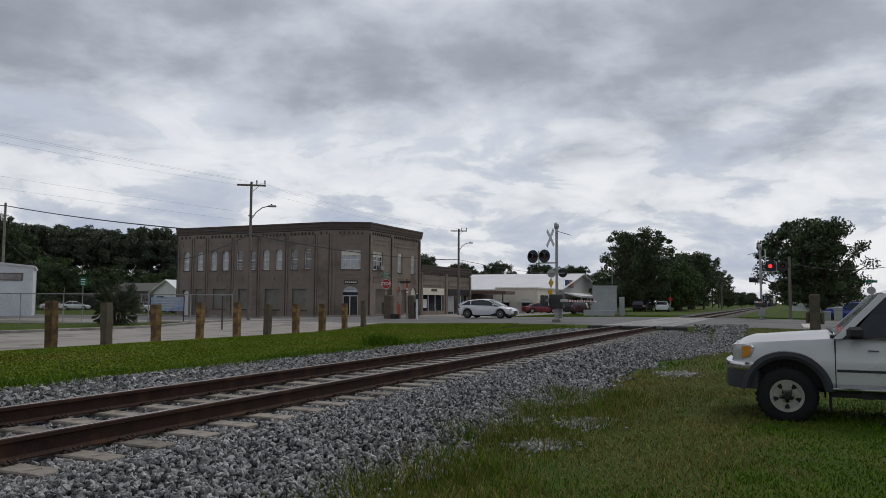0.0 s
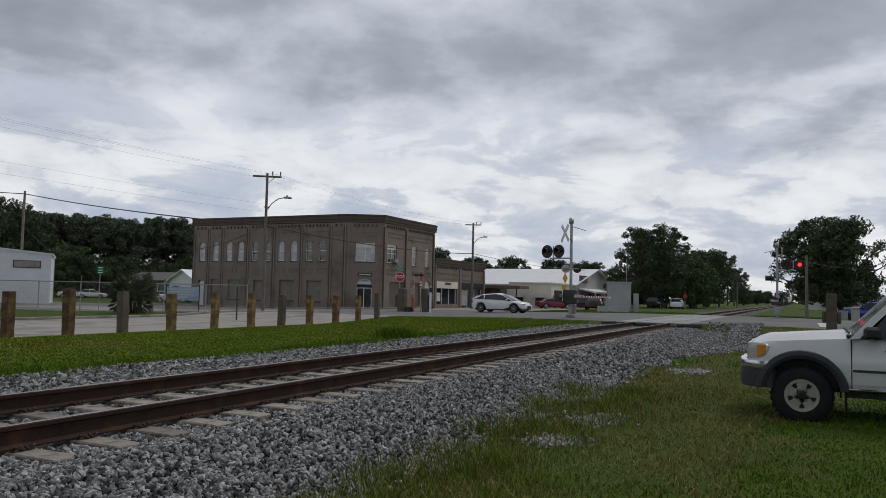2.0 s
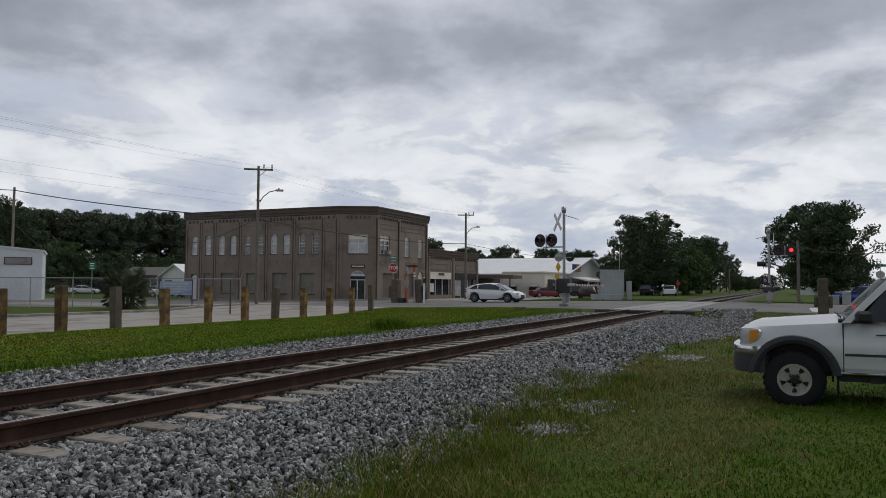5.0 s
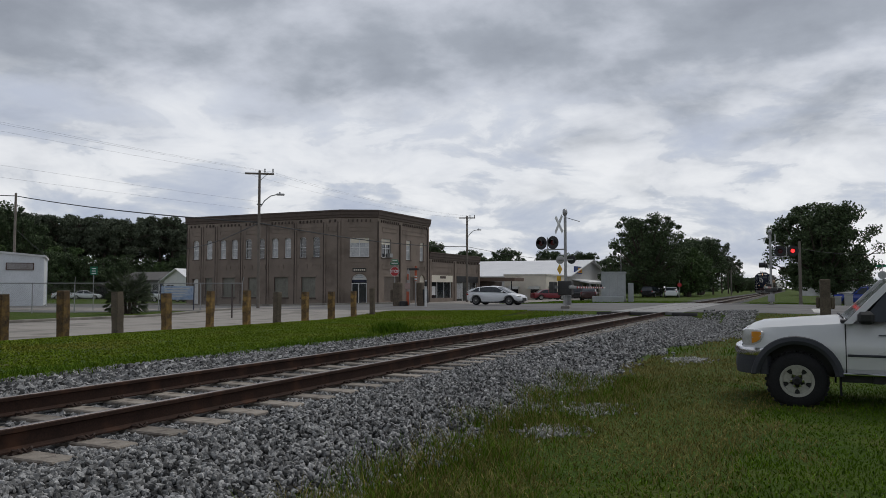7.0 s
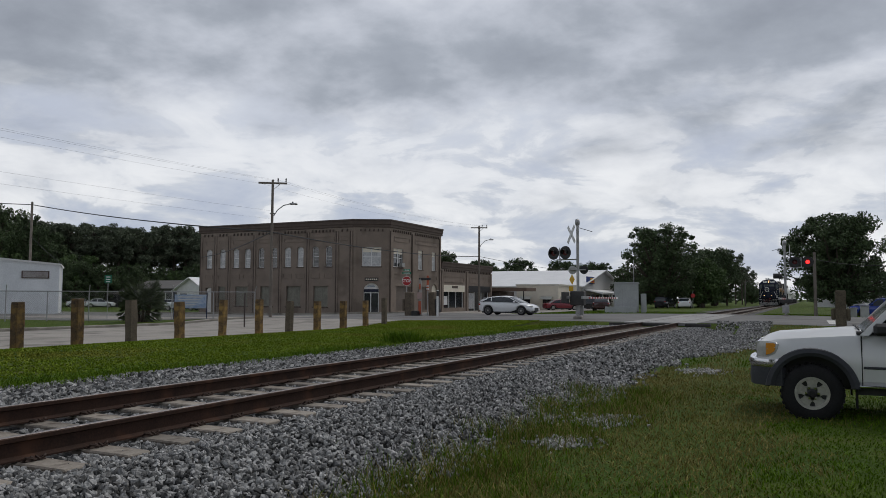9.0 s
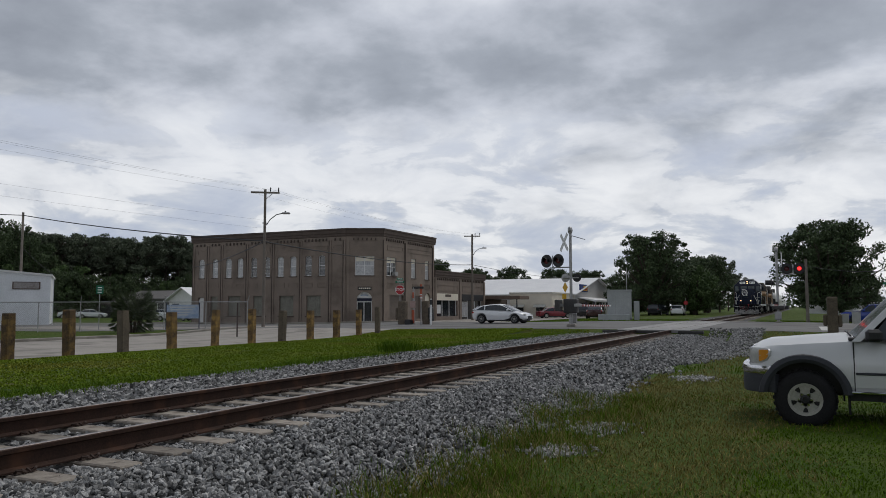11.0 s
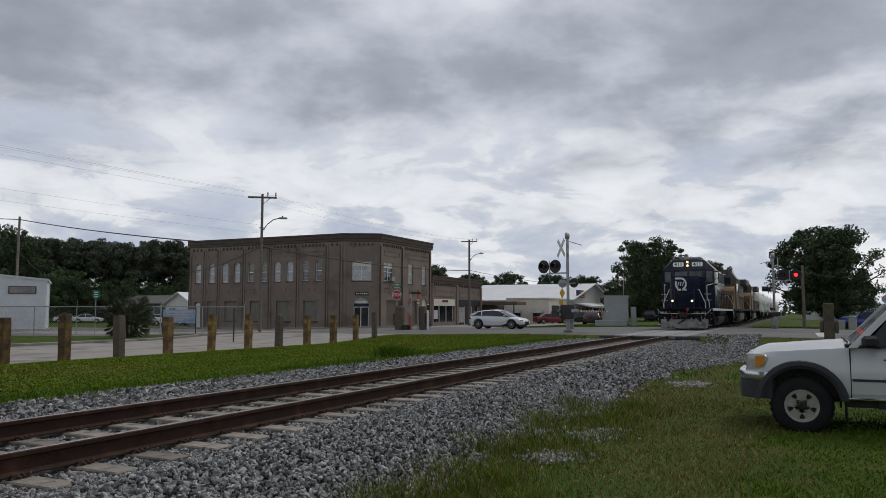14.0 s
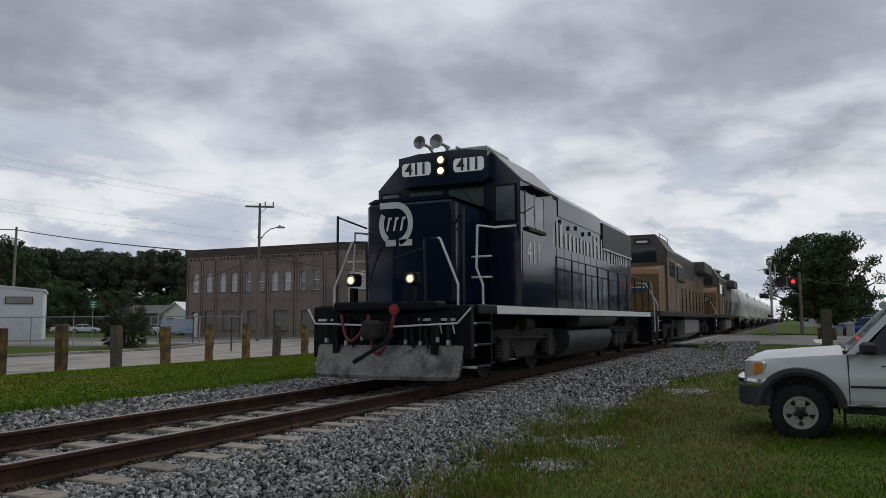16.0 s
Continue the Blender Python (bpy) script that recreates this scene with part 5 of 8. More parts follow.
PLOW = mat("scuffed_plow", (0.34, 0.33, 0.31), (0.15, 0.145, 0.14), 0.7, 3, 30, dirt=(0.10, 0.098, 0.095), dirt_scale=4.5, dirt_at=0.57)
PALE = mat("pale_train_paint", (0.80, 0.80, 0.79), (0.66, 0.66, 0.66), 0.6, 3, 25)
BOARD = mat("number_board_lit", (0.7, 0.7, 0.7), (0.62, 0.62, 0.62), 0.4, 2, 20, emit=(0.9, 0.95, 1.0), power=0.10)
ROOF_GREY = mat("pale_roof_paint", (0.36, 0.37, 0.38), (0.25, 0.26, 0.27), 0.6, 1.5, 15)
HOSE = mat("red_hose", (0.22, 0.035, 0.04), (0.14, 0.025, 0.03), 0.6)
CABGLASS = mat("cab_glass", (0.03, 0.037, 0.045), (0.014, 0.019, 0.024), 0.06, 1.0, 6, spec=0.5)
LOCOGLASS = mat("locomotive_glass", (0.10, 0.12, 0.13), (0.05, 0.065, 0.075), 0.07, 1.0, 6, spec=0.8)
ARMOUR = mat("armour_yellow", (0.245, 0.135, 0.050), (0.150, 0.086, 0.036), 0.5, 0.8, 14, dirt=(0.11, 0.066, 0.034), dirt_scale=0.9)
HARBOUR = mat("roof_mist_grey", (0.11, 0.10, 0.095), (0.07, 0.064, 0.06), 0.6, 1, 15)
CAR_WHITE = mat("tank_car_white", (0.80, 0.80, 0.78), (0.66, 0.65, 0.63), 0.6, 0.6, 10, dirt=(0.30, 0.27, 0.22), dirt_scale=0.7)


def wheelset(parent, y, r=0.5):
    ws = part("wheelset", Geo().cyl((-1.0, 0, 0), (1.0, 0, 0), 0.08, n=10), GRIME, parent, at=pose(0, y, r))
    for s in (-1, 1):
        pr = [(0.10, -0.06), (0.40, -0.03), (r - 0.06, -0.065), (r, -0.065), (r, 0.05), (r + 0.025, 0.055), (r + 0.025, 0.08), (0.10, 0.07)]
        part("wheel", Geo().turn([(a, -s * b) for a, b in pr], (s * 0.752, 0, 0), "x", 24), GRIME, ws, smooth=40)
    return ws


def bogie(parent, yc, axles, r=0.5):
    """Side frames, springs and brake gear round the wheels; returns the wheelsets."""
    half = max(axles)
    b = part("bogie", Geo().box(-0.7, 0.7, yc - 0.35, yc + 0.35, 0.45, 0.85), GRIME, parent, "dirty steel bogie")
    for s in (-1, 1):
        x0, x1 = (1.0, 1.14) if s > 0 else (-1.14, -1.0)
        out = [(yc - half - 0.55, 0.62), (yc - half - 0.5, 0.85), (yc - 0.6, 0.86), (yc - 0.5, 0.95), (yc + 0.5, 0.95), (yc + 0.6, 0.86), (yc + half + 0.5, 0.85), (yc + half + 0.55, 0.62), (yc + 0.75, 0.56), (yc + 0.5, 0.32), (yc - 0.5, 0.32), (yc - 0.75, 0.56)]
        part("side_frame", Geo().prism(out, "x", x0, x1), GRIME, b)
        for a in axles:
            part("axle_box", Geo().bbox(min(x0, x1) - 0.02 if s < 0 else x0, x1 if s < 0 else x1 + 0.12, yc + a - 0.2, yc + a + 0.2, r - 0.22, r + 0.24, 0.03) if s > 0 else Geo().bbox(x0 - 0.12, x1, yc + a - 0.2, yc + a + 0.2, r - 0.22, r + 0.24, 0.03), GRIME, b)
            for d in (-0.32, 0.32):
                pr = []
                for k in range(5):
                    pr += [(0.06, k * 0.055), (0.085, k * 0.055 + 0.02), (0.085, k * 0.055 + 0.035)]
                part("spring", Geo().turn(pr, (s * 1.19, yc + a + d, 0.36), "z", 8), GRIME, b)
        part("brake_cylinder", Geo().cyl((s * 1.2, yc - 0.35, 0.95), (s * 1.2, yc + 0.15, 0.95), 0.12, n=10), GRIME, b)
        part("brake_rod", Geo().cyl((s * 1.22, yc - half - 0.3, 0.72), (s * 1.22, yc + half + 0.3, 0.66), 0.025, n=6), GRIME, b)
        part("sand_pipe", Geo().tube([(s * 1.1, yc - half - 0.7, 1.0), (s * 1.05, yc - half - 0.75, 0.5), (s * 0.85, yc - half - 0.6, 0.12)], 0.025), GRIME, b)
    return [wheelset(parent, yc + a, r) for a in axles]


def rail_post(g, x, y, z0, z1, r=0.02):
    g.cyl((x, y, z0), (x, y, z1), r, n=6)


def coupler(parent, y, d, z=0.88):
    c = part("coupler", Geo().bbox(-0.10, 0.12, min(y, y + d * 0.4), max(y, y + d * 0.4), z - 0.13, z + 0.13, 0.02), GRIME, parent)
    part("knuckle", Geo().bbox(-0.2, 0.1, min(y + d * 0.4, y + d * 0.62), max(y + d * 0.4, y + d * 0.62), z - 0.15, z + 0.15, 0.05), GRIME, c)


def corner_steps(parent, y, d, z=1.28):
    """Step wells at the corners of the frame."""
    for s in (-1, 1):
        x0, x1 = (1.05, 1.5) if s > 0 else (-1.5, -1.05)
        st = part("step_well", Geo().box(x0, x1, y + d * 0.62 - 0.02, y + d * 0.62 + 0.02, 0.25, z - 0.02), NAVY_DULL, parent)
        for k in range(3):
            zz = 0.28 + k * 0.34
            part("step", Geo().bbox(x0, x1, min(y, y + d * 0.6), max(y, y + d * 0.6), zz, zz + 0.04, 0.01), NAVY_DULL, st)
            part("step_edge", Geo().box(x0, x1, y - d * 0.012 - 0.006, y - d * 0.012 + 0.006, zz + 0.002, zz + 0.038), PALE, st, "white step edge")


def lead_locomotive():
    """Four-axle road switcher; front at y = 0, rail top at z = 0."""
    t = thing("lead_locomotive", "dark navy diesel road-switcher locomotive with a pale round emblem", "locomotive")
    D = 1.28
    # frame and walkway
    f = part("frame", Geo().bbox(-1.5, 1.5, 0.5, 16.7, D - 0.16, D, 0.02).box(-0.55, 0.55, 0.6, 16.6, 0.8, D - 0.165), NAVY_DULL, t)
    for s in (-1, 1):
        part("sill_stripe", Geo().box(s * 1.503 - 0.004, s * 1.503 + 0.004, 1.3, 15.9, D - 0.15, D - 0.01), PALE, f, "white painted sill stripe")
    # pilot, plow, anticlimber
    p = part("pilot", Geo().bbox(-1.45, 1.45, 0.28, 0.46, 0.42, D - 0.02, 0.02), NAVY_DULL, t)
    rings = []
    for z, y, w in ((0.10, 0.0, 1.30), (0.16, -0.02, 1.40), (0.66, 0.14, 1.44), (0.80, 0.28, 1.44)):
        w *= 0.93
        rings.append([Vector((-w, y + 0.16, z)), Vector((-w * 0.55, y + 0.03, z)), Vector((0, y, z)), Vector((w * 0.55, y + 0.03, z)), Vector((w, y + 0.16, z)), Vector((w, y + 0.24, z)), Vector((0, y + 0.10, z)), Vector((-w, y + 0.24, z))])
    pl = part("plow", Geo().loft(rings[1:], True, True), NAVY_DULL, t, "black snow plow", smooth=30)
    low = [[q + Vector((0, -0.006, 0)) for q in r] for r in rings[:2]] + [[a.lerp(b, 0.95) + Vector((0, -0.006, 0)) for a, b in zip(rings[1], rings[2])]]
    part("plow_wear", Geo().loft(low, True, True), PLOW, pl, "scuffed grey lower edge of the plow")
    for x in (-0.9, 0.9):
        part("plow_bracket", Geo().box(x - 0.05, x + 0.05, 0.12, 0.3, 0.5, 1.1), NAVY_DULL, p)
    part("anticlimber", Geo().bbox(-0.95, 0.95, 0.10, 0.5, D - 0.1, D + 0.05, 0.03), NAVY_DULL, t)
    for x0, x1 in ((-1.35, -0.85), (0.55, 1.2)):
        part("pilot_stripe", Geo().box(x0, x1, 0.268, 0.277, 1.02, 1.06), PALE, p, "white handhold")
    coupler(t, 0.35, -1)
    part("uncoupling_lever", Geo().tube([(-1.5, 0.2, 1.22), (-1.3, 0.12, 0.98), (-0.2, 0.12, 0.95), (0.2, 0.12, 0.93), (1.3, 0.12, 0.98), (1.5, 0.2, 1.22)], 0.016), PALE, p)
    # hoses
    def hose(x0, x1, z0, drop, m, r=0.026):
        pts = [(x0 + (x1 - x0) * k / 10, 0.14 - 0.12 * math.sin(math.pi * k / 10), z0 - drop * math.sin(math.pi * k / 10) ** 0.8) for k in range(11)]
        part("air_hose", Geo().tube(pts, r), m, t, "red rubber hose")
    hose(-0.80, -0.28, 1.12, 0.42, HOSE)
    hose(-0.28, 0.20, 1.12, 0.62, HOSE, 0.032)
    part("hose_cap", Geo().turn([(0.02, -0.06), (0.09, -0.05), (0.09, 0.02), (0.05, 0.06)], (0.22, 0.12, 1.2), "y", 12), mat("red_cap", (0.35, 0.03, 0.04)), t, "red hose coupling cap")
    for x in (-0.9, -0.6, 0.5, 0.75):
        part("hose_stub", Geo().tube([(x, 0.25, 1.0), (x, 0.12, 0.85), (x + 0.06, 0.1, 0.6)], 0.022), RUBBER, p)
    for x, z1 in ((-1.12, 0.74), (-0.74, 0.70), (-0.44, 0.78), (0.36, 0.72), (0.62, 0.70), (0.92, 0.76), (1.1, 0.72)):
        h = part("hose_stub", Geo().tube([(x, 0.26, 1.08), (x + 0.03, 0.15, 0.98), (x + 0.05, 0.12, z1)], 0.026), RUBBER, p)
        part("hose_fitting", Geo().cyl((x + 0.05, 0.12, z1), (x + 0.055, 0.11, z1 - 0.07), 0.034, n=8), METAL, h)
    for x in (0.98, 1.2):
        part("pilot_handhold", Geo().cyl((x, 0.24, 0.82), (x - 0.04, 0.24, 1.0), 0.014, n=6), PALE, p)
    part("brake_hose", Geo().tube([(0.25, 0.0, 0.8), (0.1, -0.2, 0.62), (-0.15, -0.28, 0.46), (-0.3, -0.28, 0.38)], 0.035), RUBBER, p)
    corner_steps(t, 0.42, 1)
    corner_steps(t, 16.75, -1)
    # nose
    n = part("nose", Geo().bbox(-0.86, 0.86, 1.0, 2.55, D + 0.004, 3.10, 0.07), NAVY, t, "glossy navy short hood", smooth=30)
    part("nose_door", Geo().bbox(0.28, 0.82, 0.985, 0.999, D + 0.15, 2.9, 0.004), NAVY, n)
    part("nose_top", Geo().prism([(-0.86, 3.102), (0.86, 3.102), (0.7, 3.17), (-0.7, 3.17)], "y", 1.05, 2.54), NAVY, n)
    # round emblem: broken ring and bars
    e, c, z = Geo(), 0.0, 0.0
    arc = [(math.cos(a), math.sin(a)) for a in [radians(-75 + 160 * k / 14) for k in range(15)]]
    e.prism([(c + 0.42 * u, z + 0.42 * v) for u, v in arc] + [(c + 0.30 * u, z + 0.30 * v) for u, v in arc[::-1]], "y", 0.975, 0.983)
    arc = [(math.cos(a), math.sin(a)) for a in [radians(150 + 85 * k / 9) for k in range(10)]]
    e.prism([(c + 0.42 * u, z + 0.42 * v) for u, v in arc] + [(c + 0.30 * u, z + 0.30 * v) for u, v in arc[::-1]], "y", 0.975, 0.983)
    e.box(c - 0.40, c + 0.04, 0.975, 0.983, z + 0.30, z + 0.42)
    e.box(c - 0.25, c + 0.0, 0.975, 0.983, z - 0.42, z - 0.30)
    e.box(c + 0.08, c + 0.40, 0.975, 0.983, z - 0.42, z - 0.30)
    em = pose(-0.24, 0, 2.70) @ Matrix.Diagonal((0.80, 1, 0.92, 1))
    part("emblem", e, PALE, n, "pale broken-ring emblem", at=em)
    ib = Geo()
    for k, w in ((-1, 0.13), (0, 0.13), (1, 0.13)):
        x0 = c + k * 0.17 - 0.07
        ib.add([(x0, 0.976, z - 0.13), (x0 + 0.05, 0.976, z - 0.13), (x0 + 0.11, 0.976, z + 0.13), (x0 + 0.06, 0.976, z + 0.13)], [(0, 1, 2, 3)])
        ib.add([(x0 + 0.06, 0.974, z + 0.08), (x0 + w, 0.974, z + 0.08), (x0 + w + 0.02, 0.974, z + 0.13), (x0 + 0.07, 0.974, z + 0.13)], [(0, 1, 2, 3)])
    part("emblem_bar", ib, PALE, n, at=em)
    # cab with cut roof shoulders
    sec = [(-1.5, D + 0.004), (1.5, D + 0.004), (1.5, 3.62), (0.93, 4.18), (0.5, 4.24), (-0.5, 4.24), (-0.93, 4.18), (-1.5, 3.62)]
    cab = part("cab", Geo().prism(sec, "y", 2.56, 4.60), NAVY, t, "navy cab with sloped roof shoulders")
    part("cab_roof", Geo().prism([(-1.53, 3.62), (-0.94, 4.21), (-0.5, 4.27), (0.5, 4.27), (0.94, 4.21), (1.53, 3.62), (1.51, 3.60), (0.93, 4.185), (0.5, 4.245), (-0.5, 4.245), (-0.93, 4.185), (-1.51, 3.60)], "y", 2.60, 5.0), ROOF_GREY, cab, "pale weathered cab roof")
    # number board housing in front of the cab
    hb = part("headlight_housing", Geo().prism([(-0.95, 3.68), (-0.85, 3.60), (0.85, 3.60), (0.95, 3.68), (0.93, 4.18), (0.5, 4.24), (-0.5, 4.24), (-0.93, 4.18)], "y", 2.36, 2.558), NAVY, cab)
    for x in (-0.54, 0.56):
        nb = part("number_board", Geo().prism([(x + a, 3.94 + b) for a, b in ((-0.31, -0.08), (-0.27, -0.13), (0.27, -0.13), (0.31, -0.08), (0.31, 0.08), (0.27, 0.13), (-0.27, 0.13), (-0.31, 0.08))], "y", 2.345, 2.359), BOARD, hb, "white lit number board")
        letters("road_number", "411", 0.32, DARK, nb, pose(x, 2.339, 3.935, 90, 0, 0))
    for zz in (4.07, 3.86):
        hl = part("headlight", Geo().turn([(0.105, -0.03), (0.105, 0.02), (0.02, 0.02)], (0, 2.34, zz), "y", 16), DARK, hb)
        part("headlight_lens", Geo().turn([(0.066, -0.012), (0.042, -0.022), (0.005, -0.025)], (0, 2.31, zz), "y", 16), WARM_GLOW, hl, "lit warm headlight")
    for x0, x1 in ((-0.78, -0.06), (0.06, 0.78)):
        w = part("windshield", Geo().prism([(x0, 3.17), (x1, 3.17), (x1, 3.52), (x0, 3.52)], "y", 2.545, 2.556), LOCOGLASS, cab)
        part("wiper", Geo().cyl((x0 + 0.25, 2.53, 3.54), (x0 + 0.5, 2.53, 3.25), 0.01, n=5), DARK, w)
        part("gasket", Geo().box(x0 - 0.03, x1 + 0.03, 2.549, 2.552, 3.14, 3.17).box(x0 - 0.03, x1 + 0.03, 2.549, 2.552, 3.52, 3.55), RUBBER, w)
    for s in (-1, 1):
        x0, x1 = sorted((s * 1.02, s * 1.40))
        w = part("door_window", Geo().bbox(x0, x1, 2.542, 2.556, 2.86, 3.52, 0.01), LOCOGLASS, cab)
        part("door_window_frame", Geo().box(x0 - 0.03, x0, 2.54, 2.558, 2.83, 3.55).box(x1, x1 + 0.03, 2.54, 2.558, 2.83, 3.55).box(x0, x1, 2.54, 2.558, 3.52, 3.55).box(x0, x1, 2.54, 2.558, 2.83, 2.86), NAVY_DULL, w)
        xs = s * 1.502
        for y0, y1 in ((2.85, 3.35), (3.42, 3.95)):
            part("side_window", Geo().box(xs - 0.004, xs + 0.004, y0, y1, 2.82, 3.42), LOCOGLASS, cab)
            part("side_window_frame", Geo().box(xs - 0.012, xs + 0.012, y0 - 0.03, y0, 2.79, 3.45).box(xs - 0.012, xs + 0.012, y1, y1 + 0.03, 2.79, 3.45).box(xs - 0.012, xs + 0.012, y0, y1, 2.78, 2.82), METAL, cab)
        part("arm_rest", Geo().box(s * 1.5 - 0.02, s * 1.5 + 0.06, 2.85, 3.95, 2.70, 2.76), NAVY_DULL, cab)
        part("sun_shade", Geo().box(s * 1.5 - 0.05, s * 1.5 + 0.16, 2.8, 4.0, 3.50, 3.53), NAVY_DULL, cab)
        part("cab_side_panel", Geo().box(xs - 0.006, xs + 0.006, 2.64, 4.55, 1.75, 2.66), HOOD_GREY, cab, "faded glossy cab side")
        letters("road_number", "411", 0.58, PALE, cab, pose(s * 1.512, 3.30, 2.30, 90, 0, 90 * s), "pale road number")
        part("mirror", Geo().tube([(s * 1.5, 2.7, 3.0), (s * 1.75, 2.6, 3.1), (s * 1.75, 2.6, 2.9)], 0.012), DARK, cab)
    part("roof_unit", Geo().bbox(-0.25, 0.75, 2.9, 4.1, 4.26, 4.42, 0.06), ROOF_GREY, cab, "pale roof air conditioner")
    # horns
    hn = part("horn", Geo().bbox(-0.45, 0.1, 2.75, 2.95, 4.26, 4.32, 0.02), METAL, cab, "grey air horn cluster")
    for x, y1, zz, r in ((-0.38, 2.25, 4.42, 0.13), (-0.05, 2.3, 4.42, 0.14), (0.12, 3.3, 4.40, 0.10)):
        d = 1 if y1 > 3 else -1
        part("horn_bell", Geo().turn([(0.03, -0.5 * d), (0.035, -0.1 * d), (0.07, 0.0), (r, 0.08 * d), (r - 0.02, 0.075 * d), (0.03, -0.02 * d)], (x, y1, zz), "y", 14), METAL, hn, smooth=50)
        part("horn_stem", Geo().cyl((x, y1 - 0.3 * d, zz), (x, 2.85, 4.3), 0.025, n=6), METAL, hn)
    # long hood
    hood = part("long_hood", Geo().prism([(-0.93, D + 0.004), (0.93, D + 0.004), (0.93, 3.86), (0.72, 4.08), (-0.72, 4.08), (-0.93, 3.86)], "y", 4.602, 15.7), HOOD_GREY, t, "navy long hood with faded sides")
    for s in (-1, 1):
        for k in range(14):
            y0 = 4.75 + k * 0.66
            part("hood_door", Geo().box(s * 0.936 - 0.006, s * 0.936 + 0.006, y0, y0 + 0.62, 1.5, 2.72 if k > 1 else 3.4), NAVY, hood)
        for k in range(9):
            y0 = 4.9 + k * 0.72
            part("door_latch", Geo().bbox(s * 0.95 - 0.02, s * 0.95 + 0.02, y0, y0 + 0.05, 3.25 + 0.08 * (k % 2), 3.36 + 0.08 * (k % 2), 0.005), DARK, hood)
        part("radiator_grille", Geo().bbox(s * 0.95 - 0.03, s * 0.95 + 0.03, 11.4, 15.55, 3.12, 3.86, 0.01), DARK, hood, "black radiator intake grille")
        part("radiator_lip", Geo().box(s * 0.97 - 0.03, s * 0.97 + 0.03, 11.4, 15.55, 3.07, 3.115), PALE, hood)
        rl = random.Random(6)
        y = 5.6
        while y < 14.9:
            wd, ht = rl.uniform(0.16, 0.34), rl.choice((0.38, 0.38, 0.42, 0.6))
            part("lettering_bar", Geo().box(s * 0.944 - 0.004, s * 0.944 + 0.004, y, y + wd * 0.72, 2.76, 2.76 + ht), PALE, hood, "pale lettering shown as bars")
            y += wd + (0.3 if rl.random() < 0.12 else 0.12)
    for k, y in enumerate((6.2, 8.2, 11.9, 13.2, 14.5)):
        r = 0.5 if k > 1 else 0.3
        part("roof_fan", Geo().turn([(r, 0), (r, 0.13), (r - 0.05, 0.15), (0.1, 0.16)], (0, y, 4.082), "z", 16), NAVY_DULL, hood)
    part("exhaust_stack", Geo().bbox(-0.3, 0.3, 9.6, 10.3, 4.083, 4.26, 0.03), DARK, hood)
    part("dynamic_brake", Geo().prism([(-0.95, 3.5), (0.95, 3.5), (0.95, 3.95), (0.7, 4.16), (-0.7, 4.16), (-0.95, 3.95)], "y", 6.9, 11.2), HOOD_GREY, hood)
    # battery boxes beside the nose and behind the cab
    for s in (-1, 1):
        x0, x1 = sorted((s * 0.95, s * 1.49))
        part("battery_box", Geo().bbox(x0, x1, 2.57, 4.55, D + 0.01, 1.74, 0.02), NAVY, t)
    # fuel tank and air reservoirs
    part("fuel_tank", Geo().prism([(sx * a, b) for sx, row in ((1, ((0.80, 0.14), (1.05, 0.20), (1.22, 0.32), (1.32, 0.48), (1.34, 0.66), (1.28, 0.78), (1.05, 0.84))), (-1, ((1.05, 0.84), (1.28, 0.78), (1.34, 0.66), (1.32, 0.48), (1.22, 0.32), (1.05, 0.20), (0.80, 0.14)))) for a, b in row], "y", 6.3, 10.6), TANK, t, "grey streaked fuel tank", smooth=35)
    for s in (-1, 1):
        part("air_reservoir", Geo().cyl((s * 1.22, 6.9, 1.06), (s * 1.22, 10.9, 1.06), 0.20, n=16), TANK, t, "grey air reservoir", smooth=40)
    ws = bogie(t, 3.75, (-1.37, 1.37)) + bogie(t, 13.0, (-1.37, 1.37))
    # ditch lights
    for x in (-0.62, 0.48):
        d = part("ditch_light", Geo().bbox(x - 0.10, x + 0.10, 0.14, 0.34, D + 0.31, D + 0.52, 0.03), NAVY_DULL, t)
        part("ditch_light_lens", Geo().turn([(0.055, -0.012), (0.035, -0.022), (0.005, -0.027)], (x, 0.135, D + 0.41), "y", 16), WARM_GLOW, d, "lit warm ditch light")
        part("lamp_reflector", Geo().turn([(0.085, -0.004), (0.08, -0.018), (0.06, -0.010), (0.057, -0.006)], (x, 0.135, D + 0.41), "y", 16), METAL, d)
        part("lamp_bracket", Geo().box(x - 0.04, x + 0.04, 0.16, 0.3, D + 0.052, D + 0.28), NAVY_DULL, d)
    # handrails
    for s in (-1, 1):
        part("gate_rail", Geo().tube([(s * 0.55, 0.55, D), (s * 0.55, 0.5, 2.36), (s * 0.79, 0.5, 2.36)], 0.022), DARK, t)
        part("front_handrail", Geo().tube([(s * 0.80, 0.5, 2.36), (s * 0.84, 0.5, 2.34), (s * 1.16, 0.48, 1.60), (s * 1.16, 0.46, 0.72)], 0.022), PALE, t, "white front handrail")
        part("corner_handrail", Geo().tube([(s * 1.30, 1.2, 0.80), (s * 1.30, 1.18, 1.62), (s * 1.20, 1.15, 1.9), (s * 1.20, 1.2, 2.62), (s * 1.24, 1.9, 2.66), (s * 1.42, 2.5, 2.75)], 0.022), PALE, t, "white corner handrail")
        part("corner_post", Geo().cyl((s * 1.2, 0.62, D), (s * 1.2, 0.62, 2.85), 0.022, n=6).cyl((s * 1.2, 0.62, 2.83), (s * 0.86, 1.05, 2.66), 0.018, n=6), DARK, t)
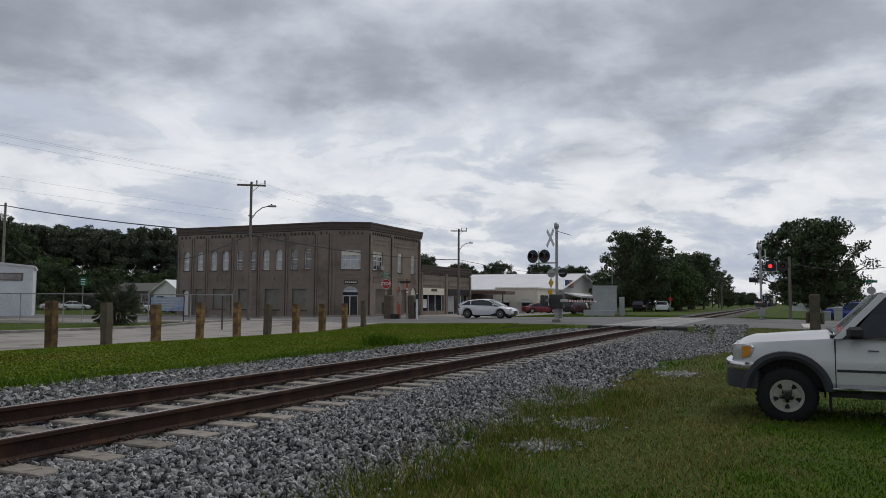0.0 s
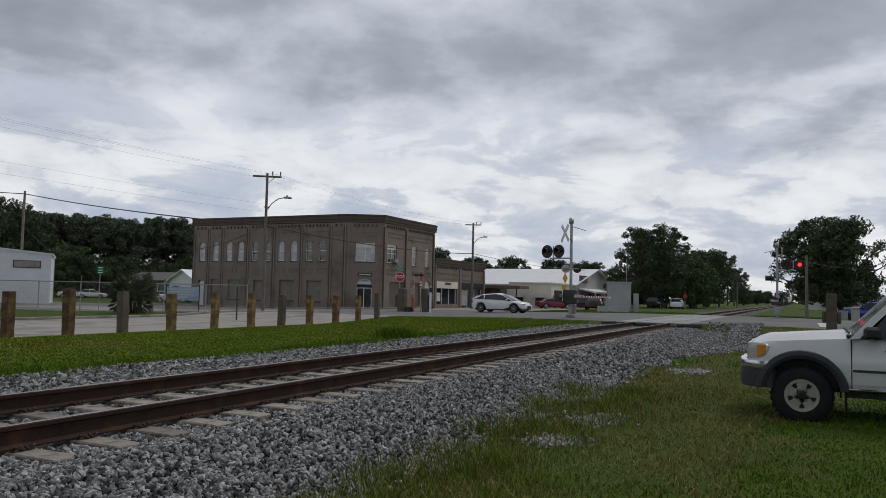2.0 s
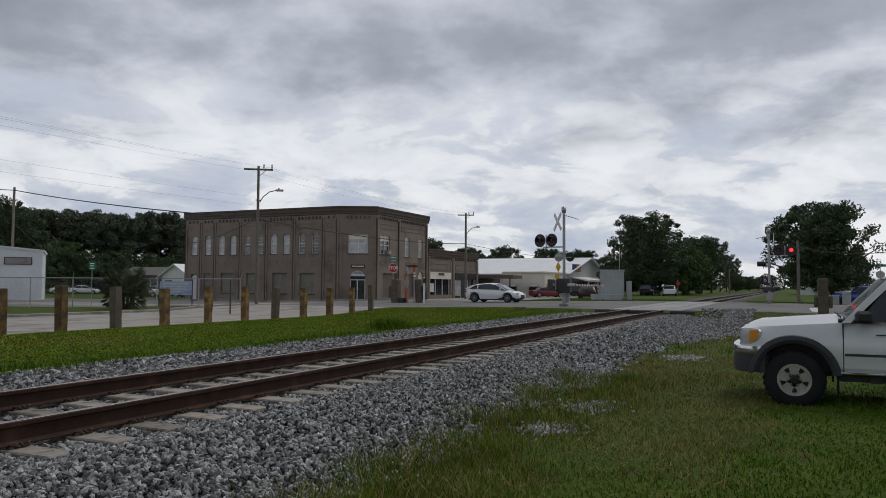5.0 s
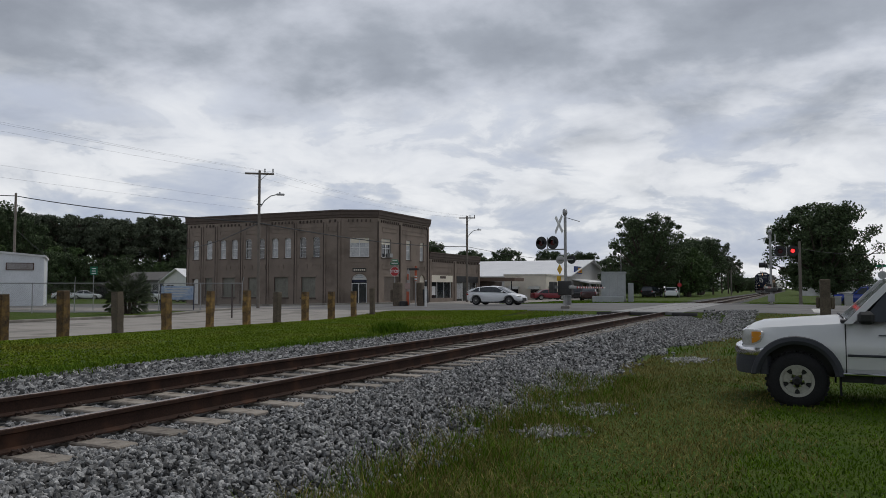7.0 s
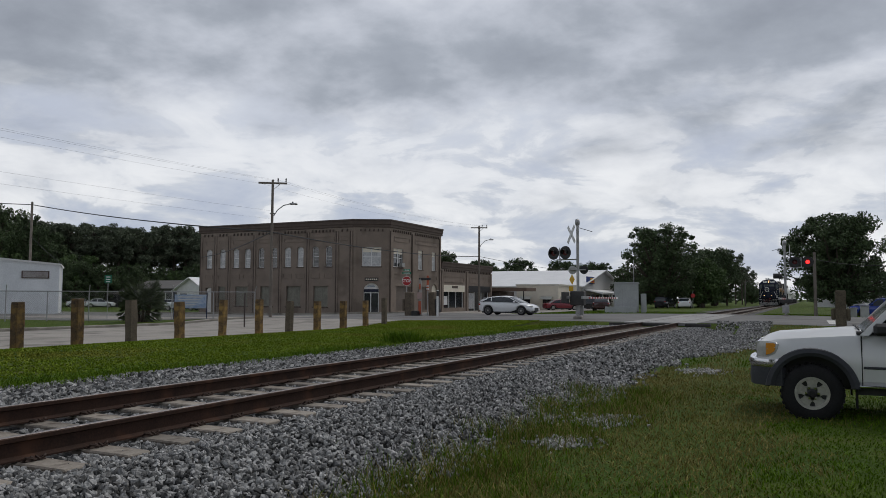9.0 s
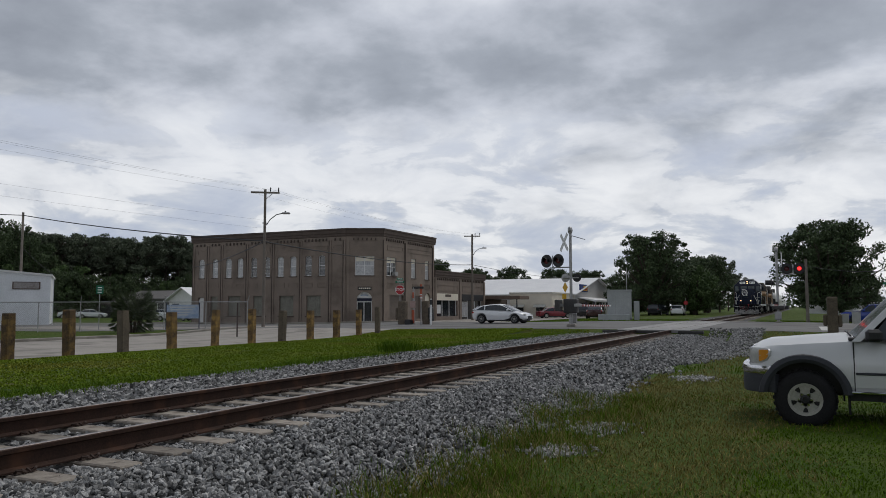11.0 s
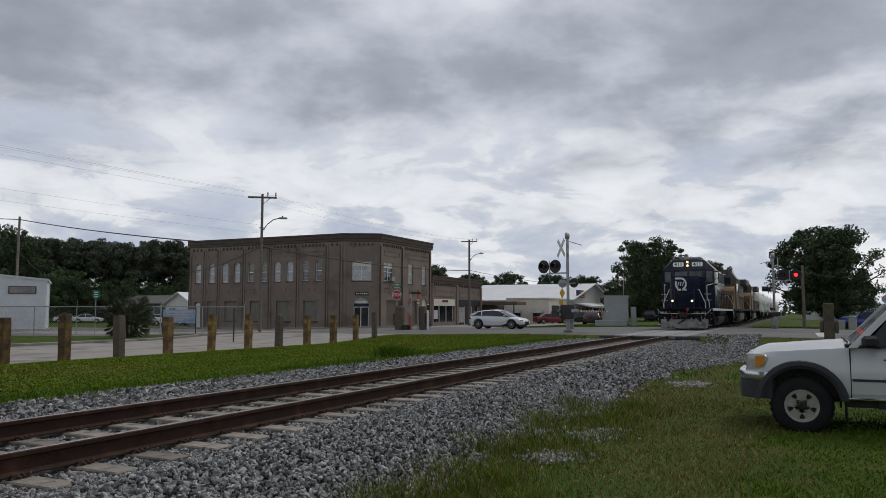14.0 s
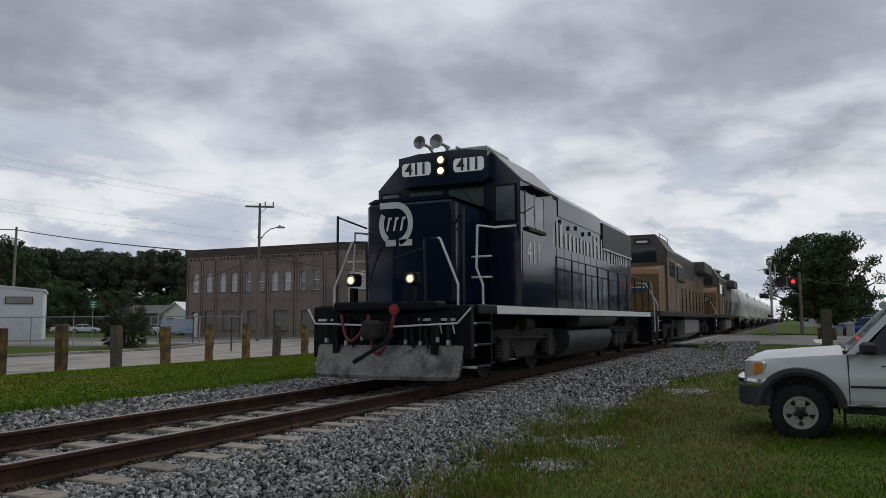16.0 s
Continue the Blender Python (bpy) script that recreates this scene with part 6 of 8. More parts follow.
        for zz in (1.75, 2.1):
            part("handhold", Geo().cyl((s * 1.05, 1.30, zz), (s * 1.42, 1.30, zz), 0.016, n=6), PALE, t, "white handhold")
        y = 4.9
        while y < 16.3:
            part("stanchion", Geo().cyl((s * 1.47, y, D - 0.14), (s * 1.47, y, 2.36), 0.022, n=6), DARK, t)
            y += 1.22
        part("side_handrail", Geo().tube([(s * 1.47, 4.9, 2.36), (s * 1.47, 16.3, 2.36)], 0.018), DARK, t)
        part("rear_handrail", Geo().tube([(s * 1.47, 16.3, 2.36), (s * 1.5, 16.75, 1.6), (s * 1.5, 16.78, 0.6)], 0.02), PALE, t, "white rear handrail")
    part("front_chain", Geo().tube([(-0.52, 0.5, 2.2), (0.0, 0.48, 2.05), (0.52, 0.5, 2.2)], 0.012), DARK, t)
    part("rear_hood_light", Geo().turn([(0.12, 0.0), (0.12, 0.05), (0.05, 0.07)], (0, 15.71, 3.8), "y", 12), DARK, hood)
    coupler(t, 16.8, 1)
    return t, ws


def road_locomotive():
    """Six-axle wide-nosed locomotive; front at y = 0."""
    t = thing("road_locomotive", "dusty armour-yellow wide-nosed diesel locomotive with a grey roof", "locomotive")
    D = 1.35
    part("frame", Geo().bbox(-1.5, 1.5, 0.5, 21.4, D - 0.2, D, 0.02).box(-0.6, 0.6, 0.6, 21.3, 0.8, D - 0.205), GRIME, t)
    part("pilot", Geo().bbox(-1.42, 1.42, 0.3, 0.5, 0.25, D - 0.02, 0.03), GRIME, t)
    # wide nose with sloping top
    part("nose", Geo().prism([(0.95, D + 0.004), (2.6, D + 0.004), (2.6, 3.2), (1.15, 2.95), (0.95, 2.75)], "x", -1.42, 1.42), ARMOUR, t, "wide armour-yellow nose")
    wing = part("nose_emblem", Geo().prism([(-1.0, 2.3), (-0.3, 2.2), (0.3, 2.2), (1.0, 2.3), (0.95, 2.12), (0.3, 1.95), (0, 1.75), (-0.3, 1.95), (-0.95, 2.12)], "y", 0.93, 0.946), mat("emblem_blue", (0.05, 0.08, 0.16)), t, "winged blue and white emblem")
    part("emblem_bar", Geo().box(-0.9, 0.9, 0.922, 0.928, 2.22, 2.27), PALE, wing)
    sec = [(-1.5, D + 0.004), (1.5, D + 0.004), (1.5, 3.75), (1.05, 4.38), (-1.05, 4.38), (-1.5, 3.75)]
    cab = part("cab", Geo().prism(sec, "y", 2.602, 5.2), ARMOUR, t)
    part("cab_roof", Geo().prism([(-1.53, 3.74), (-1.07, 4.41), (1.07, 4.41), (1.53, 3.74), (1.51, 3.5), (1.505, 3.74), (1.05, 4.385), (-1.05, 4.385), (-1.505, 3.74), (-1.51, 3.5)], "y", 2.55, 5.25), HARBOUR, cab, "dark grey cab roof")
    part("cab_front", Geo().prism([(-1.44, 3.22), (1.44, 3.22), (1.44, 3.72), (1.02, 4.34), (-1.02, 4.34), (-1.44, 3.72)], "y", 2.585, 2.6), HARBOUR, cab)
    for x0, x1 in ((-1.1, -0.08), (0.08, 1.1)):
        part("windshield", Geo().box(x0, x1, 2.565, 2.583, 3.30, 3.88), CABGLASS, cab)
    for x in (-0.55, 0.55):
        nb = part("number_board", Geo().bbox(x - 0.33, x + 0.33, 2.565, 2.583, 4.02, 4.24, 0.004), DARK, cab)
        part("number_bar", Geo().box(x - 0.22, x + 0.22, 2.555, 2.564, 4.09, 4.17), PALE, nb)
    for s in (-1, 1):
        for y0 in (3.1, 3.9):
            part("side_window", Geo().box(s * 1.502 - 0.004, s * 1.502 + 0.004, y0, y0 + 0.65, 2.75, 3.35), CABGLASS, cab)
        part("cab_door", Geo().box(s * 1.503 - 0.004, s * 1.503 + 0.004, 4.65, 5.12, 1.5, 3.3), HARBOUR, cab)
    hood = part("long_hood", Geo().prism([(-0.95, D + 0.004), (0.95, D + 0.004), (0.95, 4.12), (0.8, 4.27), (-0.8, 4.27), (-0.95, 4.12)], "y", 5.202, 20.6), ARMOUR, t, "dusty yellow long hood")
    part("hood_top", Geo().prism([(-0.965, 3.35), (-0.965, 4.13), (-0.81, 4.29), (0.81, 4.29), (0.965, 4.13), (0.965, 3.35), (0.952, 3.35), (0.952, 4.12), (0.8, 4.275), (-0.8, 4.275), (-0.952, 4.12), (-0.952, 3.35)], "y", 5.21, 20.6), HARBOUR, hood, "dark grey hood roof")
    part("inverter_cabinet", Geo().prism([(-1.4, D + 0.01), (1.4, D + 0.01), (1.4, 3.4), (1.2, 3.6), (-1.2, 3.6), (-1.4, 3.4)], "y", 5.25, 8.2), ARMOUR, hood)
    for s in (-1, 1):
        for k in range(15):
            part("hood_door", Geo().box(s * 0.957 - 0.005, s * 0.957 + 0.005, 8.4 + k * 0.72, 9.07 + k * 0.72, 1.6, 3.1), ARMOUR, hood)
        part("radiator_grille", Geo().bbox(s * 1.1 - 0.4, s * 1.1 + 0.4, 16.3, 20.4, 3.65, 4.25, 0.04), HARBOUR, hood, "dark radiator wing")
        part("engine_grille", Geo().box(s * 0.972 - 0.004, s * 0.972 + 0.004, 9.0, 15.5, 3.12, 3.95), DARK, hood)
        part("dynamic_grille", Geo().bbox(s * 1.45 - 0.05, s * 1.45 + 0.05, 5.6, 7.9, 2.7, 3.3, 0.02), DARK, hood)
        y = 5.6
        while y < 21.2:
            part("stanchion", Geo().cyl((s * 1.47, y, D), (s * 1.47, y, 2.4), 0.022, n=6), DARK if y > 6 else PALE, t)
            y += 1.3
        part("side_handrail", Geo().tube([(s * 1.47, 5.6, 2.4), (s * 1.47, 21.2, 2.4)], 0.018), DARK, t)
        part("front_handrail", Geo().tube([(s * 0.6, 0.6, D), (s * 0.6, 0.55, 2.4), (s * 1.0, 0.55, 2.35), (s * 1.42, 0.55, 1.6), (s * 1.42, 0.55, 0.7)], 0.022), PALE, t, "white front handrail")
        part("roof_rail", Geo().tube([(s * 1.2, 2.8, 4.2), (s * 1.2, 2.8, 4.45), (s * 1.2, 5.0, 4.45), (s * 1.2, 5.0, 4.2)], 0.015), DARK, cab)
        part("air_reservoir", Geo().cyl((s * 1.2, 8.4, 1.05), (s * 1.2, 13.2, 1.05), 0.13, n=10), GRIME, t)
    for y in (10.2, 17.2, 18.8, 20.0):
        part("roof_fan", Geo().turn([(0.45, 0), (0.45, 0.1), (0.1, 0.13)], (0, y, 4.292), "z", 14), HARBOUR, hood)
    part("fuel_tank", Geo().prism([(-1.0, 0.16), (1.0, 0.16), (1.36, 0.4), (1.38, 1.0), (-1.38, 1.0), (-1.36, 0.4)], "y", 8.2, 13.6), mat("silver_tank", (0.26, 0.25, 0.24), (0.18, 0.17, 0.165)), t, "silver-grey fuel tank")
    corner_steps(t, 0.45, 1, 1.35)
    corner_steps(t, 21.5, -1, 1.35)
    coupler(t, 0.35, -1)
    coupler(t, 21.5, 1)
    ws = bogie(t, 5.0, (-1.9, 0.0, 1.9)) + bogie(t, 17.0, (-1.9, 0.0, 1.9))
    return t, ws


def tank_car():
    t = thing("covered_hopper", "white rounded covered hopper rail car with end ladders", "rail car")
    L = 15.6
    rings = []
    for y, k in ((0.9, 0.82), (1.1, 0.93), (1.5, 1.0), (L - 1.5, 1.0), (L - 1.1, 0.93), (L - 0.9, 0.82)):
        ring = []
        for i in range(20):
            a = radians(-115 + 360 * i / 19 * 230 / 360 + 0)
            a = radians(-25 + 230 * i / 19)
            ring.append(Vector((1.5 * k * math.cos(a), y, 2.66 + 1.60 * k * math.sin(a))))
        ring += [Vector((-1.25 * k, y, 1.35)), Vector((1.25 * k, y, 1.35))]
        rings.append(ring)
    part("body", Geo().loft(rings, True, True), CAR_WHITE, t, "white rounded body", smooth=40)
    for k in range(3):
        y = 2.2 + k * 3.9
        part("hopper", Geo().loft([[Vector((x, yy, z)) for x, yy in ((-1.2, y), (1.2, y), (1.2, y + 3.2), (-1.2, y + 3.2))] if z > 1 else [Vector((x, yy, z)) for x, yy in ((-0.5, y + 1.2), (0.5, y + 1.2), (0.5, y + 2.0), (-0.5, y + 2.0))] for z in (1.36, 0.5)], True, True), CAR_WHITE, t)
    part("sill", Geo().box(-0.3, 0.3, 0.3, L - 0.3, 0.85, 1.15), GRIME, t)
    part("roof_walk", Geo().box(-0.35, 0.35, 1.2, L - 1.2, 4.16, 4.2), METAL, t)
    for s in (-1, 1):
        for y in (0.5, L - 0.5):
            l = part("ladder", Geo().cyl((s * 1.3, y, 0.6), (s * 1.3, y, 3.9), 0.03, n=5).cyl((s * 0.9, y, 0.6), (s * 0.9, y, 3.9), 0.03, n=5), CAR_WHITE, t)
            for k in range(8):
                part("rung", Geo().cyl((s * 0.9, y, 0.8 + k * 0.4), (s * 1.3, y, 0.8 + k * 0.4), 0.02, n=5), CAR_WHITE, l)
            part("end_brace", Geo().cyl((s * 1.2, y, 1.1), (s * 0.9, y + (1.2 if y < 5 else -1.2), 3.2), 0.05, n=6), CAR_WHITE, t)
    part("end_platform", Geo().box(-1.4, 1.4, 0.2, 1.6, 1.12, 1.2), CAR_WHITE, t)
    part("end_platform", Geo().box(-1.4, 1.4, L - 1.6, L - 0.2, 1.12, 1.2), CAR_WHITE, t)
    coupler(t, 0.4, -1)
    coupler(t, L - 0.4, 1)
    bogie(t, 2.0, (-0.88, 0.88), 0.42)
    bogie(t, L - 2.0, (-0.88, 0.88), 0.42)
    return t


SPEED = 17.45
FRONT = 10.45          # where the lead locomotive's plow stands at the clip's end
lead, lead_wheels = lead_locomotive()
loco2, loco2_wheels = road_locomotive()
loco2["group"] = "yellow locomotives"
hopper = tank_car()
hopper["group"] = "white rail cars"
loco3 = copy_thing(loco2, pose(0, 0, 0))
hoppers = [hopper] + [copy_thing(hopper, pose(0, 0, 0)) for k in range(6)]
TRAIN = [(lead, 0.0), (loco2, 17.45), (loco3, 39.6)] + [(c, 61.8 + 16.0 * k) for k, c in enumerate(hoppers)]


# ---- vehicles ----
TRUCK_PAINT = mat("silver_truck_paint", (0.66, 0.665, 0.66), (0.62, 0.625, 0.62), 0.30, 1.0, 3, coat=0.4, metal=0.1)
FLARE = mat("grey_plastic_flare", (0.032, 0.035, 0.043), (0.024, 0.026, 0.033), 0.6, 3, 40)
CHROME = mat("chrome", (0.62, 0.62, 0.63), (0.5, 0.5, 0.51), 0.16, 3, 30, metal=1.0)
ALLOY = mat("alloy_wheel", (0.50, 0.49, 0.46), (0.38, 0.37, 0.34), 0.38, 4, 30, metal=0.6)
LENS = mat("clear_lamp_lens", (0.52, 0.52, 0.50), (0.40, 0.40, 0.38), 0.12, 6, 40, coat=0.8)
AMBER = mat("amber_lens", (0.75, 0.30, 0.02), (0.62, 0.24, 0.02), 0.2, 5, 30, coat=0.6)
TAIL = mat("tail_lens", (0.35, 0.02, 0.02), rough=0.2)


def tyre_and_rim(parent, x, y, z, r, side, rim_r, width, spokes=5, lugs=0, rimm=None):
    w = part("wheel", Geo().turn([(rim_r * 0.96, -width / 2), (rim_r + 0.02, -width / 2 - 0.004), (r - 0.07, -width / 2 - 0.012), (r - 0.02, -width / 2 + 0.02), (r, -width / 2 + 0.05), (r, width / 2 - 0.05), (r - 0.02, width / 2 - 0.02), (r - 0.07, width / 2 + 0.012), (rim_r * 0.96, width / 2)], (0, 0, 0), "y", 36), RUBBER, parent, "black tyre", smooth=40, at=pose(x, y, z))
    o = side * width / 2
    part("rim", Geo().turn([(rim_r, o), (rim_r, o + side * 0.006), (rim_r - 0.025, o + side * 0.004), (rim_r - 0.035, o - side * 0.05), (rim_r * 0.3, o - side * 0.055), (0.01, o - side * 0.055)], (0, 0, 0), "y", 36), DARK, w)
    part("rim_lip", Geo().turn([(rim_r + 0.004, o - side * 0.01), (rim_r + 0.004, o + side * 0.010), (rim_r - 0.03, o + side * 0.008), (rim_r - 0.035, o - side * 0.04)], (0, 0, 0), "y", 36), rimm or ALLOY, w, smooth=40)
    for k in range(spokes):
        a = 2 * math.pi * (k + 0.25) / spokes
        m = Matrix.Rotation(-a, 4, "Y")
        hw0, hw1 = (rim_r * 0.40, rim_r * 0.33) if lugs else (rim_r * 0.30, rim_r * 0.24)
        part("spoke", Geo().prism([(0.03, -hw1), (rim_r * 0.55, -hw1 * 0.8), (rim_r - 0.02, -hw0), (rim_r - 0.02, hw0), (rim_r * 0.55, hw1 * 0.8), (0.03, hw1)], "y", o - side * 0.035, o - side * 0.012, m), rimm or ALLOY, w)
    part("hub_cap", Geo().turn([(rim_r * 0.30, o - side * 0.02), (rim_r * 0.28, o + side * 0.012), (rim_r * 0.18, o + side * 0.02), (rim_r * 0.17, o + side * 0.004), (0.01, o + side * 0.004)], (0, 0, 0), "y", 20), DARK if lugs else ALLOY, w)
    if lugs:
        for k in range(6):
            a = 2 * math.pi * k / 6
            part("wheel_nut", Geo().cyl((math.cos(a) * rim_r * 0.36, o - side * 0.03, math.sin(a) * rim_r * 0.36), (math.cos(a) * rim_r * 0.36, o + side * 0.006, math.sin(a) * rim_r * 0.36), 0.014, n=6), CHROME, w)
        tg = Geo()
        for k in range(lugs):
            a = 2 * math.pi * k / lugs
            m = Matrix.Rotation(a, 4, "Y")
            for s in (-1, 1):
                tg.box(r - 0.008, r + 0.012, s * width * 0.28 - width * 0.15, s * width * 0.28 + width * 0.15, -0.018 + 0.01 * s, 0.018 + 0.01 * s, m)
        part("tread", tg, RUBBER, w)["kind"] = "stuff"
    return w


def pickup_truck():
    t = thing("pickup_truck", "silver pickup truck with grey wheel-arch flares parked on the lawn", "pickup truck", pose(-0.85, 11.40, -0.075))
    AX, AR, R = 0.85, 0.47, 0.36
    RX = AX + 3.10

    def arch(x):
        z = 0.0
        for c in (AX, RX):
            d = abs(x - c)
            if d < AR:
                z = max(z, R + 0.03 + math.sqrt(AR * AR - d * d) * 0.98)
        return z

    def half(x):
        # widths and heights along the body
        w = float(np.interp(x, [0.10, 0.16, 0.26, 0.42, 0.7, 1.0, 4.6, 5.0, 5.05], [0.60, 0.70, 0.775, 0.815, 0.835, 0.84, 0.84, 0.82, 0.80]))
        zb = float(np.interp(x, [0.10, 0.45, 1.3, 5.0], [0.62, 0.60, 0.47, 0.50]))
        ze = float(np.interp(x, [0.10, 0.14, 0.22, 0.4, 0.8, 1.36, 1.5, 3.2, 5.05], [0.86, 0.92, 0.975, 1.02, 1.065, 1.105, 1.10, 1.10, 1.10]))
        zc = float(np.interp(x, [0.10, 0.14, 0.22, 0.4, 0.8, 1.36, 1.5, 5.05], [0.90, 0.97, 1.03, 1.085, 1.135, 1.18, 1.12, 1.10]))
        a = arch(x)
        pts = [(w - 0.05, zb), (w - 0.005, zb + 0.06), (w, 0.66), (w + 0.004, 0.80), (w - 0.012, 0.86), (w - 0.045, ze - 0.10), (w - 0.10, ze - 0.02), (w - 0.20, ze + 0.005), (w * 0.4, zc - 0.01), (0, zc)]
        return [(y, max(z, min(a, ze - 0.13) + 0.004 * i) if a else z) for i, (y, z) in enumerate(pts)]

    xs = [0.10, 0.13, 0.16, 0.20, 0.26, 0.32, 0.36, 0.40, 0.44, 0.48, 0.54, 0.60, 0.68, 0.76, 0.85, 0.94, 1.02, 1.10, 1.16, 1.22, 1.26, 1.30, 1.33, 1.36, 1.40]
    rings = []
    for x in xs:
        h = half(x)
        rings.append([Vector((x, y, z)) for y, z in h] + [Vector((x, -y, z)) for y, z in h[-2::-1]])
    part("front_body", Geo().loft(rings, False), TRUCK_PAINT, t, "silver hood and fenders", smooth=28)
    part("front_panel", Geo().add(rings[0], [tuple(range(len(rings[0])))]), DARK, t)
    xs = [1.412, 1.46, 1.6, 2.0, 2.5, 2.9, 3.2, 3.34, 3.46, 3.50, 3.54, 3.6, 3.7, 3.8, 3.95, 4.1, 4.2, 4.3, 4.36, 4.40, 4.44, 4.6, 5.0, 5.05]
    rings = []
    for x in xs:
        h = half(x)
        rings.append([Vector((x, y, z)) for y, z in h] + [Vector((x, -y, z)) for y, z in h[-2::-1]])
    part("rear_body", Geo().loft(rings, False), TRUCK_PAINT, t, "silver doors and bed", smooth=28)
    part("underbody", Geo().box(1.36, 3.4, -0.74, 0.74, 0.36, 0.50).box(0.3, 0.36, -0.6, 0.6, 0.4, 0.85).box(0.36, 4.9, -0.35, 0.35, 0.38, 0.7), DARK, t)
    part("wheel_well", Geo().box(0.36, 1.34, -0.62, 0.62, 0.45, 0.92), DARK, t)
    part("wheel_well", Geo().box(3.48, 4.42, -0.62, 0.62, 0.45, 0.92), DARK, t)
    for s in (-1, 1):
        # flares
        for c in (AX, RX):
            rings = []
            for k in range(25):
                a = radians(-14 + 206 * k / 24)
                ring = []
                for r, y in ((AR - 0.03, 0.80), (AR - 0.03, 0.868), (AR + 0.015, 0.885), (AR + 0.065, 0.865), (AR + 0.075, 0.835), (AR + 0.05, 0.80)):
                    ring.append(Vector((c - r * math.cos(a) * 0.99, s * y, max(0.44, R + 0.03 + r * math.sin(a) * 0.98))))
                rings.append(ring)
            part("fender_flare", Geo().loft(rings, True, True), FLARE, t, "dark grey plastic flare", smooth=35)
        for c in (AX, RX):
            tyre_and_rim(t, c, s * 0.715, R, R, s, 0.198, 0.26, 5, 30)
        part("door_gap", Geo().box(1.399, 1.414, s * 0.80 - 0.02, s * 0.80 + 0.02, 0.5, 1.08).box(2.62, 2.632, s * 0.829 - 0.012, s * 0.829 + 0.012, 0.52, 1.08), DARK, t)
        part("body_moulding", Geo().bbox(1.42, 3.40, s * 0.844 - 0.008, s * 0.844 + 0.008, 0.685, 0.715, 0.004), FLARE, t, "dark side moulding")
        part("sill_board", Geo().bbox(1.36, 3.46, s * 0.82 - 0.05, s * 0.82 + 0.05, 0.455, 0.485, 0.01), CHROME, t, "silver running board")
        for x in (1.7, 3.1):
            part("board_bracket", Geo().box(x, x + 0.12, s * 0.74 - 0.06, s * 0.74 + 0.06, 0.36, 0.455), DARK, t)
        part("mud_flap", Geo().box(1.335, 1.355, s * 0.72 - 0.11, s * 0.72 + 0.11, 0.20, 0.52), RUBBER, t)
        # headlamp unit at the corner
        rings = []
        for x, y, z0, z1 in ((0.085, 0.46, 0.735, 0.905), (0.10, 0.62, 0.725, 0.915), (0.15, 0.70, 0.72, 0.925), (0.26, 0.782, 0.725, 0.93), (0.36, 0.812, 0.775, 0.92), (0.395, 0.818, 0.84, 0.90)):
            rings.append([Vector((x, s * y, z0)), Vector((x - 0.012, s * (y + 0.012), 0.5 * (z0 + z1))), Vector((x, s * y, z1)), Vector((x + 0.04, s * (y - 0.06), z1)), Vector((x + 0.04, s * (y - 0.06), z0))])
        hl = part("headlight", Geo().loft(rings, True, True), LENS, t, "clear corner headlight", smooth=35)
        rings = []
        for x, y, z0, z1 in ((0.235, 0.788, 0.75, 0.90), (0.30, 0.812, 0.77, 0.905), (0.345, 0.823, 0.80, 0.905), (0.37, 0.826, 0.84, 0.895)):
            rings.append([Vector((x, s * y, z0)), Vector((x, s * y, z1)), Vector((x + 0.03, s * (y - 0.05), z1)), Vector((x + 0.03, s * (y - 0.05), z0))])
        part("indicator", Geo().loft(rings, True, True), AMBER, hl, "amber side indicator")
        # greenhouse glass and mirror
        g = [(1.58, 1.115), (1.96, 1.60), (2.58, 1.625), (2.60, 1.115)]
        sw = Geo()
        sw.loft([[Vector((x, s * (0.806 - (z - 1.1) * 0.27 + d), z)) for x, z in g] for d in (-0.012, 0.004)], True, True)
        part("side_window", sw, CABGLASS, t)
        g2 = [(2.70, 1.115), (2.68, 1.625), (3.12, 1.60), (3.22, 1.115)]
        part("side_window", Geo().loft([[Vector((x, s * (0.806 - (z - 1.1) * 0.27 + d), z)) for x, z in g2] for d in (-0.012, 0.004)], True, True), CABGLASS, t)
        mi = part("mirror", Geo().bbox(1.53, 1.71, min(s * 0.86, s * 1.04), max(s * 0.86, s * 1.04), 1.10, 1.245, 0.035), DARK, t, "black door mirror", smooth=30)
        part("mirror_arm", Geo().box(1.61, 1.71, min(s * 0.78, s * 0.88), max(s * 0.78, s * 0.88), 1.10, 1.15), DARK, mi)
        part("door_handle", Geo().bbox(2.38, 2.56, s * 0.845 - 0.012, s * 0.845 + 0.014, 0.93, 0.965, 0.006), DARK, t)
        part("badge", Geo().box(1.76, 1.88, s * 0.841 - 0.002, s * 0.841 + 0.002, 0.945, 0.96), FLARE, t)
    # cab: pillars, roof, windscreen
    part("roof", Geo().loft([[Vector((x, y, z)) for y, z in ((w, zt - 0.05), (w - 0.05, zt - 0.005), (0.3, zt + 0.015), (-0.3, zt + 0.015), (-w + 0.05, zt - 0.005), (-w, zt - 0.05))] for x, w, zt in ((1.98, 0.66, 1.66), (2.1, 0.675, 1.70), (2.6, 0.685, 1.715), (3.05, 0.68, 1.70), (3.18, 0.67, 1.67))], True, True), TRUCK_PAINT, t, "silver cab roof", smooth=30)
    for s in (-1, 1):
        def pill(p0, p1, d):
            return Geo().loft([[Vector((p0[0] + a, s * (p0[1] + b), p0[2])) for a, b in ((-d, -0.03), (d, -0.03), (d, 0.012), (-d, 0.012))], [Vector((p1[0] + a, s * (p1[1] + b), p1[2])) for a, b in ((-d, -0.03), (d, -0.03), (d, 0.012), (-d, 0.012))]], True, True)
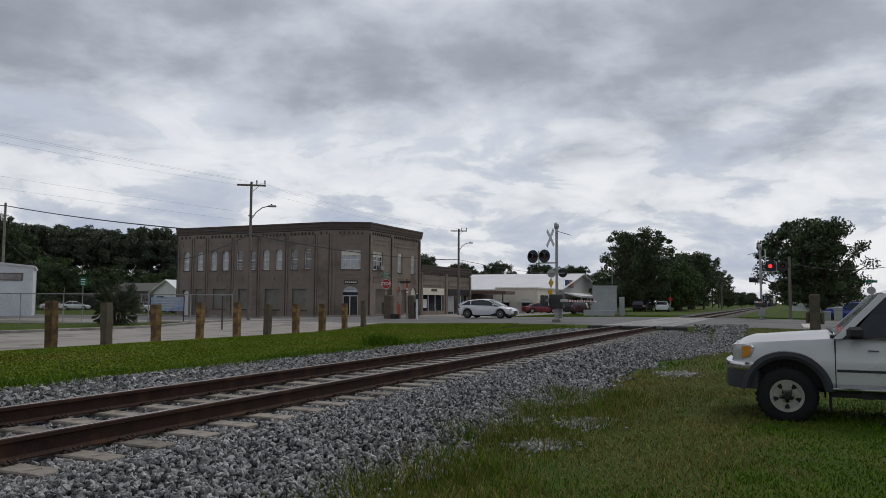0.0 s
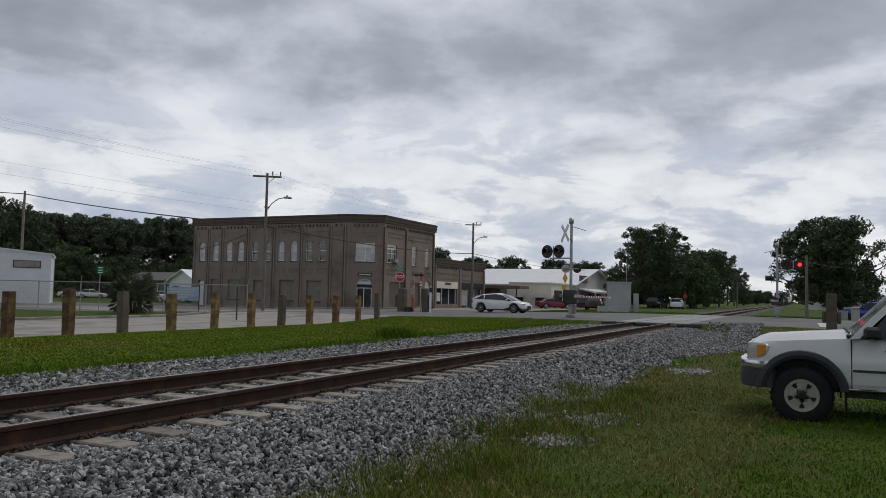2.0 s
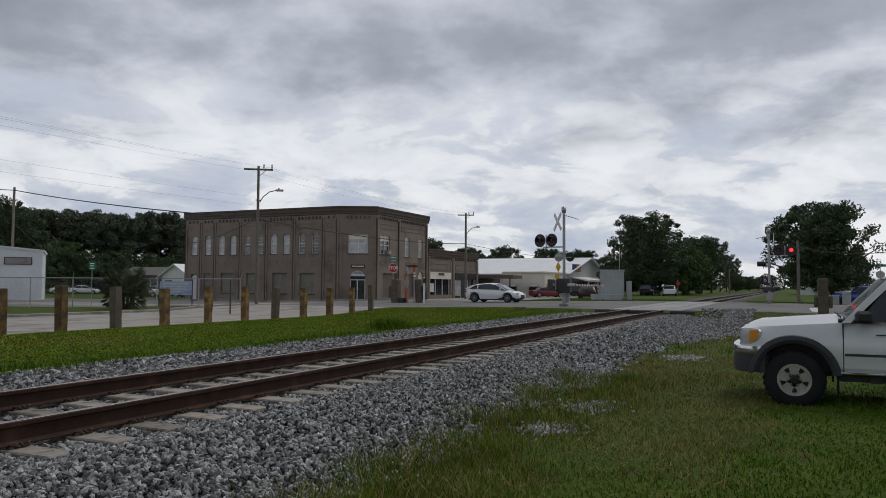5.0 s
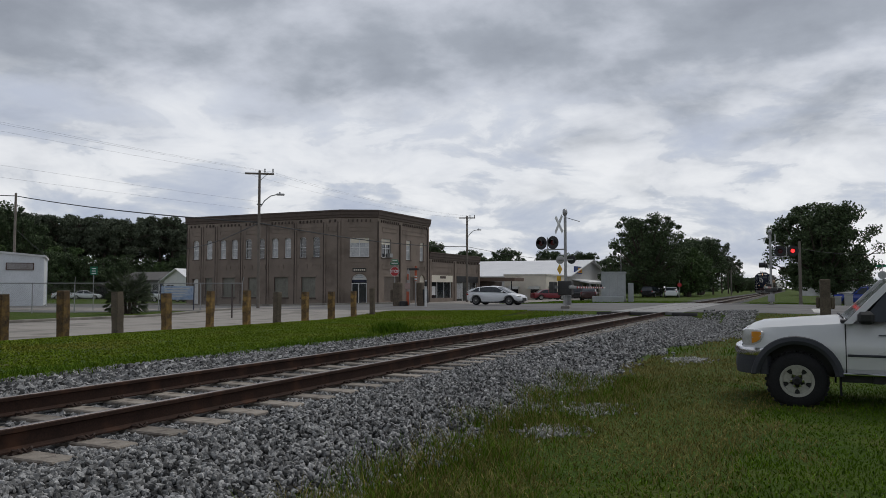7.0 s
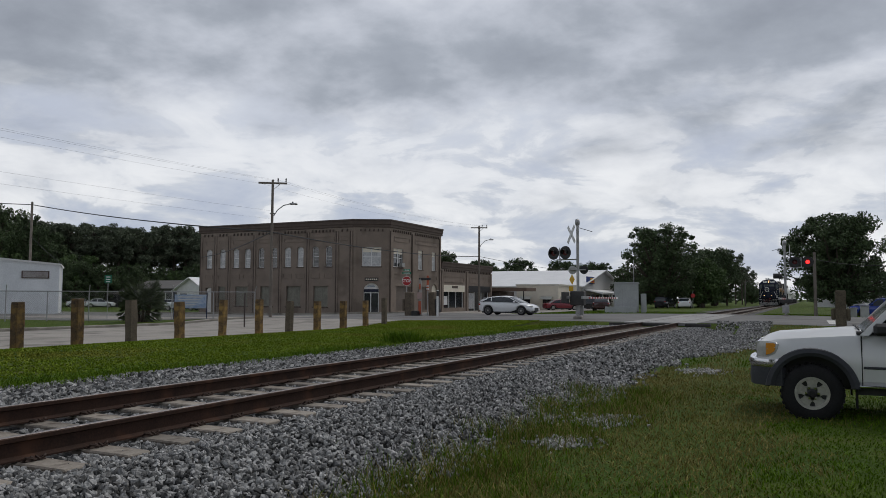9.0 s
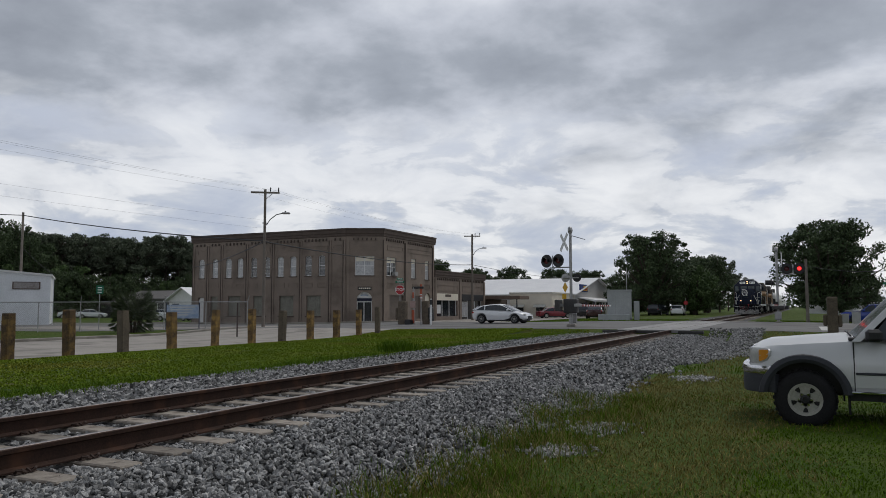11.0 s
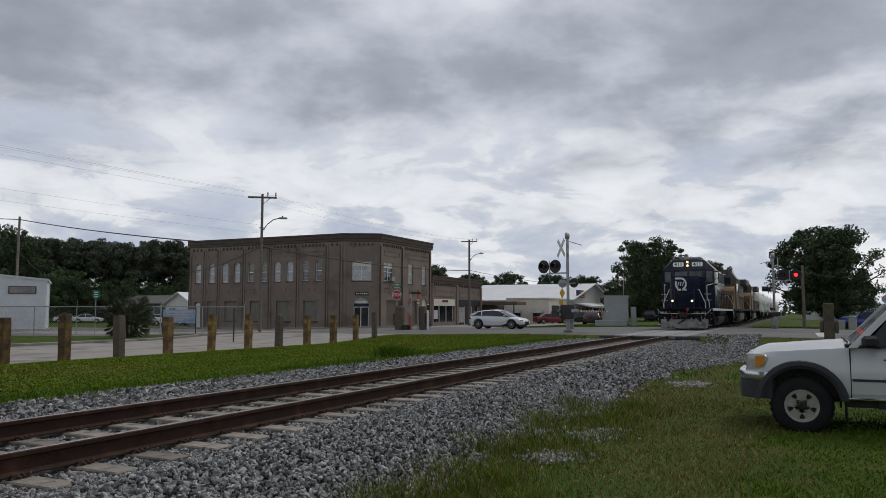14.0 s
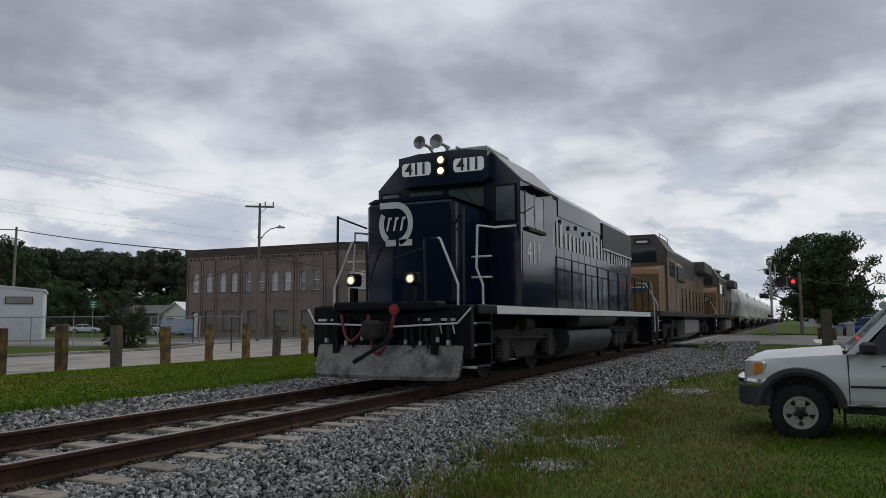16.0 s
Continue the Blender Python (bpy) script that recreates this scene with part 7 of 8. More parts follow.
        part("pillar", pill((1.44, 0.80, 1.09), (1.97, 0.665, 1.65), 0.05), TRUCK_PAINT, t)
        part("pillar", pill((2.65, 0.805, 1.10), (2.65, 0.668, 1.66), 0.045), TRUCK_PAINT, t)
        part("pillar", pill((3.24, 0.80, 1.10), (3.12, 0.662, 1.66), 0.05), TRUCK_PAINT, t)
    part("windscreen", Geo().loft([[Vector((1.42, y, 1.13)) for y in (-0.77, -0.3, 0.3, 0.77)], [Vector((1.96, y, 1.655)) for y in (-0.64, -0.3, 0.3, 0.64)]], False), mat("windscreen_glass", (0.10, 0.12, 0.12), (0.07, 0.085, 0.085), 0.08, 1, 5, spec=1.0), t, "sky-reflecting windscreen")
    part("cowl", Geo().bbox(1.36, 1.45, -0.74, 0.74, 1.09, 1.135, 0.01), DARK, t)
    for y in (-0.45, 0.1):
        part("wiper", Geo().tube([(1.40, y, 1.15), (1.37, y + 0.1, 1.19), (1.41, y + 0.45, 1.18)], 0.012), DARK, t)
    part("rear_window", Geo().loft([[Vector((3.27, y, 1.12)) for y in (-0.72, 0.72)], [Vector((3.15, y, 1.64)) for y in (-0.62, 0.62)]], False), CABGLASS, t)
    part("seat", Geo().bbox(2.35, 2.6, -0.6, -0.1, 0.9, 1.5, 0.05).bbox(2.35, 2.6, 0.1, 0.6, 0.9, 1.5, 0.05), FLARE, t)
    # grille and bumper
    part("grille", Geo().bbox(0.07, 0.12, -0.45, 0.45, 0.74, 0.90, 0.01), CHROME, t, "chrome grille")
    def bumper(z0, z1, out, name, m, label):
        rings = []
        for x, y in ((0.46, 0.83), (0.30, 0.815), (0.16, 0.76), (0.07, 0.66), (0.02, 0.45), (0.0, 0.0), (0.02, -0.45), (0.07, -0.66), (0.16, -0.76), (0.30, -0.815), (0.46, -0.83)):
            q = Vector((x, y, 0))
            n = Vector((-0.02 - out, 0.0, 0)) if abs(y) < 0.7 else Vector((-out * 0.4, math.copysign(0.012 + out * 0.5, y), 0))
            rings.append([q + n + Vector((0, 0, z0)), q + n * 1.4 + Vector((0, 0, 0.5 * (z0 + z1))), q + n + Vector((0, 0, z1)), q + Vector((0.05, -0.05 * (1 if y > 0 else -1) * (abs(y) > 0.7), z1)), q + Vector((0.05, -0.05 * (1 if y > 0 else -1) * (abs(y) > 0.7), z0))])
        return part(name, Geo().loft(rings, True, True), m, t, label, smooth=40)
    bumper(0.665, 0.765, 0.02, "bumper_bar", CHROME, "chrome bumper bar")
    bv = bumper(0.43, 0.66, 0.01, "bumper_valance", FLARE, "dark grey lower bumper")
    for s in (-1, 1):
        part("fog_lamp", Geo().bbox(0.075, 0.13, s * 0.66 - 0.05, s * 0.66 + 0.05, 0.50, 0.585, 0.012), LENS, bv, "clear fog lamp")
    part("rear_bumper", Geo().bbox(5.06, 5.2, -0.8, 0.8, 0.45, 0.65, 0.02), CHROME, t)
    # the short front overhang
    for ob in t.children_recursive:
        if ob.parent is t and ob.name.split(".")[0] in ("front_body", "front_panel", "headlight", "grille", "bumper_bar", "bumper_valance"):
            for o in (ob, *ob.children):
                for v in o.data.vertices:
                    if v.co.x < AX - 0.05:
                        if v.co.z > 0.72 and not ob.name.startswith("bumper"):
                            v.co.z += (0.02 if ob.name.startswith("front") and v.co.z > 0.93 else 0.065) * float(sstep(0.0, 0.5, AX - 0.05 - v.co.x))
                        v.co.x = AX - 0.05 - (AX - 0.05 - v.co.x) * 0.84
    return t


pickup_truck()


def car(name, label, paint, L, W, H, m, kind="sedan", wheel=0.32, lights=True, group="", rimm=None):
    """A car along x, front at +L/2: body, greenhouse, roof, pillars, wheels, lamps."""
    t = thing(name, label, "car", m, group)
    if kind == "hatch":
        prof = [(-0.5, 0.50, 0.62), (-0.485, 0.40, 0.66), (-0.40, 0.31, 0.70), (-0.2, 0.28, 0.69), (0.08, 0.27, 0.665), (0.24, 0.27, 0.635), (0.38, 0.29, 0.565), (0.46, 0.33, 0.49), (0.49, 0.38, 0.42), (0.5, 0.42, 0.38)]
        glass = [(-0.45, 0.70, 0.72), (-0.36, 0.71, 0.885), (-0.25, 0.71, 0.955), (-0.05, 0.70, 1.0), (0.08, 0.69, 0.955), (0.27, 0.63, 0.65)]
    elif kind == "suv":
        prof = [(-0.5, 0.34, 0.58), (-0.48, 0.28, 0.60), (-0.2, 0.25, 0.60), (0.2, 0.25, 0.60), (0.44, 0.27, 0.57), (0.49, 0.32, 0.52), (0.5, 0.36, 0.46)]
        glass = [(-0.48, 0.59, 0.62), (-0.44, 0.59, 0.97), (-0.1, 0.59, 1.0), (0.06, 0.59, 0.97), (0.20, 0.59, 0.61)]
    elif kind == "pickup":
        prof = [(-0.5, 0.34, 0.62), (-0.48, 0.30, 0.63), (-0.2, 0.28, 0.63), (0.2, 0.28, 0.63), (0.44, 0.28, 0.60), (0.49, 0.33, 0.56), (0.5, 0.38, 0.50)]
        glass = [(-0.13, 0.62, 0.64), (-0.11, 0.62, 0.96), (0.02, 0.62, 1.0), (0.12, 0.62, 0.95), (0.22, 0.62, 0.64)]
    else:
        prof = [(-0.5, 0.36, 0.58), (-0.48, 0.28, 0.65), (-0.3, 0.25, 0.67), (0.0, 0.24, 0.65), (0.2, 0.24, 0.64), (0.42, 0.26, 0.56), (0.48, 0.30, 0.48), (0.5, 0.36, 0.42)]
        glass = [(-0.36, 0.66, 0.67), (-0.24, 0.66, 0.95), (-0.08, 0.65, 1.0), (0.06, 0.65, 0.96), (0.22, 0.64, 0.65)]
    ax = (-0.305 * L, 0.305 * L)
    ar = wheel * 1.14
    xs = sorted(set([p[0] * L for p in prof] + [a + d * ar for a in ax for d in (-0.99, -0.9, -0.7, -0.4, 0, 0.4, 0.7, 0.9, 0.99)]))
    rings = []
    for x in xs:
        zb = float(np.interp(x / L, [p[0] for p in prof], [p[1] for p in prof])) * H * 0.62
        zt = float(np.interp(x / L, [p[0] for p in prof], [p[2] for p in prof])) * H
        w = W / 2 * float(np.interp(abs(x) / L, [0, 0.3, 0.42, 0.48, 0.5], [1, 1, 0.95, 0.85, 0.72]))
        for a in ax:
            d = abs(x - a)
            if d < ar:
                zb = max(zb, min(wheel + math.sqrt(ar * ar - d * d), zt - 0.12))
        zm = max(zb + 0.05, zt - 0.16)
        h = [(w * 0.93, zb), (w, zb + (zm - zb) * 0.4), (w, zm), (w * 0.95, zt - 0.05), (w * 0.86, zt), (0, zt + 0.025)]
        rings.append([Vector((x, y, z)) for y, z in h] + [Vector((x, -y, z)) for y, z in h[-2::-1]])
    part("body", Geo().loft(rings, True, True), paint, t, smooth=35)
    gr, rr = [], []
    for x, z0, z1 in glass:
        w0, w1 = W / 2 * 0.90, W / 2 * (0.90 - 0.28 * (z1 - z0) * H / 0.5 * 0.5)
        gr.append([Vector((x * L, w0, z0 * H)), Vector((x * L, w1, z1 * H - 0.05)), Vector((x * L, w1 * 0.8, z1 * H - 0.01)), Vector((x * L, -w1 * 0.8, z1 * H - 0.01)), Vector((x * L, -w1, z1 * H - 0.05)), Vector((x * L, -w0, z0 * H))])
        if z1 > 0.88:
            rr.append([Vector((x * L, w1 + 0.012, z1 * H - 0.055)), Vector((x * L, w1 * 0.8, z1 * H)), Vector((x * L, 0, z1 * H + 0.015)), Vector((x * L, -w1 * 0.8, z1 * H)), Vector((x * L, -w1 - 0.012, z1 * H - 0.055))])
    part("greenhouse", Geo().loft(gr, True, True), CABGLASS, t, "dark car windows", smooth=30)
    part("roof", Geo().loft(rr, True, True), paint, t, smooth=35)
    for s in (-1, 1):
        for i, j, k in ((0, 1, 0.16 if kind == "hatch" else 0.05), (len(glass) - 1, len(glass) - 2, 0.04), (2, 2, 0.035)):
            a, b = glass[i], glass[j]
            za, zb2 = (a[1] * H, b[2] * H - 0.05) if i != 2 else (a[1] * H, a[2] * H - 0.05)
            wa, wb = W / 2 * 0.905, W / 2 * (0.905 - 0.14 * (b[2] - b[1]) * H / 0.5)
            part("pillar", Geo().loft([[Vector((a[0] * L - k, s * wa, za)), Vector((a[0] * L + k, s * wa, za)), Vector((a[0] * L + k, s * (wa - 0.03), za)), Vector((a[0] * L - k, s * (wa - 0.03), za))], [Vector((b[0] * L - k, s * (wb + 0.006), zb2)), Vector((b[0] * L + k, s * (wb + 0.006), zb2)), Vector((b[0] * L + k, s * (wb - 0.03), zb2)), Vector((b[0] * L - k, s * (wb - 0.03), zb2))]], True, True), paint, t)
        for a in ax:
            tyre_and_rim(t, a, s * (W / 2 - 0.10), wheel, wheel, s, wheel * 0.66, 0.2, 5, 0, rimm)
        part("headlight", Geo().bbox(0.44 * L, 0.487 * L, s * W * 0.36 - 0.12, s * W * 0.36 + 0.12, 0.43 * H, 0.49 * H, 0.01), LENS, t)
        part("tail_light", Geo().bbox(-0.492 * L, -0.46 * L, s * W * 0.38 - 0.12, s * W * 0.38 + 0.12, 0.52 * H, 0.60 * H, 0.01), TAIL, t)
        part("mirror", Geo().bbox(0.17 * L, 0.20 * L, min(s * W * 0.48, s * W * 0.57), max(s * W * 0.48, s * W * 0.57), 0.66 * H, 0.73 * H, 0.02), paint, t)
        part("sill", Geo().box(-0.2 * L, 0.2 * L, s * W * 0.47 - 0.03, s * W * 0.47 + 0.03, 0.13 * H, 0.19 * H), DARK, t)
    part("grille", Geo().bbox(0.485 * L, 0.502 * L, -W * 0.2, W * 0.2, 0.20 * H, 0.40 * H, 0.01), DARK, t)
    part("underbody", Geo().box(-0.44 * L, 0.44 * L, -W * 0.36, W * 0.36, 0.12 * H, 0.3 * H), DARK, t)
    return t


CAR_WHITE_PAINT = mat("white_car_paint", (0.78, 0.79, 0.80), (0.72, 0.73, 0.74), 0.25, 1, 20, coat=0.5)
hatch = car("hatchback", "white hatchback car waiting before the lowered crossing gate", CAR_WHITE_PAINT, 4.15, 1.75, 1.36, pose(-19.2, 50.2, float(gz(-19.2, 50.2)) + 0.012, 0, 0, -3), "hatch", 0.33, rimm=mat("dark_alloy", (0.12, 0.12, 0.12), rough=0.4))
part("spoiler", Geo().bbox(-1.78, -1.40, -0.55, 0.55, 1.185, 1.22, 0.012), CAR_WHITE_PAINT, hatch)


def parked(name, label, paint, L, W, H, x, y, rz, kind, lift=0.03, group=""):
    car(name, label, paint, L, W, H, pose(x, y, float(gz(x, y)) + lift, 0, 0, rz), kind, group=group)


parked("sedan", "dark red sedan parked before the cream store", mat("dark_red_paint", (0.22, 0.02, 0.03), (0.17, 0.015, 0.025), 0.3, coat=0.4), 4.7, 1.8, 1.36, -28.6, 93.5, 38, "sedan")
parked("sport_utility", "black sport utility vehicle parked before the stores", mat("black_car_paint", (0.015, 0.015, 0.018), rough=0.25, coat=0.4), 4.6, 1.9, 1.75, -26.0, 97.0, 30, "suv")
parked("sedan", "black sedan with red tail lamps parked by the store", mat("maroon_black_paint", (0.05, 0.012, 0.015), rough=0.25, coat=0.4), 4.6, 1.8, 1.42, -19.6, 78.6, 100, "sedan")
parked("sedan", "white sedan parked under the trees", CAR_WHITE_PAINT, 4.6, 1.8, 1.45, -15.6, 109, 95, "sedan", 0.0)
parked("sport_utility", "dark sport utility vehicle parked in the shade of the trees", MATS["black_car_paint"], 4.6, 1.9, 1.6, -18.7, 111.5, 80, "suv", 0.0)
for k, (x, y, rz, kd) in enumerate(((-108, 89.5, 40, "sedan"), (-111.5, 88.5, 35, "sedan"), (-113.5, 82.5, 40, "suv"), (-103.5, 93, 40, "sedan"))):
    parked("parked_car", "white car parked behind the chain-link fence", CAR_WHITE_PAINT, 4.6, 1.8, 1.5, x, y, rz, kd, 0.0, "cars behind the fence")
parked("parked_car", "grey car parked in the lot behind the banner", mat("grey_car_paint", (0.16, 0.17, 0.18), rough=0.3, coat=0.4), 4.6, 1.8, 1.5, -82, 80, 20, "sedan", 0.0)
parked("parked_pickup", "white pickup parked in the lot behind the banner", CAR_WHITE_PAINT, 5.2, 1.9, 1.75, -76, 76, 20, "pickup", 0.0)
BLUE = mat("bright_blue_paint", (0.012, 0.04, 0.28), (0.01, 0.03, 0.22), 0.25, coat=0.5)
parked("blue_pickup", "bright blue pickup parked by the timber post", BLUE, 4.8, 1.85, 1.5, 5.1, 66, 180, "pickup", 0.0)
parked("parked_pickup", "white pickup parked beside the blue pickup", CAR_WHITE_PAINT, 5.2, 1.9, 1.7, 5.9, 73.5, 180, "pickup", 0.0)
parked("sport_utility", "dark blue sport utility vehicle parked in the row", mat("navy_car", (0.02, 0.03, 0.07), rough=0.25, coat=0.4), 4.7, 1.9, 1.6, 7.6, 69.8, 180, "suv", 0.0)
parked("van", "white van parked far down the row", CAR_WHITE_PAINT, 5.2, 1.95, 2.1, 7.8, 78, 180, "suv", 0.0)


# ---- street furniture ----
def timber_posts():
    rs = random.Random(17)
    ys = [8.6, 10.5, 12.35, 14.07, 15.88, 17.75, 19.74, 21.71, 23.56, 25.49, 27.5, 29.45, 31.23]
    for k, y in enumerate(ys):
        x = -17.85 - 0.035 * max(0, y - 18)
        z = float(gz(x, y))
        w = rs.uniform(0.105, 0.13)
        p = thing("timber_post", "weathered square timber bollard with rusty orange stains" if k % 4 else "grey weathered square timber bollard", "bollard", pose(x, y, z, rs.uniform(-1.5, 1.5), rs.uniform(-1.5, 1.5), rs.uniform(-6, 6)), "row of bollards")
        h = 1.22 * rs.uniform(0.95, 1.05)
        rings = []
        for zz, s in ((-0.2, 1.0), (0.3, 1.0 + rs.uniform(-0.06, 0.02)), (0.65, 1.02), (h - 0.03, 1.0), (h, 0.93)):
            rings.append([Vector((a * w * s + rs.uniform(-0.008, 0.008), b * w * s + rs.uniform(-0.008, 0.008), zz)) for a, b in ((-1, -0.8), (-0.8, -1), (0.8, -1), (1, -0.8), (1, 0.8), (0.8, 1), (-0.8, 1), (-1, 0.8))])
        part("post", Geo().loft(rings, True, True), POST if k % 4 else POST_GREY, p)
        part("post_cap", Geo().loft([[Vector((a * w * 0.9, b * w * 0.9, zz)) for a, b in ((-1, -1), (1, -1), (1, 1), (-1, 1))] for zz in (h + 0.002, h + 0.012)], True, True), POST_GREY, p, "dark rotten end grain")


timber_posts()


def utility_pole(x, y, z, h, m_arm, lamp, label, arm=True, r=0.15):
    p = thing("utility_pole", label, "utility pole", pose(x, y, z, 0, 0, m_arm), "utility poles")
    part("pole", Geo().cyl((0, 0, -0.5), (0.0, 0, h), r, r * 0.72, 12), WOOD, p, smooth=40)
    if arm:
        part("crossarm", Geo().bbox(-0.95, 0.95, -0.06, 0.06, h - 0.28, h - 0.16, 0.015), WOOD, p)
        for a in (0.35, 0.88):
            i = part("insulator", Geo().turn([(0.02, 0.0), (0.05, 0.12), (0.03, 0.16), (0.05, 0.22), (0.03, 0.30)], (a, 0, h - 0.16), "z", 8), DARK, p)
        part("brace", Geo().cyl((0.0, 0.08, h - 0.7), (0.5, 0.08, h - 0.24), 0.02, n=5), METAL, p)
    if lamp:
        part("lamp_arm", Geo().tube([(0.1, 0, h - 2.45), (0.35, 0, h - 2.05), (0.75, 0, h - 1.72), (1.2, 0, h - 1.6)], 0.035, 7), METAL, p)
        l = part("lamp_head", Geo().bbox(1.12, 1.68, -0.12, 0.12, h - 1.67, h - 1.54, 0.05), METAL, p, "grey street lamp head", smooth=30)
        part("photocell", Geo().cyl((1.35, 0, h - 1.54), (1.35, 0, h - 1.45), 0.05, n=8), DARK, l)
        for zz in (2.3,):
            part("bracket", Geo().box(-0.16, 0.2, -0.04, 0.04, h - zz - 0.03, h - zz + 0.03), DARK, p)
    return p


utility_pole(-32.6, 40.5, float(gz(-32.6, 40.5)), 9.3, 36, True, "grey wooden utility pole with a street lamp", r=0.115)
utility_pole(-34.3, 80, float(gz(-34.3, 80)), 9.95, 24, True, "grey wooden utility pole with a street lamp by the shops")
utility_pole(-71.9, 50.8, -0.4, 11.6, 40, False, "tall bare wooden utility pole behind the shed", arm=False)
utility_pole(-32.6, -12, -0.1, 9.3, 10, False, "grey wooden utility pole beside the side road")
utility_pole(0.35, 57, float(gz(0.35, 57)), 4.4, 0, False, "short grey wooden pole by the street", arm=False, r=0.12)
utility_pole(-10.7, 149.6, 0.1, 5.0, 0, False, "distant wooden pole beside the track")


def cable(name, a, b, sag, r, label):
    a, b = Vector(a), Vector(b)
    pts = [a.lerp(b, k / 16) - Vector((0, 0, sag * 4 * (k / 16) * (1 - k / 16))) for k in range(17)]
    tagged(part(name, Geo().tube(pts, r, 5), WIRE), label, "cable", "overhead cables")


for dx, z in ((-0.75, 9.15), (0.3, 9.35), (0.75, 9.35)):
    cable("overhead_wire", (-32.6 + dx * 0.8, 40.5 + dx * 0.6, z), (-32.6 + dx, -12, 9.3), 0.5, 0.0035, "thin dark overhead power wire")
    cable("overhead_wire", (-32.6 + dx * 0.8, 40.5 + dx * 0.6, z), (-34.3 + dx * 0.9, 80 + dx * 0.4, z + 0.5), 0.5, 0.0035, "thin dark overhead power wire")
for z in (7.3, 6.75):
    cable("overhead_wire", (-32.6, 40.3, z), (-32.6, -12, z + 0.2), 0.35, 0.0035, "thin dark overhead service wire")
cable("overhead_cable", (-71.9, 50.8, 10.9), (-32.7, 40.5, 5.9), 0.28, 0.045, "thick black overhead cable")
cable("overhead_cable", (-71.9, 50.8, 10.9), (-95, 20, 12.5), 0.6, 0.042, "thick black overhead cable")
cable("overhead_cable", (-32.5, 40.5, 5.85), (-34.3, 80, 6.3), 0.45, 0.042, "thick black overhead cable")
cable("overhead_cable", (-32.7, 40.5, 5.85), (-60.3, 62.8, 5.85), 0.3, 0.036, "thick black service cable to the building")
cable("overhead_cable", (-34.3, 80, 6.3), (-31, 130, 6.3), 0.6, 0.025, "thick black overhead cable")
cable("overhead_wire", (0.35, 57, 4.2), (9, 60, 4.6), 0.6, 0.02, "thin sagging service wire")
cable("overhead_wire", (-71.9, 50.8, 7.6), (-63.9, 48.6, 4.4), 0.1, 0.02, "guy wire of the tall pole")


def sign_post(name, label, x, y, h, plate, m_plate, rz, back=None):
    z = float(gz(x, y))
    s = thing(name, label, "sign", pose(x, y, z, 0, 0, rz))
    part("post", Geo().bbox(-0.025, 0.025, 0.012, 0.05, -0.2, h, 0.006), METAL, s)
    return s


def octagon(r):
    return [(r * math.cos(radians(22.5 + 45 * k)), r * math.sin(radians(22.5 + 45 * k))) for k in range(8)]


def stop_sign():
    s = sign_post("stop_sign", "red octagonal stop sign with green street-name blades", -26.9, 49.1, 3.2, None, None, 14)
    c = 2.72 - float(gz(-26.9, 49.1))
    b = part("sign_border", Geo().prism([(u, c + v) for u, v in octagon(0.37)], "y", -0.004, 0.0), WHITE, s)
    pl = part("sign_plate", Geo().prism([(u, c + v) for u, v in octagon(0.345)], "y", -0.012, -0.006), RED, s, "red octagonal plate")
    letters("stop_word", "STOP", 0.30, WHITE, pl, pose(0, -0.017, c, 90, 0, 0))
    for k, (zz, r) in enumerate(((c + 0.50, 0), (c + 0.72, 60))):
        n = part("name_blade", Geo().bbox(-0.34, 0.34, -0.006, 0.006, zz, zz + 0.17, 0.004, pose(0, 0, 0, 0, 0, r)), GREEN, s, "green street-name blade")
        part("name_bar", Geo().box(-0.24, 0.24, -0.010, -0.008, zz + 0.06, zz + 0.11, pose(0, 0, 0, 0, 0, r)), WHITE, n)


stop_sign()


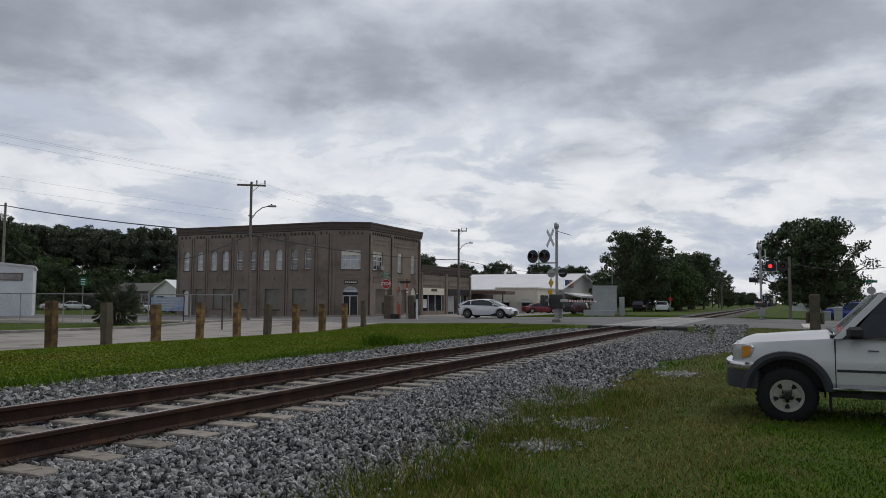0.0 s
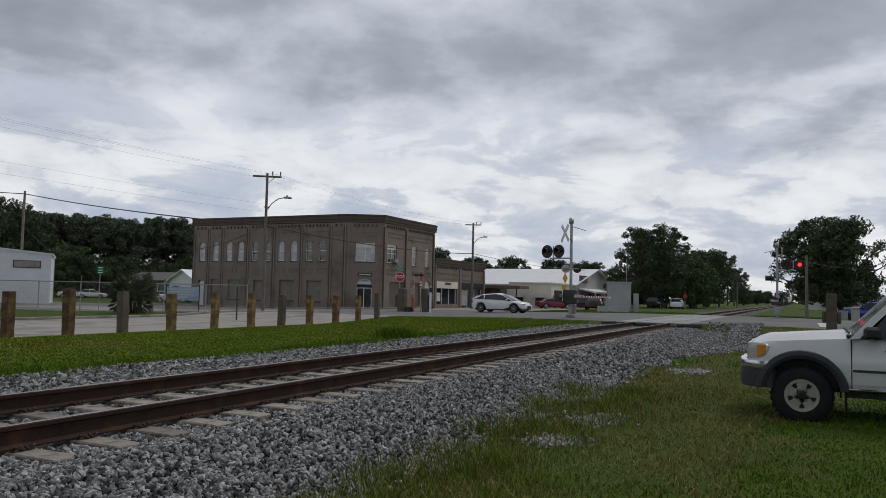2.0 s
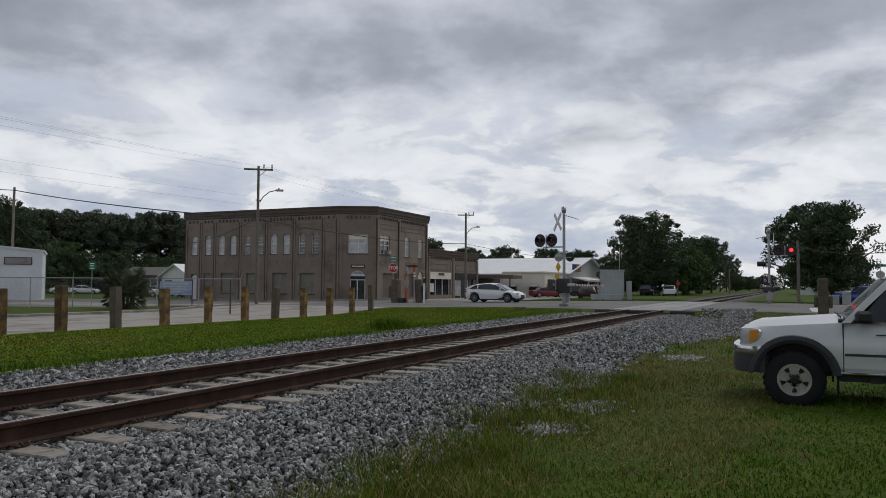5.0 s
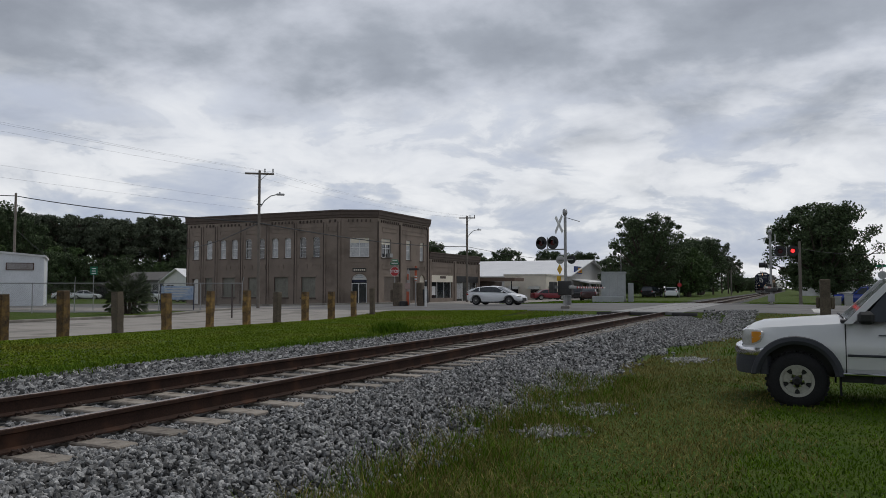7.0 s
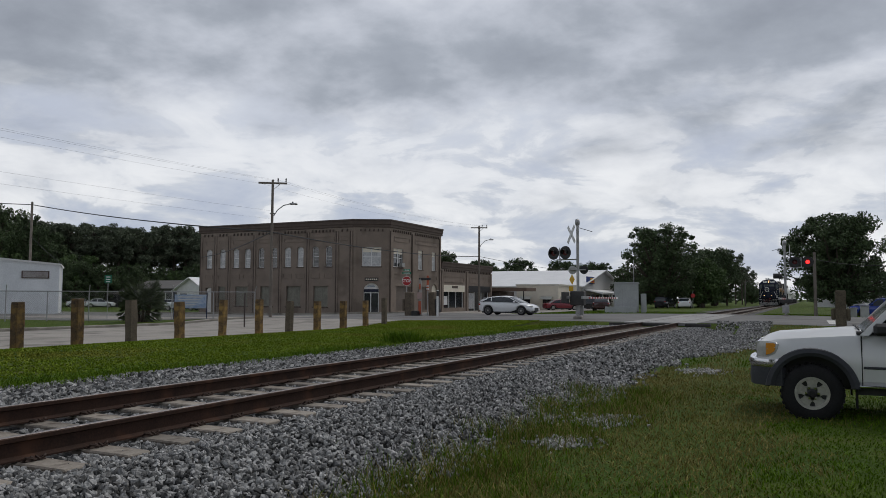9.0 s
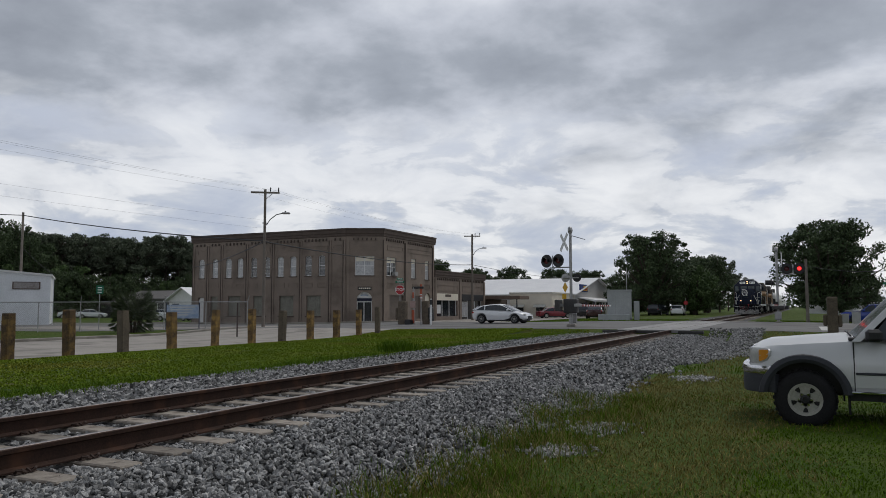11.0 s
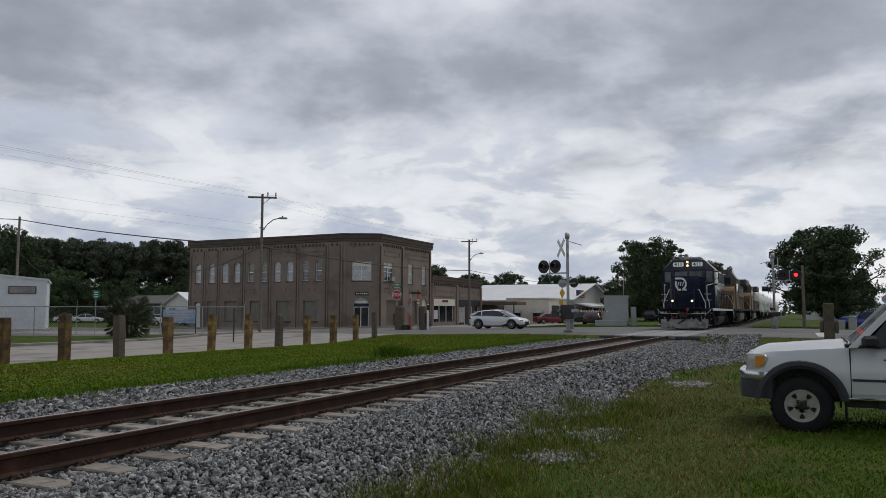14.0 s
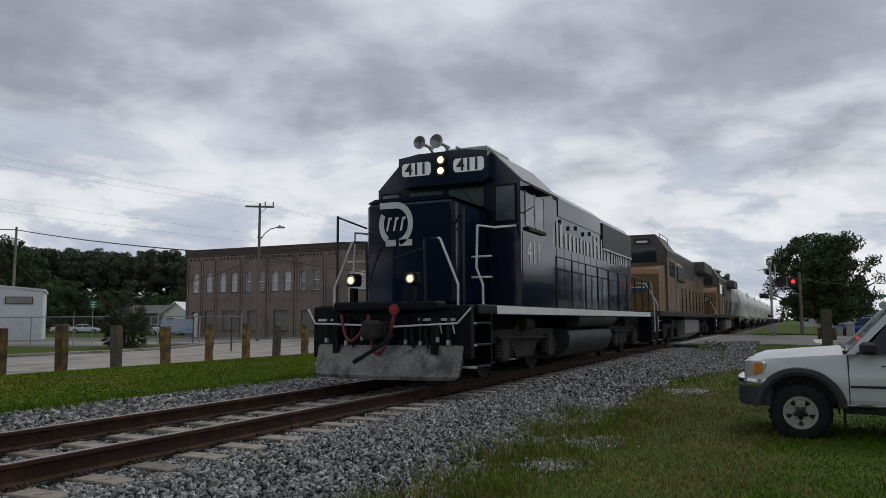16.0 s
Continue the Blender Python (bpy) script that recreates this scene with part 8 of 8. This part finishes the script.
def rail_marker_group():
    """Old timber stumps with faded orange markers beside the street."""
    g = thing("timber_stump", "thick dark timber stump at the street corner", "stump", pose(-24.8, 45.7, float(gz(-24.8, 45.7))), "corner stumps")
    part("post", Geo().bbox(-0.26, 0.26, -0.26, 0.26, -0.2, 1.62, 0.05), POST_GREY, g)
    part("side_block", Geo().bbox(-0.48, -0.27, -0.2, 0.2, 0.3, 1.15, 0.04), POST_GREY, g)
    part("foot_block", Geo().bbox(0.28, 0.75, -0.3, 0.3, -0.1, 0.35, 0.05), DARK, g)
    g = thing("timber_stump", "thick dark timber stump at the street corner", "stump", pose(-23.3, 46.4, float(gz(-23.3, 46.4)), 0, -4), "corner stumps")
    part("post", Geo().bbox(-0.24, 0.24, -0.24, 0.24, -0.2, 1.62, 0.05), POST_GREY, g)
    part("side_block", Geo().bbox(0.25, 0.5, -0.2, 0.2, 0.2, 1.15, 0.04), DARK, g)
    m = thing("pump_marker", "faded orange and white marker post with a dark cap", "marker", pose(-24.05, 45.9, float(gz(-24.05, 45.9))))
    part("post", Geo().cyl((0, 0, -0.2), (0, 0, 2.55), 0.09, n=10), mat("pale_grey_post", (0.4, 0.38, 0.36)), m)
    part("orange_panel", Geo().bbox(-0.10, 0.10, -0.14, -0.10, 0.1, 1.0, 0.01), ORANGE, m)
    part("orange_panel", Geo().bbox(-0.06, 0.06, -0.13, -0.10, 1.8, 2.2, 0.01), ORANGE, m)
    part("notice", Geo().box(-0.2, 0.2, -0.16, -0.145, 1.15, 1.6), mat("pink_notice", (0.42, 0.30, 0.27)), m)
    part("cap", Geo().bbox(-0.1, 0.75, -0.08, 0.08, 2.45, 2.6, 0.02), DARK, m)
    q = thing("delineator", "orange delineator tube with white bands", "marker", pose(-23.55, 46.0, float(gz(-23.55, 46.0))))
    part("stake", Geo().cyl((0, 0, -0.1), (0, 0, 1.74), 0.04, n=8), METAL, q)
    part("tube", Geo().cyl((0, 0, 1.741), (0, 0, 2.75), 0.085, n=10), ORANGE, q)
    part("band", Geo().cyl((0, 0, 1.78), (0, 0, 1.90), 0.09, n=10), WHITE, q)
    part("band", Geo().cyl((0, 0, 2.0), (0, 0, 2.08), 0.09, n=10), WHITE, q)
    w = thing("marker_pipe", "white pipeline marker pipe with a black label", "marker", pose(-22.2, 44.8, float(gz(-22.2, 44.8))))
    part("pipe", Geo().cyl((0, 0, -0.1), (0, 0, 1.75), 0.075, n=10), WHITE, w)
    part("label_band", Geo().cyl((0, 0, 1.35), (0, 0, 1.68), 0.08, n=10), DARK, w)


rail_marker_group()


def crossing_signal(x, y, rz, label, arm_len, side, lamp_turn, buck_turn):
    """Mast with crossbuck, bell, flashing lamps, gate mechanism and arm (arm along +y of its own)."""
    z = float(gz(x, y))
    s = thing("crossing_signal", label, "crossing signal", pose(x, y, z, 0, 0, rz), "crossing signals")
    H = 4.95 if rz < 90 else 4.62
    part("base", Geo().bbox(*((-0.22, 0.22) * 2 if rz < 90 else (-0.2, 0.2) * 2), -0.2, 0.16 if rz < 90 else 0.08, 0.03), CONCRETE, s, "concrete footing")
    part("mast", Geo().cyl((0, 0, 0.1), (0, 0, H), 0.075, n=14), METAL, s, "grey steel mast", smooth=40)
    part("bell", Geo().turn([(0.05, -0.12), (0.16, -0.1), (0.2, 0.0), (0.16, 0.08), (0.05, 0.12)], (0, 0, H + 0.08), "x", 14), METAL, s, smooth=50)
    cb = part("crossbuck", Geo().bbox(-0.58, 0.58, -0.008, 0.008, -0.10, 0.10, 0.004), WHITE, s, "white crossbuck board", at=pose(side * 0.30, -0.12, H - 0.55, 0, 0, buck_turn) @ pose(0, 0, 0, 0, 48, 0))
    part("crossbuck", Geo().bbox(-0.58, 0.58, -0.026, -0.010, -0.10, 0.10, 0.004), WHITE, s, "white crossbuck board", at=pose(side * 0.30, -0.12, H - 0.55, 0, 0, buck_turn) @ pose(0, 0, 0, 0, -48, 0))
    part("stay", Geo().cyl((0, 0, H - 0.18), (0.75, 0.1, H - 0.42), 0.018, n=5), METAL, s)
    heads = []

    def lamp_pair(cx, cz, turn, r=0.35):
        bar = part("lamp_bar", Geo().cyl((min(0, cx), 0, cz - 0.35), (max(0, cx), 0, cz - 0.35), 0.035, n=8), METAL, s)
        part("lamp_stem", Geo().cyl((cx, 0, cz - 0.35), (cx, 0, cz + 0.28), 0.03, n=8), METAL, bar)
        for d in (-0.37, 0.37):
            m = pose(cx, 0, cz, 0, 0, turn) @ pose(d, 0, 0)
            g = Geo().turn([(0.02, 0.10), (0.16, 0.08), (0.17, 0.0), (r, -0.02), (r, -0.04), (0.14, -0.045), (0.02, -0.04)], (0, 0, 0), "y", 20)
            lp = part("lamp", g, DARK, s, "black round signal lamp", smooth=35, at=m)
            hood = Geo()
            rings = []
            for k in range(13):
                a = radians(-20 + 220 * k / 12)
                rings.append([Vector((0.17 * math.cos(a), -0.04, 0.17 * math.sin(a))), Vector((0.165 * math.cos(a), -0.32 + 0.1 * abs(math.cos(a)), 0.165 * math.sin(a)))])
            hood.loft(rings, False)
            part("lamp_hood", hood, DARK, lp)
            part("lamp_lens", Geo().turn([(0.15, -0.047), (0.08, -0.062), (0.01, -0.066)], (0, 0, 0), "y", 16), mat("dark_red_lens", (0.10, 0.012, 0.015), rough=0.25), lp, "unlit dark red lens")
            heads.append(m)
        return bar

    lamp_pair(side * 0.95 if side < 0 else 1.0, 3.45 if side < 0 else 3.45, lamp_turn)
    if rz < 90:
        for d in (-0.3, 0.3):
            part("rear_lamp", Geo().turn([(0.02, 0.12), (0.15, 0.1), (0.22, 0.0), (0.22, -0.03), (0.02, -0.04)], (d, 0.1, 2.55), "y", 16), METAL if d < 0 else DARK, s, smooth=40)
        part("lamp_bar", Geo().cyl((-0.4, 0, 2.55), (0.4, 0, 2.55), 0.03, n=6), METAL, s)
    else:
        rl = part("side_lamp", Geo().turn([(0.02, -0.12), (0.15, -0.1), (0.17, 0.0), (0.30, 0.02), (0.30, 0.04), (0.02, 0.05)], (0.30, 0.0, 2.55), "x", 16), DARK, s, "black lamp seen from its side", smooth=40)
        part("lamp_hood", Geo().turn([(0.17, 0.0), (0.165, 0.36), (0.155, 0.36), (0.16, 0.0)], (0.345, 0.0, 2.57), "x", 16), DARK, rl)
        part("lamp_bar", Geo().cyl((0.0, 0, 2.55), (0.2, 0, 2.55), 0.03, n=6), METAL, s)
    if rz < 90:
        w = part("warning_sign", Geo().prism([(-0.2, 2.05), (0, 2.33), (0.2, 2.05), (0, 1.77)], "y", -0.12, -0.11, pose(-0.22, 0, 0, 0, 0, -35)), YELLOW, s, "yellow warning diamond")
        part("warning_plate", Geo().box(-0.44, -0.22, -0.13, -0.12, 1.45, 1.7), YELLOW, s)
    gm = part("gate_mechanism", Geo().bbox(-0.36, 0.36, -0.3, 0.3, 0.72 if rz < 90 else 0.84, 1.45 if rz < 90 else 1.08, 0.04), mat("gate_box_grey", (0.07, 0.068, 0.066), (0.045, 0.043, 0.042)), s, "dark grey gate mechanism box")
    part("counterweight", Geo().bbox(-0.62, -0.40, -1.15, -0.2, 0.85, 1.4 if rz < 90 else 1.1, 0.03), MATS["gate_box_grey"], gm)
    part("gate_bracket", Geo().bbox(-0.42, -0.34, -0.9, 0.8, 1.05, 1.2, 0.01), METAL, gm)
    part("gate_bracket", Geo().bbox(0.34, 0.42, -0.9, 0.8, 1.05, 1.2, 0.01), METAL, gm)
    arm = part("gate_arm", Geo().bbox(-0.03, 0.03, 0.7, arm_len, 1.06, 1.16, 0.01), WHITE, s, "white gate arm with red stripes")
    k = 0
    y0 = 1.2
    while y0 < arm_len - 0.6:
        part("gate_stripe", Geo().bbox(-0.034, 0.034, y0, y0 + 0.4, 1.056, 1.164, 0.004), mat("stripe_red", (0.30, 0.025, 0.025)), arm)
        if k % 3 == 0:
            part("gate_lamp", Geo().cyl((0, y0 + 0.5, 1.16), (0, y0 + 0.5, 1.32), 0.07, n=8), DARK, arm)
        k += 1
        y0 += 0.8
    part("junction_box", Geo().bbox(-0.2, 0.2, 0.3, 0.5, 0.2, 0.7, 0.02), METAL, s)
    return s, heads


sig1, heads1 = crossing_signal(-10.8, 38.2, 4, "railway crossing signal mast with crossbuck and lowered gate", 12.9, -1, -22, -50)
sig2, heads2 = crossing_signal(-1.38, 53.0, 180, "railway crossing signal mast with one red lamp lit", 8.5, -1, 180, 90)
# one lamp of the pair glows at a time
lit_lens = part("lit_lens", Geo().turn([(0.125, -0.066), (0.07, -0.078), (0.01, -0.082)], (0, 0, 0), "y", 16), RED_GLOW, sig2, "glowing red signal lens", at=heads2[0])


def bungalow():
    b = thing("signal_bungalow", "silver sheet-metal signal equipment cabinet by the track", "cabinet", pose(-15.3, 70.3, float(gz(-15.3, 70.3)), 0, 0, 12))
    SM = mat("silver_sheet", (0.44, 0.45, 0.46), (0.34, 0.35, 0.36), 0.5, 1, 15, metal=0.3)
    part("base", Geo().box(-1.15, 1.15, -1.0, 1.0, -0.3, 0.14), CONCRETE, b)
    part("body", Geo().bbox(-1.1, 1.1, -0.95, 0.95, 0.141, 2.68, 0.03), SM, b, "ribbed silver body")
    for k in range(3):
        part("panel_seam", Geo().box(-1.06 + k * 0.7, -1.03 + k * 0.7, -0.965, -0.951, 0.2, 2.5), METAL, b)
    part("roof", Geo().prism([(-1.2, 2.682), (1.2, 2.682), (1.1, 2.80), (-1.1, 2.80)], "y", -1.05, 1.05), SM, b, "overhanging metal roof")
    part("low_box", Geo().bbox(-1.9, 0.9, -1.6, -1.0, -0.1, 0.55, 0.03), SM, b)
    part("side_box", Geo().bbox(1.3, 1.8, -0.4, 0.3, -0.1, 1.75, 0.03), SM, b)
    part("antenna", Geo().cyl((0.7, 0.5, 2.75), (0.7, 0.5, 4.9), 0.03, n=6).cyl((0.45, 0.5, 4.2), (0.95, 0.5, 4.2), 0.015, n=5).cyl((0.9, 0.5, 3.9), (0.9, 0.5, 4.6), 0.015, n=5), METAL, b, "thin radio antenna")


bungalow()


def chain_fence():
    f = thing("chain_link_fence", "grey chain-link fence with angled barbed-wire arms", "fence")
    a, b = Vector((-62.0, 24.6, 0)), Vector((-32.9, 39.26, 0))
    n = 12
    for k in range(n + 1):
        q = a.lerp(b, k / n)
        z = float(gz(q.x, q.y))
        p = part("post", Geo().cyl((q.x, q.y, z - 0.2), (q.x, q.y, 1.82), 0.035, n=7), METAL, f)
        if k % 2 == 0:
            part("outrigger", Geo().cyl((q.x, q.y, 1.82), (q.x + 0.25, q.y - 0.15, 2.2), 0.025, n=6), METAL, p)
    part("top_rail", Geo().cyl((a.x, a.y, 1.80), (b.x, b.y, 1.80), 0.03, n=6), METAL, f)
    g = Geo()
    d = (b - a).normalized()
    L = (b - a).length
    t = -2.0
    while t < L:
        for s in (0, 1):
            p0, p1 = max(0, t), min(L, t + 1.8)
            if p1 > p0:
                z0, z1 = (p0 - t), (p1 - t)
                if s:
                    z0, z1 = 1.8 - z0, 1.8 - z1
                g.cyl(a + d * p0 + Vector((0, 0, z0 - 0.02)), a + d * p1 + Vector((0, 0, z1 - 0.02)), 0.0035, n=3, caps=False)
        t += 0.12
    part("mesh_wire", g, METAL, f)["kind"] = "stuff"


chain_fence()


def banner():
    b = thing("banner", "blue and white banner hung on the chain-link fence", "banner", pose(-36.75, 37.45, 0.0, 0, 0, 26))
    part("cloth", Geo().bbox(-1.05, 1.05, -0.02, 0.02, 0.72, 1.62, 0.008), mat("banner_print", (0.60, 0.68, 0.78), (0.24, 0.36, 0.58), 0.6, 3.0, 9), b)
    for s in (-1, 1):
        part("pole", Geo().cyl((s * 1.08, 0, -0.3), (s * 1.08, 0, 1.75), 0.035, n=7), mat("dark_blue_pole", (0.02, 0.03, 0.08)), b)
    bars = Geo()
    for k in range(4):
        bars.box(-0.85, 0.8 - 0.15 * k, -0.026, -0.022, 1.42 - 0.17 * k, 1.50 - 0.17 * k)
    part("print_bar", bars, WHITE, b)


banner()
s = sign_post("road_sign", "small green road sign on a thin post", -45.9, 38.6, 2.9, None, None, 48)
pl = part("sign_plate", Geo().bbox(-0.24, 0.24, -0.012, 0.0, 2.6, 3.2, 0.004), GREEN, s)
for k in range(3):
    part("sign_bar", Geo().box(-0.14, 0.14, -0.018, -0.013, 2.68 + k * 0.17, 2.74 + k * 0.17), WHITE, pl)
s = thing("steel_post", "thin dark steel post standing in the side road verge", "post", pose(-24.75, 28.8, -0.02))
part("post", Geo().cyl((0, 0, -0.1), (0, 0, 1.68), 0.035, n=8), mat("rusty_steel", (0.07, 0.05, 0.045)), s)


def oak_side_clutter():
    p = thing("marker_timber", "thick grey timber post with side blocks near the street", "post", pose(0.97, 30.0, float(gz(0.97, 30)) - 0.05))
    part("post", Geo().bbox(-0.17, 0.17, -0.17, 0.17, -0.2, 1.78, 0.03), POST_GREY, p)
    part("side_block", Geo().bbox(-0.30, -0.172, -0.12, 0.12, 0.75, 1.15, 0.03), POST_GREY, p)
    part("side_block", Geo().bbox(0.172, 0.30, -0.12, 0.12, 0.72, 1.15, 0.03), POST_GREY, p)
    for k, (x, y, w, h) in enumerate(((1.9, 58.5, 0.35, 0.9), (2.7, 59.2, 0.2, 0.75), (3.3, 58.0, 0.25, 0.85))):
        u = thing("utility_box", "small pale utility box on the verge", "utility box", pose(x, y, float(gz(x, y))), "verge boxes")
        part("body", Geo().bbox(-w, w, -0.25, 0.25, -0.05, h, 0.03), mat("pale_box", (0.45, 0.45, 0.44)), u)
        part("lid", Geo().bbox(-w - 0.03, w + 0.03, -0.28, 0.28, h + 0.002, h + 0.06, 0.01), mat("pale_box", ()), u)
    s = sign_post("road_sign", "back of an octagonal metal sign on a post", 5.69, 62.0, 3.1, None, None, 180)
    part("sign_plate", Geo().prism([(u, 2.33 + v) for u, v in octagon(0.30)], "y", -0.01, 0.01), mat("sign_back", (0.42, 0.43, 0.43), (0.36, 0.37, 0.37), 0.45, metal=0.5), s, "bare metal octagonal sign back")
    part("name_blade", Geo().bbox(-0.4, 0.4, -0.01, 0.01, 2.90, 3.07, 0.004), GREEN, s, "green street-name blade")
    for x, y in ((-14.4, 108),):
        s = sign_post("stop_sign", "distant red octagonal stop sign", x, y, 2.4, None, None, 8)
        part("sign_plate", Geo().prism([(u, 1.75 + v) for u, v in octagon(0.30)], "y", -0.01, 0.0), RED, s)


oak_side_clutter()
# markings where the street meets the crossing
for x in (0.75,):
    tagged(grid_sheet("stop_line", np.linspace(x, x + 0.5, 3), np.linspace(37.0, 44.0, 12), 0.018, WHITE_LINE), "worn white stop line on the asphalt", "marking", kind="structure")


# ---- what moves ----
def rows_for(offset):
    return [(t, pose(TRACK_X, FRONT + offset + SPEED * (16.0 - t), RAIL_Z)) for t in (0.0, 4.0, 8.0, 12.0, 16.0)]


def motions():
    for car, offset in TRAIN:
        walk(car, rows_for(offset))
    for ws in lead_wheels + loco2_wheels[:3]:
        y, r = ws.location.y, ws.location.z
        turn = math.degrees(SPEED / 30 / r)
        walk(ws, [(k / 30, pose(0, y, r, turn * k % 360)) for k in range(481)])
    # the pair of red lamps flashes by turns
    rows = [(0.0, heads2[LAMP_TURNS[0]])]
    for k, w in enumerate(LAMP_TURNS[1:], 1):
        if w != LAMP_TURNS[k - 1]:
            rows += [(k * 0.5 - 0.2667, heads2[LAMP_TURNS[k - 1]]), (k * 0.5 - 0.2333, heads2[w])]
    rows.append((16.0, heads2[LAMP_TURNS[-1]]))
    walk(lit_lens, rows)


# which lamp of the pair is lit, at each half second
LAMP_TURNS = [int(c == "R") for c in "LRRLRLLRLRRLRLRRLRRLRLRLLRLRRLLLR"]
motions()
